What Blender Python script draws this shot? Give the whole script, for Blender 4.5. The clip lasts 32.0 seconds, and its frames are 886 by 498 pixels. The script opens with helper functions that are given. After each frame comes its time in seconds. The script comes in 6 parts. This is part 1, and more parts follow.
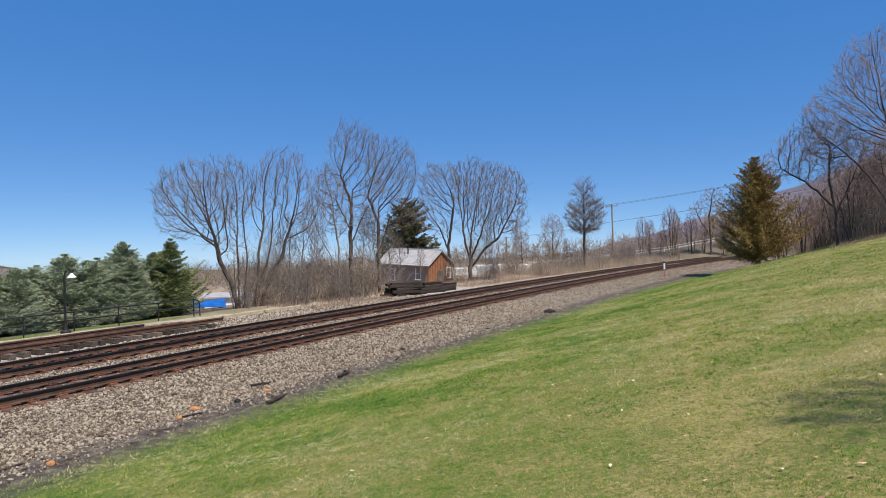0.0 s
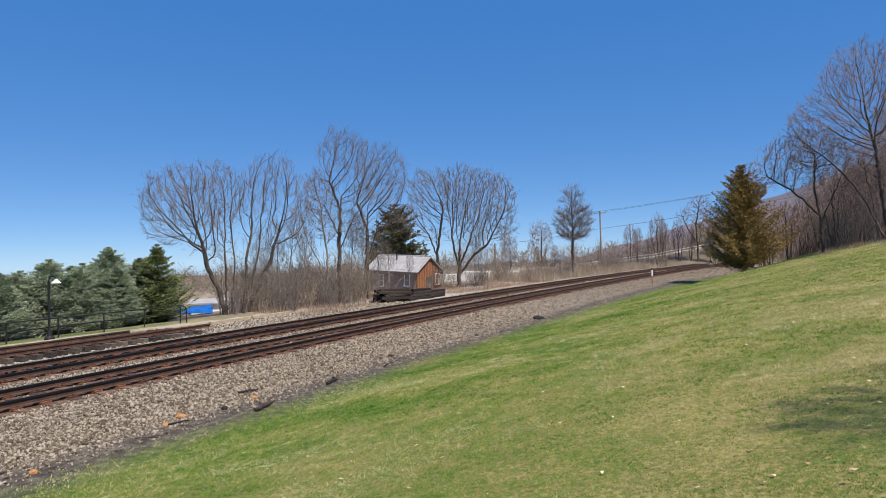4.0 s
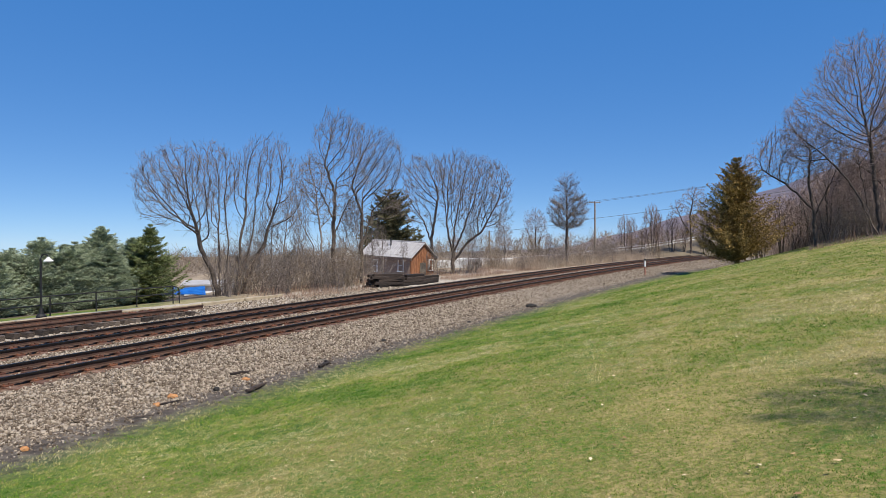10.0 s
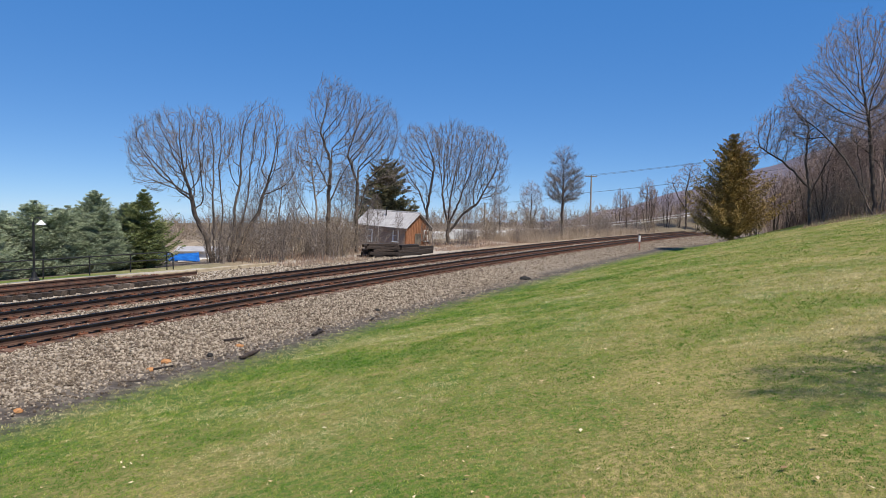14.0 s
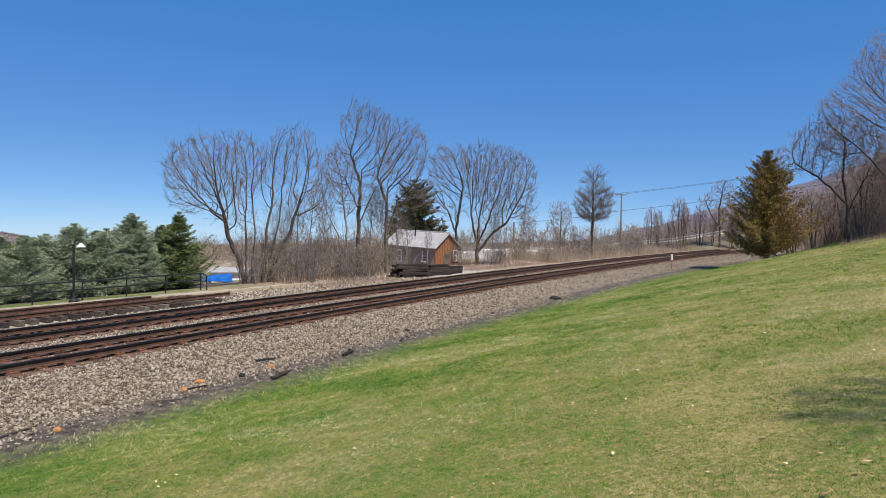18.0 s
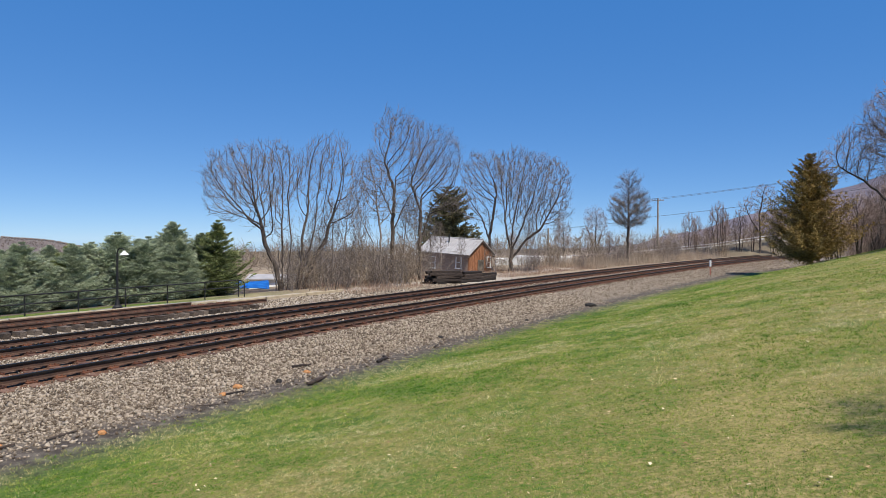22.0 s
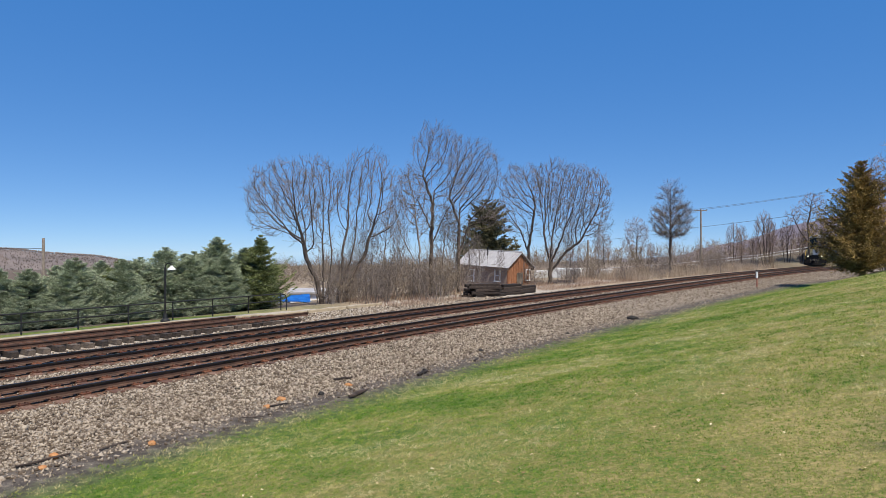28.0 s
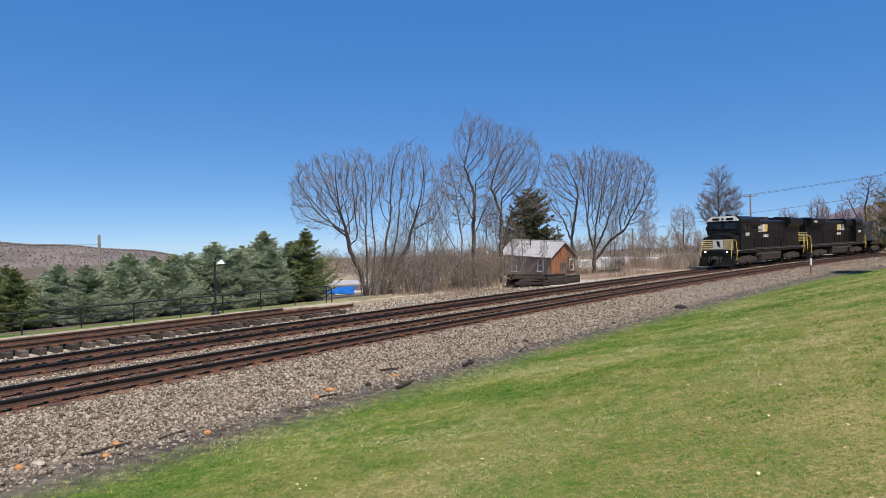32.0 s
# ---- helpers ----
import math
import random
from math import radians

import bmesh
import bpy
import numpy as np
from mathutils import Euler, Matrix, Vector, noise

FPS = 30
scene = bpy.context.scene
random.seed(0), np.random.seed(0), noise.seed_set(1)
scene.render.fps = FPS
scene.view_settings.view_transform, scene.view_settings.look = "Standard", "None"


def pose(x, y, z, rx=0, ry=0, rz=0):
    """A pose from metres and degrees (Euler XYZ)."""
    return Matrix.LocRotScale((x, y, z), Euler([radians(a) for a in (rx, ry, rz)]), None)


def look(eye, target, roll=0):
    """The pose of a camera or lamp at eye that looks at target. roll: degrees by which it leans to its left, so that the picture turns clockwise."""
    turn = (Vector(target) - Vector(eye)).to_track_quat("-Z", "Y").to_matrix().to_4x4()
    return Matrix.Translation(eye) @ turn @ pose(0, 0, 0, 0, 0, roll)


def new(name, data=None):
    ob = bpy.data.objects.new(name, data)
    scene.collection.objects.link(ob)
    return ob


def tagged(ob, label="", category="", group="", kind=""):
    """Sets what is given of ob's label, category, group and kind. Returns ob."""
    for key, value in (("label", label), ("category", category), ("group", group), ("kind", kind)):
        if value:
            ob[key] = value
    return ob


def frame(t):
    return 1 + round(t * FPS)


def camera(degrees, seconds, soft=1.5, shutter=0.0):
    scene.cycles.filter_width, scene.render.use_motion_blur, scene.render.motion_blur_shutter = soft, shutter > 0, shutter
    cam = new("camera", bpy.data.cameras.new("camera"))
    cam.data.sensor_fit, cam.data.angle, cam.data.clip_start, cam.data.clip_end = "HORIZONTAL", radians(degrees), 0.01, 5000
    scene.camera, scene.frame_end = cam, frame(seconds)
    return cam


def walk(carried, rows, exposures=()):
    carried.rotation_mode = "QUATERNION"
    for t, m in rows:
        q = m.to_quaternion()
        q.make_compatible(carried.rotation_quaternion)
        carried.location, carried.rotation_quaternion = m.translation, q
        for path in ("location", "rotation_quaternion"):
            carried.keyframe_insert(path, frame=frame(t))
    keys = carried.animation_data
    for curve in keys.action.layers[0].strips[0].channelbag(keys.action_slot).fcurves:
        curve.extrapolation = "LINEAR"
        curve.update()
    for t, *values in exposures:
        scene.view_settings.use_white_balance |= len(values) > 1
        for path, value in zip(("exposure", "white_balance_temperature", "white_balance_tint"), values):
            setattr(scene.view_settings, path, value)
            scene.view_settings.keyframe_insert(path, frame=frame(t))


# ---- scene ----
import collections

cam = camera(69.0, 32.0, soft=0.6)
PATH = [
    (0, pose(0.028, -0.014, 3.000, 90.200, 1.654, -1.765)),
    (0.5, pose(0.027, -0.021, 2.996, 90.229, 0.777, -2.441)),
    (1, pose(0.033, -0.008, 2.999, 90.418, 1.424, -2.240)),
    (1.5, pose(0.023, -0.007, 2.996, 90.724, 1.430, -1.888)),
    (2, pose(0.010, -0.018, 2.998, 90.780, 1.212, -1.809)),
    (2.5, pose(0.011, 0.013, 2.994, 90.755, 1.108, -3.413)),
    (4.5, pose(0.002, 0.019, 2.994, 90.744, 1.581, -2.666)),
    (5, pose(0.010, 0.006, 2.999, 90.925, 1.624, -3.107)),
    (5.5, pose(0.011, 0.005, 2.998, 91.078, 1.846, -3.615)),
    (6, pose(0.013, -0.002, 2.997, 91.076, 1.706, -3.515)),
    (6.5, pose(0.013, -0.007, 2.991, 91.068, 1.430, -3.466)),
    (7, pose(0.012, -0.007, 2.998, 90.899, 1.275, -3.455)),
    (7.5, pose(0.009, 0.002, 3.000, 90.856, 0.941, -3.353)),
    (8, pose(-0.001, -0.003, 2.997, 90.904, 0.867, -3.263)),
    (8.5, pose(-0.005, 0.011, 2.993, 90.502, 0.453, -3.323)),
    (9, pose(-0.003, 0.002, 2.997, 90.140, 0.426, -3.321)),
    (9.5, pose(0.001, 0.003, 2.989, 89.917, 0.430, -3.240)),
    (10, pose(-0.004, 0.005, 2.990, 89.524, 0.298, -3.307)),
    (10.5, pose(-0.006, 0.018, 2.985, 89.330, 0.109, -3.291)),
    (11, pose(-0.005, 0.029, 2.993, 89.336, 0.400, -3.272)),
    (11.5, pose(-0.009, 0.029, 2.992, 89.411, 0.207, -3.860)),
    (12, pose(-0.006, 0.027, 2.995, 89.423, 0.016, -4.003)),
    (12.5, pose(-0.004, 0.029, 2.993, 89.473, -0.045, -3.832)),
    (13, pose(-0.005, 0.025, 2.992, 89.629, -0.071, -3.684)),
    (13.5, pose(-0.005, 0.010, 2.986, 88.942, -0.410, -3.572)),
    (14, pose(-0.005, 0.033, 2.983, 86.968, -0.818, -3.722)),
    (14.5, pose(0.004, 0.048, 2.988, 86.528, -0.481, -3.532)),
    (16.5, pose(0.011, 0.014, 2.994, 88.705, 0.365, -1.606)),
    (17, pose(0.000, -0.001, 2.997, 88.744, 0.000, -0.430)),
    (17.5, pose(-0.006, 0.002, 2.998, 88.681, -0.279, -1.203)),
    (18, pose(-0.003, 0.006, 2.995, 88.690, -0.397, -1.141)),
    (18.5, pose(-0.002, -0.006, 3.000, 88.557, -0.563, -0.365)),
    (19, pose(0.000, 0.000, 3.000, 88.530, -0.490, -0.000)),
    (19.5, pose(0.001, -0.003, 3.003, 88.537, -0.559, 0.255)),
    (20, pose(0.003, -0.002, 3.002, 88.589, -0.438, 0.576)),
    (20.5, pose(0.002, -0.010, 3.005, 88.676, -0.322, 0.825)),
    (21, pose(-0.003, -0.005, 3.005, 88.865, -0.196, 1.234)),
    (21.5, pose(-0.003, -0.012, 3.010, 89.065, -0.180, 1.754)),
    (22, pose(-0.004, -0.015, 3.008, 89.254, -0.180, 1.847)),
    (22.5, pose(-0.010, -0.013, 3.008, 89.366, -0.323, 1.674)),
    (23, pose(-0.015, -0.018, 3.009, 89.435, -0.423, 1.713)),
    (23.5, pose(-0.013, -0.010, 3.008, 89.580, -0.344, 1.736)),
    (24, pose(-0.009, -0.017, 3.012, 89.726, -0.169, 1.814)),
    (24.5, pose(-0.006, -0.023, 3.013, 89.862, -0.105, 2.036)),
    (25, pose(-0.002, -0.021, 3.013, 89.954, 0.220, 2.280)),
    (25.5, pose(-0.005, -0.023, 3.015, 90.061, 0.423, 2.488)),
    (27.5, pose(-0.020, -0.049, 3.018, 90.228, 0.451, 4.915)),
    (28, pose(-0.034, -0.062, 3.017, 90.405, 0.233, 5.245)),
    (28.5, pose(-0.062, -0.103, 3.021, 90.688, 1.043, 5.411)),
    (29, pose(-0.062, -0.125, 3.019, 90.906, 1.051, 5.709)),
    (29.5, pose(-0.039, -0.056, 3.026, 90.968, 0.979, 5.965)),
    (30, pose(-0.025, -0.040, 3.019, 90.759, 0.875, 6.110)),
    (30.5, pose(-0.035, -0.027, 3.012, 90.354, 1.188, 6.678)),
    (31, pose(-0.056, -0.048, 3.019, 90.243, 1.632, 7.346)),
    (31.5, pose(-0.082, -0.062, 3.026, 90.280, 1.133, 7.861)),
    (32, pose(-0.102, -0.063, 3.022, 89.634, 1.060, 8.927)),
]
walk(cam, PATH)

# ---- light: clear spring day, sun high behind the camera's right shoulder ----
SUN_AZ, SUN_EL = radians(148), radians(57)
world = bpy.data.worlds.new("sky")
scene.world = world
world.use_nodes = True
wn = world.node_tree
sky = wn.nodes.new("ShaderNodeTexSky")
sky.sky_type, sky.sun_disc = "NISHITA", False
sky.sun_elevation, sky.sun_rotation = SUN_EL, SUN_AZ
sky.altitude, sky.air_density, sky.dust_density, sky.ozone_density = 0, 0.5, 0.0, 2.0
tint = wn.nodes.new("ShaderNodeMix")
tint.data_type, tint.blend_type = "RGBA", "MULTIPLY"
tint.inputs["Factor"].default_value = 1.0
tint.inputs[7].default_value = (0.56, 0.565, 0.475, 1)
wn.links.new(sky.outputs[0], tint.inputs[6])
air = wn.nodes.new("ShaderNodeMix")
air.data_type, air.blend_type = "RGBA", "ADD"
air.inputs["Factor"].default_value = 1.0
air.inputs[7].default_value = (0.1, 1.24, 4.1, 1)
wn.links.new(tint.outputs[2], air.inputs[6])
wn.links.new(air.outputs[2], wn.nodes["Background"].inputs[0])
wn.nodes["Background"].inputs[1].default_value = 0.088
sun = new("sun", bpy.data.lights.new("sun", "SUN"))
sun.data.energy, sun.data.angle, sun.data.color = 4.9, radians(0.55), (1.0, 0.93, 0.82)
sun.matrix_world = look((0, 0, 60), Vector((0, 0, 60)) - Vector((math.sin(SUN_AZ) * math.cos(SUN_EL), math.cos(SUN_AZ) * math.cos(SUN_EL), math.sin(SUN_EL))))
scene.view_settings.exposure = 0.3

# ---- small library ----
class Geo:
    """A bag of vertices and faces."""
    def __init__(self):
        self.v, self.f = [], []

    def add(self, verts, faces):
        o = len(self.v)
        self.v += [tuple(p) for p in verts]
        self.f += [tuple(i + o for i in q) for q in faces]
        return self

    def box(self, c, size, m=None, bevel=0.0):
        """A box round c, its edges cut by bevel."""
        hx, hy, hz = (a / 2 for a in size)
        b = min(bevel, hx * 0.9, hy * 0.9, hz * 0.9)
        if b <= 0:
            vs = [(sx * hx, sy * hy, sz * hz) for sz in (-1, 1) for sx, sy in ((-1, -1), (1, -1), (1, 1), (-1, 1))]
            fs = [(3, 2, 1, 0), (4, 5, 6, 7), (0, 1, 5, 4), (1, 2, 6, 5), (2, 3, 7, 6), (3, 0, 4, 7)]
        else:
            vs, rings = [], []
            for z, inset in ((-hz, b), (-hz + b, 0), (hz - b, 0), (hz, b)):
                x, y = hx - inset, hy - inset
                c2 = b if inset == 0 else b * 0.6
                ring = [(-x + c2, -y), (x - c2, -y), (x, -y + c2), (x, y - c2), (x - c2, y), (-x + c2, y), (-x, y - c2), (-x, -y + c2)]
                rings.append(len(vs))
                vs += [(p, q, z) for p, q in ring]
            fs = [tuple(range(7, -1, -1)), tuple(range(24, 32))]
            for k in range(3):
                fs += [(k * 8 + i, k * 8 + (i + 1) % 8, k * 8 + 8 + (i + 1) % 8, k * 8 + 8 + i) for i in range(8)]
        c = Vector(c)
        vs = [(m @ Vector(p) if m else Vector(p)) + c for p in vs]
        return self.add(vs, fs)

    def prism(self, outline, y0, y1):
        """An outline in x and z, drawn out along y."""
        n = len(outline)
        vs = [(x, y0, z) for x, z in outline] + [(x, y1, z) for x, z in outline]
        fs = [tuple(range(n)), tuple(range(2 * n - 1, n - 1, -1))]
        fs += [((i + 1) % n, i, n + i, n + (i + 1) % n) for i in range(n)]
        return self.add(vs, fs)

    def tube(self, points, r, n=8, caps=True):
        """A round bar along the points; r a number or one for each."""
        pts = [Vector(p) for p in points]
        rs = r if isinstance(r, (list, tuple)) else [r] * len(pts)
        vs, fs = [], []
        for i, p in enumerate(pts):
            d = (pts[min(i + 1, len(pts) - 1)] - pts[max(i - 1, 0)]).normalized()
            a = d.orthogonal().normalized() if i == 0 else (a - d * a.dot(d)).normalized()
            b = d.cross(a)
            vs += [p + (a * math.cos(k * math.tau / n) + b * math.sin(k * math.tau / n)) * rs[i] for k in range(n)]
        for i in range(len(pts) - 1):
            fs += [(i * n + k, i * n + (k + 1) % n, (i + 1) * n + (k + 1) % n, (i + 1) * n + k) for k in range(n)]
        if caps:
            fs += [tuple(range(n - 1, -1, -1)), tuple(range((len(pts) - 1) * n, len(pts) * n))]
        return self.add(vs, fs)

    def mesh(self, name, material, smooth=False):
        me = bpy.data.meshes.new(name)
        me.from_pydata([tuple(p) for p in self.v], [], self.f)
        me.materials.append(material)
        if smooth:
            me.polygons.foreach_set("use_smooth", [True] * len(me.polygons))
        me.update()
        return me


def part(name, geo, material, parent=None, label="", m=None, smooth=False):
    """Links a bag or a ready mesh as one object, under a thing or a part of it."""
    me = geo.mesh(name, material, smooth) if isinstance(geo, Geo) else geo
    ob = new(name, me)
    if parent is not None:
        ob.parent = parent
    if m is not None:
        ob.matrix_basis = m
    if label:
        ob["label"] = label
    return ob


def thing(name, m, label, category, group="", kind=""):
    ob = new(name)
    ob.empty_display_size = 0.2
    ob.matrix_basis = m
    return tagged(ob, label, category, group, kind)


def arrays(name, V, F, material, smooth=False):
    """A mesh from numpy arrays of vertices (n, 3) and faces (m, k)."""
    me = bpy.data.meshes.new(name)
    V, F = np.asarray(V, np.float32), np.asarray(F, np.int32)
    me.vertices.add(len(V))
    me.vertices.foreach_set("co", V.ravel())
    me.loops.add(F.size)
    me.loops.foreach_set("vertex_index", F.ravel())
    me.polygons.add(len(F))
    me.polygons.foreach_set("loop_start", np.arange(0, F.size, F.shape[1], dtype=np.int32))
    if smooth:
        me.polygons.foreach_set("use_smooth", np.ones(len(F), bool))
    me.materials.append(material)
    me.update(calc_edges=True)
    return me


def tubes(segs, n=4):
    """Tapered bars for many segments at once: rows of p0, p1, r0, r1. Returns vertices and faces."""
    S = np.asarray(segs, float)
    p0, p1, r0, r1 = S[:, 0:3], S[:, 3:6], S[:, 6], S[:, 7]
    d = p1 - p0
    d /= np.linalg.norm(d, axis=1, keepdims=True) + 1e-9
    ref = np.where(np.abs(d[:, 2:3]) > 0.9, np.array([[1.0, 0, 0]]), np.array([[0, 0, 1.0]]))
    a = np.cross(d, ref)
    a /= np.linalg.norm(a, axis=1, keepdims=True)
    b = np.cross(d, a)
    V = np.empty((len(S), 2, n, 3))
    for k in range(n):
        w = a * math.cos(k * math.tau / n) + b * math.sin(k * math.tau / n)
        V[:, 0, k] = p0 + w * r0[:, None]
        V[:, 1, k] = p1 + w * r1[:, None]
    base = (np.arange(len(S)) * 2 * n)[:, None, None]
    k = np.arange(n)
    quad = np.stack([k, (k + 1) % n, n + (k + 1) % n, n + k], 1)[None]
    return V.reshape(-1, 3), (base + quad).reshape(-1, 4)


# ---- the railway's line: s along it, d across it towards the camera's side, from the near rail ----
LINE_S = np.arange(-80.0, 620.0, 0.5)
GRADE = 0.0077


def heading(s):
    s = np.asarray(s, float)
    return radians(29.89) + 0.0015 * np.minimum(s, 75) + 0.0035 * np.maximum(s - 75, 0)


_a = heading(LINE_S[:-1] + 0.25)
LINE_X = np.concatenate([[0], np.cumsum(np.sin(_a) * 0.5)])
LINE_Y = np.concatenate([[0], np.cumsum(np.cos(_a) * 0.5)])
LINE_X += -11.15 - np.interp(0, LINE_S, LINE_X)
LINE_Y += 11.495 - np.interp(0, LINE_S, LINE_Y)


def base(s):
    """The rails' top along the line."""
    return GRADE * np.clip(s, -60, 160) + 0.004 * np.maximum(np.minimum(s, 160) - 90, 0)


def tp(s, d, z=None):
    """The place at s, d; z above the rails' top."""
    a = float(heading(s))
    x, y = float(np.interp(s, LINE_S, LINE_X)), float(np.interp(s, LINE_S, LINE_Y))
    return Vector((x + d * math.cos(a), y - d * math.sin(a), float(base(s)) + (z or 0.0)))


def tpose(s, d, z=0.0, turn=0.0):
    """The pose at s, d whose y runs along the line."""
    p = tp(s, d, z)
    return pose(p.x, p.y, p.z, math.degrees(math.atan(GRADE)), 0, -math.degrees(float(heading(s))) + turn)


def to_line(X, Y):
    """s and d of many places."""
    X, Y = np.asarray(X, float).ravel(), np.asarray(Y, float).ravel()
    S, D = np.empty(len(X)), np.empty(len(X))
    keep = LINE_S < 230
    lx, ly, ls = LINE_X[keep][::2], LINE_Y[keep][::2], LINE_S[keep][::2]
    for i in range(0, len(X), 20000):
        x, y = X[i:i + 20000], Y[i:i + 20000]
        j = np.argmin((x[:, None] - lx) ** 2 + (y[:, None] - ly) ** 2, axis=1)
        a = heading(ls[j])
        dx, dy = x - lx[j], y - ly[j]
        S[i:i + 20000] = ls[j] + dx * np.sin(a) + dy * np.cos(a)
        D[i:i + 20000] = dx * np.cos(a) - dy * np.sin(a)
    return S, D


def wave(x, y, k=1.0, seed=0.0):
    """A soft unevenness of about -1 to 1."""
    return (np.sin(x * 1.3 * k + seed) + np.sin(y * 1.7 * k + 2 * seed + 1) + np.sin((x + y) * 0.9 * k + 3 * seed) + np.sin((x - 1.4 * y) * 2.3 * k + seed)) / 4


def spread(S, D):
    """Across, with the wider gravel further along taken off."""
    S, D = np.asarray(S, float), np.asarray(D, float)
    return np.where(D > 0, D - 3.6 * np.clip((S - 46) / 26, 0, 1) * np.clip(D / 4, 0, 1), D)


def height(S, D, X, Y):
    """The ground's height."""
    S, D0 = np.asarray(S, float), np.asarray(D, float)
    D = spread(S, D0)
    ss = np.clip(S, -60, 160)
    slope = 0.175 + 0.0012 * np.clip(ss, -10, 70) + 0.0030 * np.clip(ss - 46, 0, 26)
    edge = 4.85
    up = np.maximum(D - edge, 0)
    lawn = -0.5 + slope * (np.minimum(up, 17) + 0.35 * np.maximum(up - 17, 0) * (up < 90) + 0.35 * 73 * (up >= 90)) - 0.25 * (1 - np.exp(-up / 1.2)) * np.exp(-up / 4)
    lawn = lawn + 0.03 * wave(X, Y, 0.6) * np.clip(up, 0, 1)
    prof = np.interp(D, [-12.5, -11.7, -10.5, -10.3, -7.2, -6.6, 0.9, 1.5, 3.7, edge], [-0.12, -0.06, -0.06, -0.27, -0.27, -0.235, -0.235, -0.27, -0.50, -0.5])
    pad = np.interp(D, [-12.5, -11.7, -7.2, -6.6, 0.9, 1.5, 3.7, edge], [-0.12, -0.26, -0.27, -0.235, -0.235, -0.27, -0.50, -0.5])
    k = np.clip((S - 13) / 8, 0, 1)
    prof = prof * (1 - k) + pad * k
    lift = 0.34 * np.clip((S - 46) / 10, 0, 1)
    prof = prof + lift * np.clip((D - 1.5) / 2.2, 0, 1)
    z = np.where(D > edge, np.maximum(lawn, -0.5 + lift), prof)
    out = np.maximum(-D - 12.5, 0)
    fall_left = np.clip((46 - S) / 12, 0, 1)
    drop = fall_left * np.minimum(out * 0.085, 4.0) + (1 - fall_left) * np.minimum(out * 0.02, 0.9)
    r = np.hypot(X, Y)
    far = np.maximum(r - 190, 0)
    z = np.where(D < -12.5, -0.12 - drop, z) + base(S) * np.where(D > 25, np.exp(-(np.maximum(D, 25) - 25) / 40), 1)
    z = z - np.where(D < 5, far * 0.05, far * 0.02)
    return z


def ground_at(x, y):
    S, D = to_line([x], [y])
    return float(height(S, D, np.array([x]), np.array([y]))[0])

# ---- materials ----
def lin(h):
    """A colour from its sRGB hex."""
    c = [int(h[i:i + 2], 16) / 255 for i in (0, 2, 4)]
    return tuple(x / 12.92 if x < 0.04045 else ((x + 0.055) / 1.055) ** 2.4 for x in c) + (1,)


def tone(name, colours, scale=4.0, rough=0.8, bump=0.2, fine=60.0, metal=0.0, vary=0.0, island=False, dist=0.01, stretch=(1, 1, 1), spec=0.5):
    """A material whose colour runs through the given ones by noise at two scales, with fine relief."""
    ma = bpy.data.materials.new(name)
    ma.use_nodes = True
    nt = ma.node_tree
    nd, ln = nt.nodes, nt.links
    b = nd["Principled BSDF"]
    b.inputs["Roughness"].default_value, b.inputs["Metallic"].default_value = rough, metal
    b.inputs["Specular IOR Level"].default_value = spec
    co = nd.new("ShaderNodeTexCoord")
    mp = nd.new("ShaderNodeMapping")
    mp.inputs["Scale"].default_value = stretch
    ln.new(co.outputs["Object"], mp.inputs[0])
    n1, n2 = nd.new("ShaderNodeTexNoise"), nd.new("ShaderNodeTexNoise")
    n1.inputs["Scale"].default_value, n1.inputs["Detail"].default_value = scale, 5
    n2.inputs["Scale"].default_value, n2.inputs["Detail"].default_value = fine, 3
    ln.new(mp.outputs[0], n1.inputs["Vector"])
    ln.new(mp.outputs[0], n2.inputs["Vector"])
    mix = nd.new("ShaderNodeMath")
    mix.operation = "MULTIPLY_ADD"
    mix.inputs[1].default_value = 0.35
    ln.new(n2.outputs[0], mix.inputs[0])
    sub = nd.new("ShaderNodeMath")
    sub.operation = "MULTIPLY_ADD"
    sub.inputs[1].default_value, sub.inputs[2].default_value = 0.9, -0.12
    ln.new(n1.outputs[0], sub.inputs[0])
    ln.new(sub.outputs[0], mix.inputs[2])
    fac = mix.outputs[0]
    if vary:
        if island:
            rnd = nd.new("ShaderNodeNewGeometry").outputs["Random Per Island"]
        else:
            rnd = nd.new("ShaderNodeObjectInfo").outputs["Random"]
        v = nd.new("ShaderNodeMath")
        v.operation = "MULTIPLY_ADD"
        v.inputs[1].default_value = vary
        ln.new(rnd, v.inputs[0])
        v2 = nd.new("ShaderNodeMath")
        v2.operation = "SUBTRACT"
        v2.inputs[1].default_value = vary / 2
        ln.new(fac, v.inputs[2])
        ln.new(v.outputs[0], v2.inputs[0])
        fac = v2.outputs[0]
    rp = nd.new("ShaderNodeValToRGB")
    el = rp.color_ramp.elements
    k = len(colours)
    el[0].position, el[1].position = 0.25, 0.75
    for i in range(1, k - 1):
        el.new(0.25 + 0.5 * i / (k - 1))
    for e, c in zip(el, colours):
        e.color = lin(c)
    ln.new(fac, rp.inputs[0])
    ln.new(rp.outputs[0], b.inputs["Base Color"])
    if bump:
        bp = nd.new("ShaderNodeBump")
        bp.inputs["Strength"].default_value, bp.inputs["Distance"].default_value = bump, dist
        ln.new(n2.outputs[0], bp.inputs["Height"])
        ln.new(bp.outputs[0], b.inputs["Normal"])
    return ma


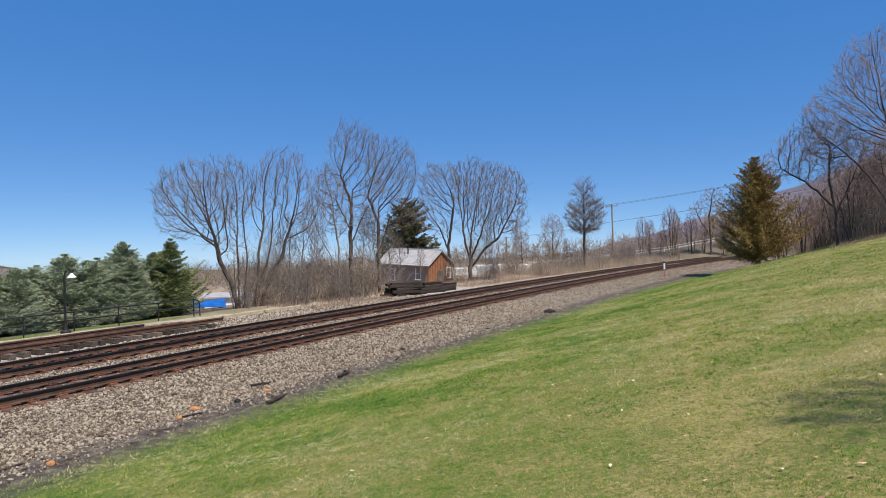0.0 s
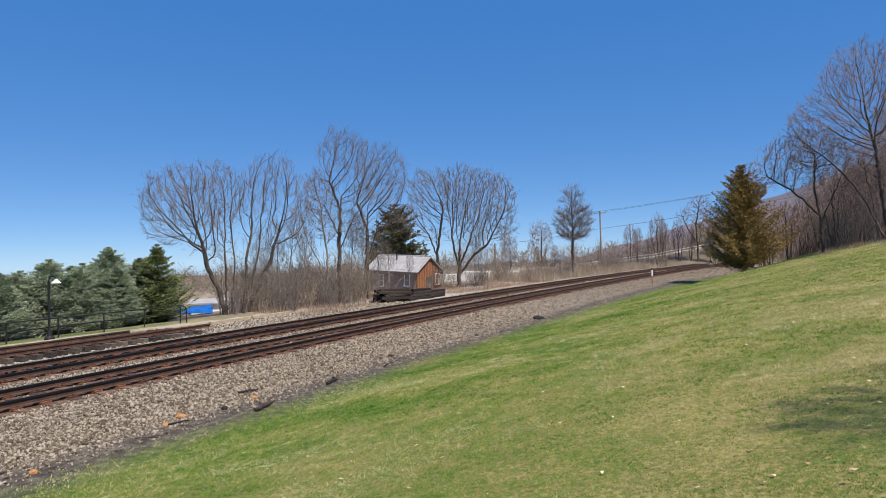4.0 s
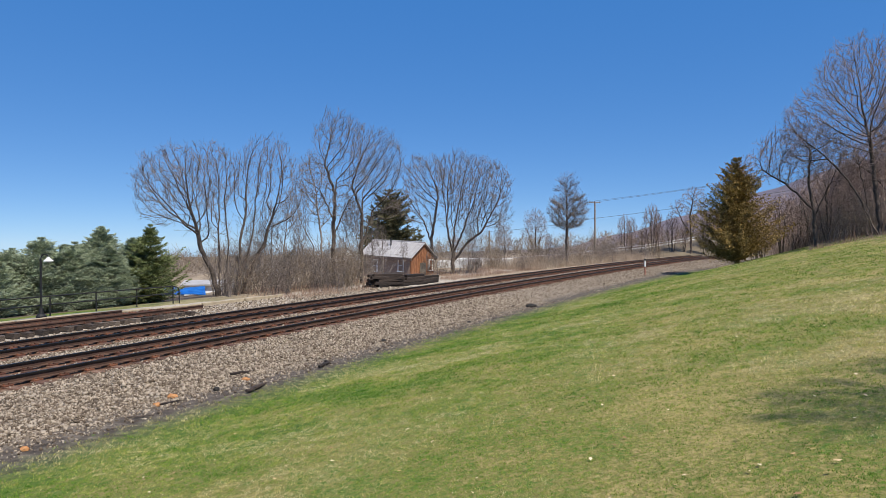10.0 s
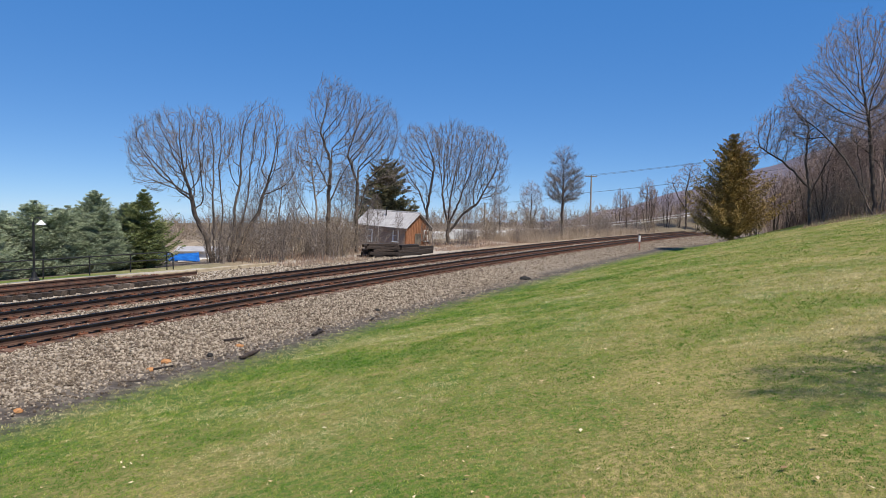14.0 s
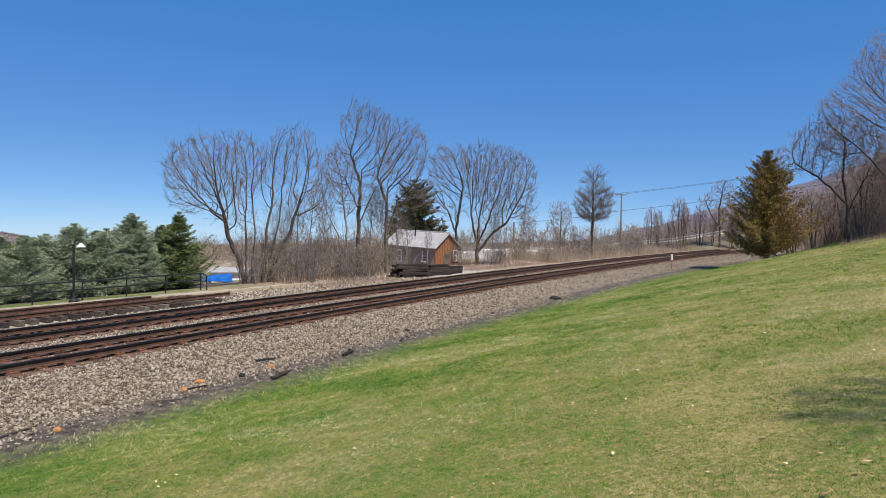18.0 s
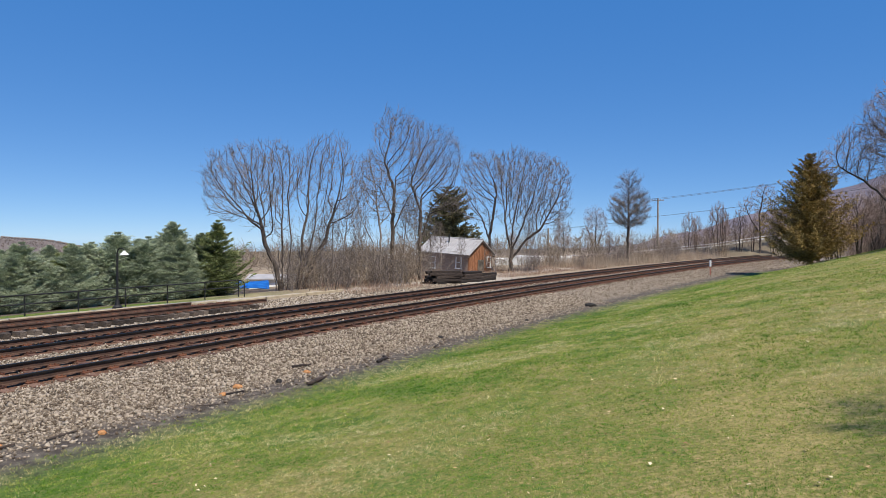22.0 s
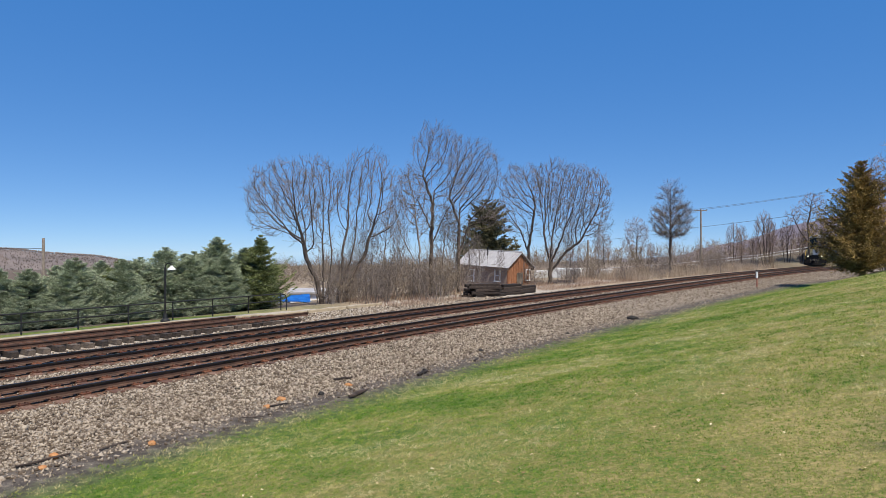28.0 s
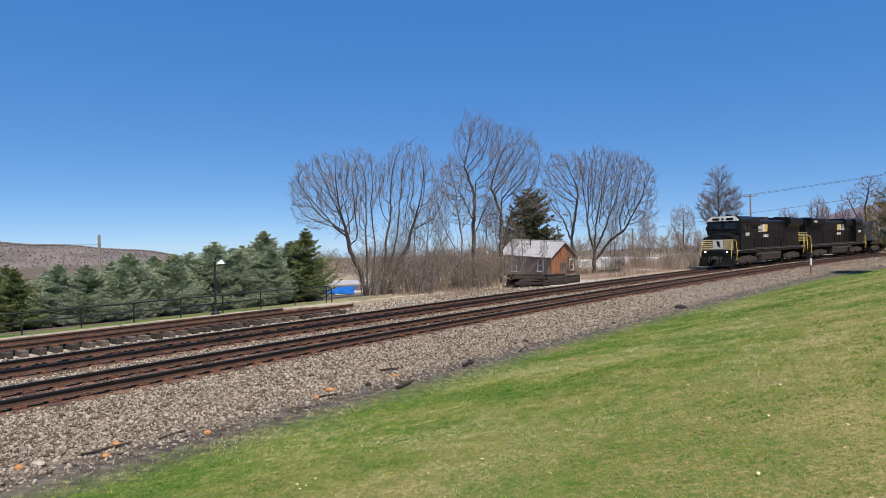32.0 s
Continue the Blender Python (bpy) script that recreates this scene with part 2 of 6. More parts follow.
def leafy(ma, amount=0.35):
    """Lets some light through thin leaves and needles."""
    nt = ma.node_tree
    b = nt.nodes["Principled BSDF"]
    out = nt.nodes["Material Output"]
    tr, mx = nt.nodes.new("ShaderNodeBsdfTranslucent"), nt.nodes.new("ShaderNodeMixShader")
    src = b.inputs["Base Color"].links[0].from_socket
    nt.links.new(src, tr.inputs["Color"])
    mx.inputs[0].default_value = amount
    nt.links.new(b.outputs[0], mx.inputs[1])
    nt.links.new(tr.outputs[0], mx.inputs[2])
    nt.links.new(mx.outputs[0], out.inputs["Surface"])
    return ma


def glow(name, hexa, strength):
    ma = bpy.data.materials.new(name)
    ma.use_nodes = True
    b = ma.node_tree.nodes["Principled BSDF"]
    b.inputs["Base Color"].default_value = lin(hexa)
    b.inputs["Emission Color"].default_value = lin(hexa)
    b.inputs["Emission Strength"].default_value = strength
    return ma


RAIL_SIDE = tone("rail_rust", ("33241c", "4a3428", "5f4536"), 3, 0.75, 0.15, 90)
# main rails: head top and upper sides coloured darker than the web
RAIL_TOP = tone("rail_head_steel", ("151413", "201e1d", "2e2b29"), 2, 0.4, 0.05, 60, metal=0.3)
RUST = tone("orange_rust", ("3c2116", "5c3523", "774a32"), 6, 0.9, 0.4, 60, vary=0.5)
TIE = tone("weathered_tie_wood", ("3c2a21", "5e4133", "7f6250"), 5, 0.9, 0.5, 40, vary=0.35, stretch=(1, 6, 6))
TIE_GREY = tone("grey_tie_wood", ("2b241f", "463b33", "6b5f54"), 5, 0.9, 0.5, 40, vary=0.45, stretch=(1, 6, 6))
TIE_DARK = tone("creosoted_wood", ("17110e", "2a211c", "463931"), 4, 0.85, 0.5, 40, vary=0.35, stretch=(1, 6, 6))
STONE = tone("ballast_stone", ("5a4e42", "776a5c", "8e8171", "a79a89"), 20, 0.9, 0.3, 80, vary=0.72, spec=0.2, island=True)
BARK = tone("grey_bark", ("352d28", "4c423b", "665b53"), 3, 0.95, 0.6, 25, vary=0.2)
BARK_PALE = tone("pale_bark", ("5d534c", "7f746b", "9d9288"), 3, 0.95, 0.5, 25, vary=0.2)
# bark with shade put into its colour, close to grey_bark
BARK_SHADED = tone("shade_toned_bark", ("3a322d", "52473f", "6b5f56"), 3, 0.95, 0.6, 25, vary=0.2)
TWIG_DARK = tone("dark_brown_twigs", ("6a5850", "88746a", "a49085"), 1.2, 0.9, 0.0, 8, vary=0.4, island=True)
TWIG = tone("brown_twigs", ("564c46", "726760", "8d8178"), 1.2, 0.9, 0.0, 8, vary=0.3, island=True)
TWIG_RED = tone("reddish_twigs", ("67584c", "857563", "a2937f"), 1.2, 0.9, 0.0, 8, vary=0.4, island=True)
SPRUCE_BLUE = tone("blue_spruce_needles", ("737e62", "a2ab8f", "c8cfb4"), 0.9, 0.9, 0.0, 12, spec=0.05, vary=0.4, island=True)
SPRUCE_GREEN = tone("green_spruce_needles", ("56603a", "7e8757", "a2a876"), 0.9, 0.85, 0.0, 12, spec=0.1, vary=0.6, island=True)
SPRUCE_DARK = tone("dark_spruce_needles", ("474730", "676344", "8a815b"), 0.9, 0.8, 0.0, 12, vary=0.5, island=True)
CEDAR = tone("bronzed_cedar_foliage", ("786439", "9b844d", "bea46b"), 0.8, 0.9, 0.0, 12, spec=0.1, vary=0.6, island=True)
DRY = tone("dry_reed_grass", ("94826f", "b09d88", "cbb9a3"), 0.6, 0.9, 0.0, 8, vary=0.5, island=True)
DRY_PINK = tone("dry_bluestem_grass", ("8c7160", "a78b78", "c2a893"), 0.6, 0.9, 0.0, 8, vary=0.5, island=True)
PAINT_BLACK = tone("black_paint", ("101010", "191919", "232220"), 2, 0.45, 0.05, 30)
IRON_BLACK = tone("black_iron", ("0d0d0d", "171615", "242220"), 3, 0.6, 0.1, 40)
WHITE_PAINT = tone("white_paint", ("c9c9c6", "dddddb", "ececea"), 2, 0.6, 0.05, 30)
CONCRETE = tone("pale_concrete", ("837660", "9c8e76", "b2a58d"), 3, 0.9, 0.2, 50)
POLE_WOOD = tone("grey_pole_wood", ("6a5f53", "857a6d", "9f9486"), 3, 0.95, 0.3, 30, stretch=(6, 6, 1))
for ma in (DRY, DRY_PINK):
    leafy(ma, 0.42)
for ma in (SPRUCE_BLUE, SPRUCE_GREEN, SPRUCE_DARK, CEDAR):
    leafy(ma, 0.14)

# ---- the ground: one sheet to the horizon ----
def ground_material():
    ma = bpy.data.materials.new("ground_soil_and_turf")
    ma.use_nodes = True
    nt = ma.node_tree
    nd, ln = nt.nodes, nt.links
    b = nd["Principled BSDF"]
    b.inputs["Roughness"].default_value = 0.95
    b.inputs["Specular IOR Level"].default_value = 0.2
    co = nd.new("ShaderNodeTexCoord").outputs["Object"]

    def noisy(scale, detail=4):
        n = nd.new("ShaderNodeTexNoise")
        n.inputs["Scale"].default_value, n.inputs["Detail"].default_value = scale, detail
        ln.new(co, n.inputs["Vector"])
        return n.outputs[0]

    def math_node(op, a, c):
        m = nd.new("ShaderNodeMath")
        m.operation = op
        for i, x in enumerate((a, c)):
            if isinstance(x, (int, float)):
                m.inputs[i].default_value = x
            else:
                ln.new(x, m.inputs[i])
        return m.outputs[0]

    def step(value, lo, hi):
        m = nd.new("ShaderNodeMapRange")
        m.inputs["From Min"].default_value, m.inputs["From Max"].default_value = lo, hi
        ln.new(value, m.inputs["Value"])
        return m.outputs[0]

    def ramp(fac, cols, lo=0.3, hi=0.7):
        r = nd.new("ShaderNodeValToRGB")
        el = r.color_ramp.elements
        el[0].position, el[1].position = lo, hi
        for i in range(1, len(cols) - 1):
            el.new(lo + (hi - lo) * i / (len(cols) - 1))
        for e, c in zip(el, cols):
            e.color = lin(c)
        ln.new(fac, r.inputs[0])
        return r.outputs[0]

    def mix(fac, a, c):
        m = nd.new("ShaderNodeMix")
        m.data_type = "RGBA"
        ln.new(fac, m.inputs["Factor"])
        ln.new(a, m.inputs[6])
        ln.new(c, m.inputs[7])
        return m.outputs[2]

    across, along = nd.new("ShaderNodeAttribute"), nd.new("ShaderNodeAttribute")
    across.attribute_name, along.attribute_name = "across", "along"
    d0, s = across.outputs["Fac"], along.outputs["Fac"]
    fine, mid, big = noisy(55, 3), noisy(5, 5), noisy(0.45, 5)
    d = math_node("ADD", d0, math_node("MULTIPLY", math_node("SUBTRACT", mid, 0.5), 1.6))
    # turf: green with straw patches, more straw higher up the slope
    straw = math_node("ADD", math_node("MULTIPLY", big, 0.75), math_node("MULTIPLY", mid, 0.35))
    straw = math_node("ADD", straw, math_node("MULTIPLY", step(d0, 6, 16), 0.16))
    straw = math_node("ADD", straw, math_node("ADD", math_node("MULTIPLY", math_node("SUBTRACT", noisy(17, 4), 0.5), 0.75), math_node("MULTIPLY", math_node("SUBTRACT", fine, 0.55), 0.45)))
    turf = ramp(straw, ("33471a", "58702a", "7c7643", "9e8e5c"), 0.30, 0.86)
    vor = nd.new("ShaderNodeTexVoronoi")
    vor.inputs["Scale"].default_value = 17
    ln.new(co, vor.inputs["Vector"])
    grit = ramp(math_node("ADD", math_node("MULTIPLY", vor.outputs["Distance"], 0.5), math_node("MULTIPLY", fine, 0.5)), ("b3a797", "a09483", "887b6c", "665a4d"), 0.2, 0.62)
    cinder = ramp(math_node("ADD", math_node("MULTIPLY", mid, 0.6), math_node("MULTIPLY", fine, 0.4)), ("3a342f", "59514a", "857b6f"), 0.35, 0.68)
    asphalt = ramp(fine, ("6f6d69", "85837e", "9a9892"), 0.3, 0.7)
    dry = ramp(math_node("ADD", math_node("MULTIPLY", big, 0.5), math_node("MULTIPLY", fine, 0.5)), ("75675a", "94846f", "ad9d88"), 0.35, 0.65)
    litter = ramp(math_node("ADD", math_node("MULTIPLY", mid, 0.5), math_node("MULTIPLY", fine, 0.5)), ("4a4038", "62564b", "7d7063"), 0.35, 0.65)
    gravel = ramp(fine, ("8d8377", "a89e91", "c0b7ab"), 0.35, 0.65)
    # from the far side of the line to the near side
    left = mix(step(s, 14, 24), turf, dry)
    valley = mix(step(d0, -70, -40), litter, mix(step(s, 26, 40), litter, dry))
    col = mix(step(d, -15.0, -14.0), valley, left)
    path = mix(step(s, 15, 17), asphalt, gravel)
    col = mix(step(d0, -11.75, -11.7), col, path)
    pad = mix(step(s, 40, 46), gravel, dry)
    col = mix(step(d0, -10.5, -10.45), col, pad)
    col = mix(step(d, -7.6, -7.2), col, grit)
    # brown rust dust inside and beside the rails
    rusty = ramp(math_node("ADD", math_node("MULTIPLY", mid, 0.5), math_node("MULTIPLY", fine, 0.5)), ("4a3428", "684a39", "85654f"), 0.35, 0.65)
    for c in (-0.75, -4.61):
        off = math_node("ABSOLUTE", math_node("SUBTRACT", d0, c), 0.0)
        band = math_node("SUBTRACT", 1.0, step(math_node("ADD", off, math_node("MULTIPLY", mid, 0.5)), 1.2, 1.6))
        col = mix(band, col, rusty)
    col = mix(step(d, 3.35, 3.8), col, cinder)
    lawn = mix(step(math_node("ADD", math_node("SUBTRACT", d0, math_node("MULTIPLY", step(s, 30, 75), -4.0)), math_node("MULTIPLY", mid, 1.5)), 20.5, 22.5), turf, litter)
    col = mix(math_node("MULTIPLY", step(d, 4.3, 5.7), step(math_node("ADD", math_node("MULTIPLY", step(d0, 4.0, 6.0), 0.9), noisy(9, 4)), 0.55, 0.85)), col, lawn)
    ln.new(col, b.inputs["Base Color"])
    bp = nd.new("ShaderNodeBump")
    bp.inputs["Strength"].default_value, bp.inputs["Distance"].default_value = 0.7, 0.03
    ln.new(math_node("ADD", fine, math_node("MULTIPLY", vor.outputs["Distance"], 0.7)), bp.inputs["Height"])
    ln.new(bp.outputs[0], b.inputs["Normal"])
    return ma


GROUND = ground_material()


def ground_sheet():
    rings = [0.0]
    r = 0.1
    while r < 3600:
        rings.append(r)
        r *= 1.034
    az = np.radians(np.concatenate([np.arange(-180, -56, 4), np.arange(-56, 56, 0.4), np.arange(56, 180, 4)]))
    A, Rr = np.meshgrid(az, rings[1:])
    X, Y = (Rr * np.sin(A)).ravel(), (Rr * np.cos(A)).ravel()
    X, Y = np.concatenate([X, [0]]), np.concatenate([Y, [0]])
    S, D = to_line(X, Y)
    Z = height(S, D, X, Y)
    n, m = len(az), len(rings) - 1
    i = np.arange(m - 1)[:, None] * n
    j = np.arange(n)[None]
    F = np.stack([i + j, i + (j + 1) % n, i + n + (j + 1) % n, i + n + j], -1).reshape(-1, 4)
    F = F[:, ::-1]
    mid = np.full(n, n * m)
    F = np.concatenate([F[:, [0, 1, 2]], F[:, [0, 2, 3]], np.stack([mid, (j[0] + 1) % n, j[0]], 1)])
    me = arrays("ground", np.stack([X, Y, Z], 1), F, GROUND, smooth=True)
    ob = new("ground", me)
    for name, val in (("across", spread(S, D)), ("along", S)):
        at = me.attributes.new(name, "FLOAT", "POINT")
        at.data.foreach_set("value", val.astype(np.float32))
    return tagged(ob, "sloping mown lawn, ballast bed and dry field soil", "ground", kind="structure")


ground_sheet()
rng = np.random.default_rng(4)


def blade_mesh(name, X, Y, Z, h, w, lean, material):
    """Thin upright blades, one triangle each."""
    n = len(X)
    a = rng.uniform(0, math.tau, n)
    la = rng.uniform(0, math.tau, n)
    dx, dy = np.cos(a) * w / 2, np.sin(a) * w / 2
    V = np.empty((n, 3, 3))
    V[:, 0] = np.stack([X - dx, Y - dy, Z - 0.005], 1)
    V[:, 1] = np.stack([X + dx, Y + dy, Z - 0.005], 1)
    V[:, 2] = np.stack([X + np.cos(la) * lean * h, Y + np.sin(la) * lean * h, Z + h], 1)
    return arrays(name, V.reshape(-1, 3), np.arange(3 * n).reshape(-1, 3), material)


def patchy(x, y, k, seed):
    """Smooth random patches of 0 to 1, k to the metre."""
    table = np.random.default_rng(seed).uniform(0, 1, (256, 256))
    u, v = np.asarray(x) * k + 1000.37, np.asarray(y) * k + 1000.73
    i, j = np.floor(u).astype(int), np.floor(v).astype(int)
    f, g = u - i, v - j
    f, g = f * f * (3 - 2 * f), g * g * (3 - 2 * g)
    at = lambda p, q: table[p % 256, q % 256]
    return (at(i, j) * (1 - f) + at(i + 1, j) * f) * (1 - g) + (at(i, j + 1) * (1 - f) + at(i + 1, j + 1) * f) * g


def turf_blade_material():
    ma = bpy.data.materials.new("lawn_blades")
    ma.use_nodes = True
    nt = ma.node_tree
    nd, ln = nt.nodes, nt.links
    b = nd["Principled BSDF"]
    b.inputs["Roughness"].default_value = 0.8
    b.inputs["Specular IOR Level"].default_value = 0.15
    at = nd.new("ShaderNodeAttribute")
    at.attribute_name = "dryness"
    rp = nd.new("ShaderNodeValToRGB")
    el = rp.color_ramp.elements
    el[0].position, el[1].position = 0.12, 0.98
    el.new(0.36), el.new(0.56), el.new(0.76)
    for e, c in zip(el, ("4a7420", "789836", "a0a351", "bfb176", "d8cb9e")):
        e.color = lin(c)
    ln.new(at.outputs["Fac"], rp.inputs[0])
    hsv, vary = nd.new("ShaderNodeHueSaturation"), nd.new("ShaderNodeMapRange")
    vary.inputs["To Min"].default_value, vary.inputs["To Max"].default_value = 0.62, 1.4
    ln.new(nd.new("ShaderNodeNewGeometry").outputs["Random Per Island"], vary.inputs["Value"])
    ln.new(vary.outputs[0], hsv.inputs["Value"])
    ln.new(rp.outputs[0], hsv.inputs["Color"])
    ln.new(hsv.outputs[0], b.inputs["Base Color"])
    return leafy(ma, 0.3)


def lawn_blades():
    """Mown tufts, thick near the camera and thinner with distance, each tuft green or dry as a whole."""
    n = 170000
    az = np.radians(rng.uniform(-50, 45, n))
    r = 2.6 * (62 / 2.6) ** rng.uniform(0, 1, n)
    X, Y = r * np.sin(az), r * np.cos(az)
    S, D = to_line(X, Y)
    W = spread(S, D)
    keep = (W > 4.35 + rng.exponential(0.5, n)) & ((D < 23) | (S < 30))
    X, Y, W, r, D = X[keep], Y[keep], W[keep], r[keep], D[keep]
    dry = 0.42 + 0.55 * (patchy(X, Y, 0.33, 1) - 0.5) + 0.5 * (patchy(X, Y, 1.2, 2) - 0.5) + 0.55 * (patchy(X, Y, 5.0, 3) - 0.5)
    dry += 0.22 * np.clip((X + 1.5) / 8, -0.35, 1) * np.clip((22 - r) / 10, 0.3, 1) + rng.normal(0, 0.13, len(X))
    dry += 0.22 * np.clip((5.6 - W) / 1.0, 0, 1)
    per = 5
    grow = np.repeat(np.clip(r / 7, 0.75, 4.5), per)
    m = len(X) * per
    X = np.repeat(X, per) + rng.normal(0, 0.016, m) * grow
    Y = np.repeat(Y, per) + rng.normal(0, 0.016, m) * grow
    dry = np.repeat(dry, per) + rng.normal(0, 0.09, m)
    S, D = to_line(X, Y)
    Z = height(S, D, X, Y)
    h = rng.uniform(0.008, 0.024, m) * np.clip(grow, 0.8, 1.9)
    w = rng.uniform(0.004, 0.008, m) * grow
    me = blade_mesh("lawn_grass", X, Y, Z, h, w, rng.uniform(0.2, 1.5, m), turf_blade_material())
    at = me.attributes.new("dryness", "FLOAT", "POINT")
    at.data.foreach_set("value", np.repeat(dry, 3).astype(np.float32))
    tagged(new("lawn_grass", me), "mown green lawn grass with straw-coloured patches", "grass", kind="stuff")


def litter():
    """Pale dead leaves on the lawn."""
    n = 520
    az, r = np.radians(rng.uniform(-45, 42, n)), 3 * (30 / 3) ** rng.uniform(0, 1, n)
    X, Y = r * np.sin(az), r * np.cos(az)
    S, D = to_line(X, Y)
    keep = D > 5
    X, Y, S, D = X[keep], Y[keep], S[keep], D[keep]
    Z = height(S, D, X, Y) + 0.025
    n = len(X)
    V = np.empty((n, 4, 3))
    a = rng.uniform(0, math.tau, n)
    sz = rng.uniform(0.012, 0.032, n)
    for k, (p, q) in enumerate(((-1, 0), (0, -0.6), (1, 0), (0, 0.6))):
        V[:, k] = np.stack([X + (p * np.cos(a) - q * np.sin(a)) * sz, Y + (p * np.sin(a) + q * np.cos(a)) * sz, Z + rng.uniform(-0.008, 0.012, n)], 1)
    ma = tone("dead_leaf", ("8a6a48", "b7986c", "dccaa6"), 3, 0.9, 0.0, 20, vary=0.9, island=True)
    tagged(new("fallen_leaves", arrays("fallen_leaves", V.reshape(-1, 3), np.arange(4 * n).reshape(-1, 4), ma)), "pale dead leaves scattered on the lawn", "leaves", kind="stuff")


def straw():
    """Pale dead blades lying in the turf."""
    n = 26000
    az = np.radians(rng.uniform(-50, 45, n))
    r = 2.6 * (26 / 2.6) ** rng.uniform(0, 1, n)
    X, Y = r * np.sin(az), r * np.cos(az)
    S, D = to_line(X, Y)
    patch = wave(X, Y, 0.55, 2.0) + wave(X, Y, 2.1, 5.0) * 0.6 + (D - 12) * 0.06
    keep = (spread(S, D) > 4.6) & (rng.uniform(-0.9, 1.1, n) < patch) & (D < 19)
    X, Y, S, D, r = X[keep], Y[keep], S[keep], D[keep], r[keep]
    Z = height(S, D, X, Y) + 0.02
    h = rng.uniform(0.006, 0.02, len(X))
    w = rng.uniform(0.003, 0.006, len(X)) * np.clip(r / 8, 0.8, 2.2)
    ma = leafy(tone("dead_straw", ("96855a", "b09c6e", "c9b98f"), 2.0, 0.9, 0.0, 20, vary=0.8, island=True, spec=0.15), 0.3)
    me = blade_mesh("straw", X, Y, Z, h, w, rng.uniform(0.8, 2.6, len(X)), ma)
    tagged(new("dead_grass", me), "pale dead straw lying in the lawn", "dead grass", kind="stuff")


lawn_blades()
straw()
litter()


def ballast_stones():
    """Crushed stones as small uneven lumps."""
    solid = np.array([[1, 0.2, 0], [-1, -0.2, 0], [0.3, 1, 0], [-0.3, -1, 0], [0.2, 0, 0.9], [-0.2, 0, -0.9]], float) * 0.95
    tris = np.array([[0, 2, 4], [2, 1, 4], [1, 3, 4], [3, 0, 4], [2, 0, 5], [1, 2, 5], [3, 1, 5], [0, 3, 5]])
    S, D, size = [], [], []
    for s0, s1, d0, d1, n, lo, hi in ((-9, 8, 0.6, 4.4, 27000, 0.020, 0.045), (8, 30, 0.6, 4.4, 22000, 0.026, 0.048), (-9, 30, 3.4, 4.9, 9000, 0.008, 0.018), (30, 95, 0.55, 8.0, 20000, 0.03, 0.052), (-9, 30, 0.25, 0.65, 1200, 0.02, 0.04),
                                      (-9, 30, -3.35, -2.0, 9000, 0.025, 0.05), (-9, 30, -1.4, -0.15, 2200, 0.02, 0.035), (-4, 30, -7.3, -5.5, 4500, 0.03, 0.055), (-4, 30, -5.2, -4.0, 1200, 0.02, 0.035),
                                      (30, 90, -7.3, -5.9, 2500, 0.045, 0.07), (30, 90, -3.3, -2.05, 2500, 0.045, 0.07), (15, 34, -10.2, -6.6, 5000, 0.03, 0.055)):
        S.append(rng.uniform(s0, s1, n))
        D.append(rng.uniform(d0, d1, n))
        size.append(rng.uniform(lo, hi, n))
    S, D, size = map(np.concatenate, (S, D, size))
    size = size * rng.lognormal(0, 0.22, len(size))
    thin = rng.uniform(0, 1, len(S)) > np.clip((spread(S, D) - 3.1) / 1.3, 0, 0.82)
    thin &= spread(S, D) < 4.75
    S, D, size = S[thin], D[thin], size[thin]
    a = heading(S)
    X = np.interp(S, LINE_S, LINE_X) + D * np.cos(a)
    Y = np.interp(S, LINE_S, LINE_Y) - D * np.sin(a)
    Z = height(S, D, X, Y) + size * rng.uniform(0.0, 0.55, len(S))
    n = len(S)
    P = solid[None] * rng.uniform(0.6, 1.15, (n, 6, 3)) + rng.uniform(-0.22, 0.22, (n, 6, 3)) * rng.uniform(0.7, 1.25, (n, 1, 3))
    q = rng.normal(size=(n, 4))
    q /= np.linalg.norm(q, axis=1, keepdims=True)
    w, x, y, z = q.T
    Rm = np.stack([1 - 2 * (y * y + z * z), 2 * (x * y - z * w), 2 * (x * z + y * w), 2 * (x * y + z * w), 1 - 2 * (x * x + z * z), 2 * (y * z - x * w), 2 * (x * z - y * w), 2 * (y * z + x * w), 1 - 2 * (x * x + y * y)], 1).reshape(n, 3, 3)
    P = np.einsum("nij,nkj->nki", Rm, P) * size[:, None, None] * 1.12
    P += np.stack([X, Y, Z], 1)[:, None]
    F = (np.arange(n) * 6)[:, None, None] + tris[None]
    tagged(new("ballast", arrays("ballast", P.reshape(-1, 3), F.reshape(-1, 3), STONE)), "grey-brown crushed stone railway ballast", "ballast", kind="stuff")


ballast_stones()

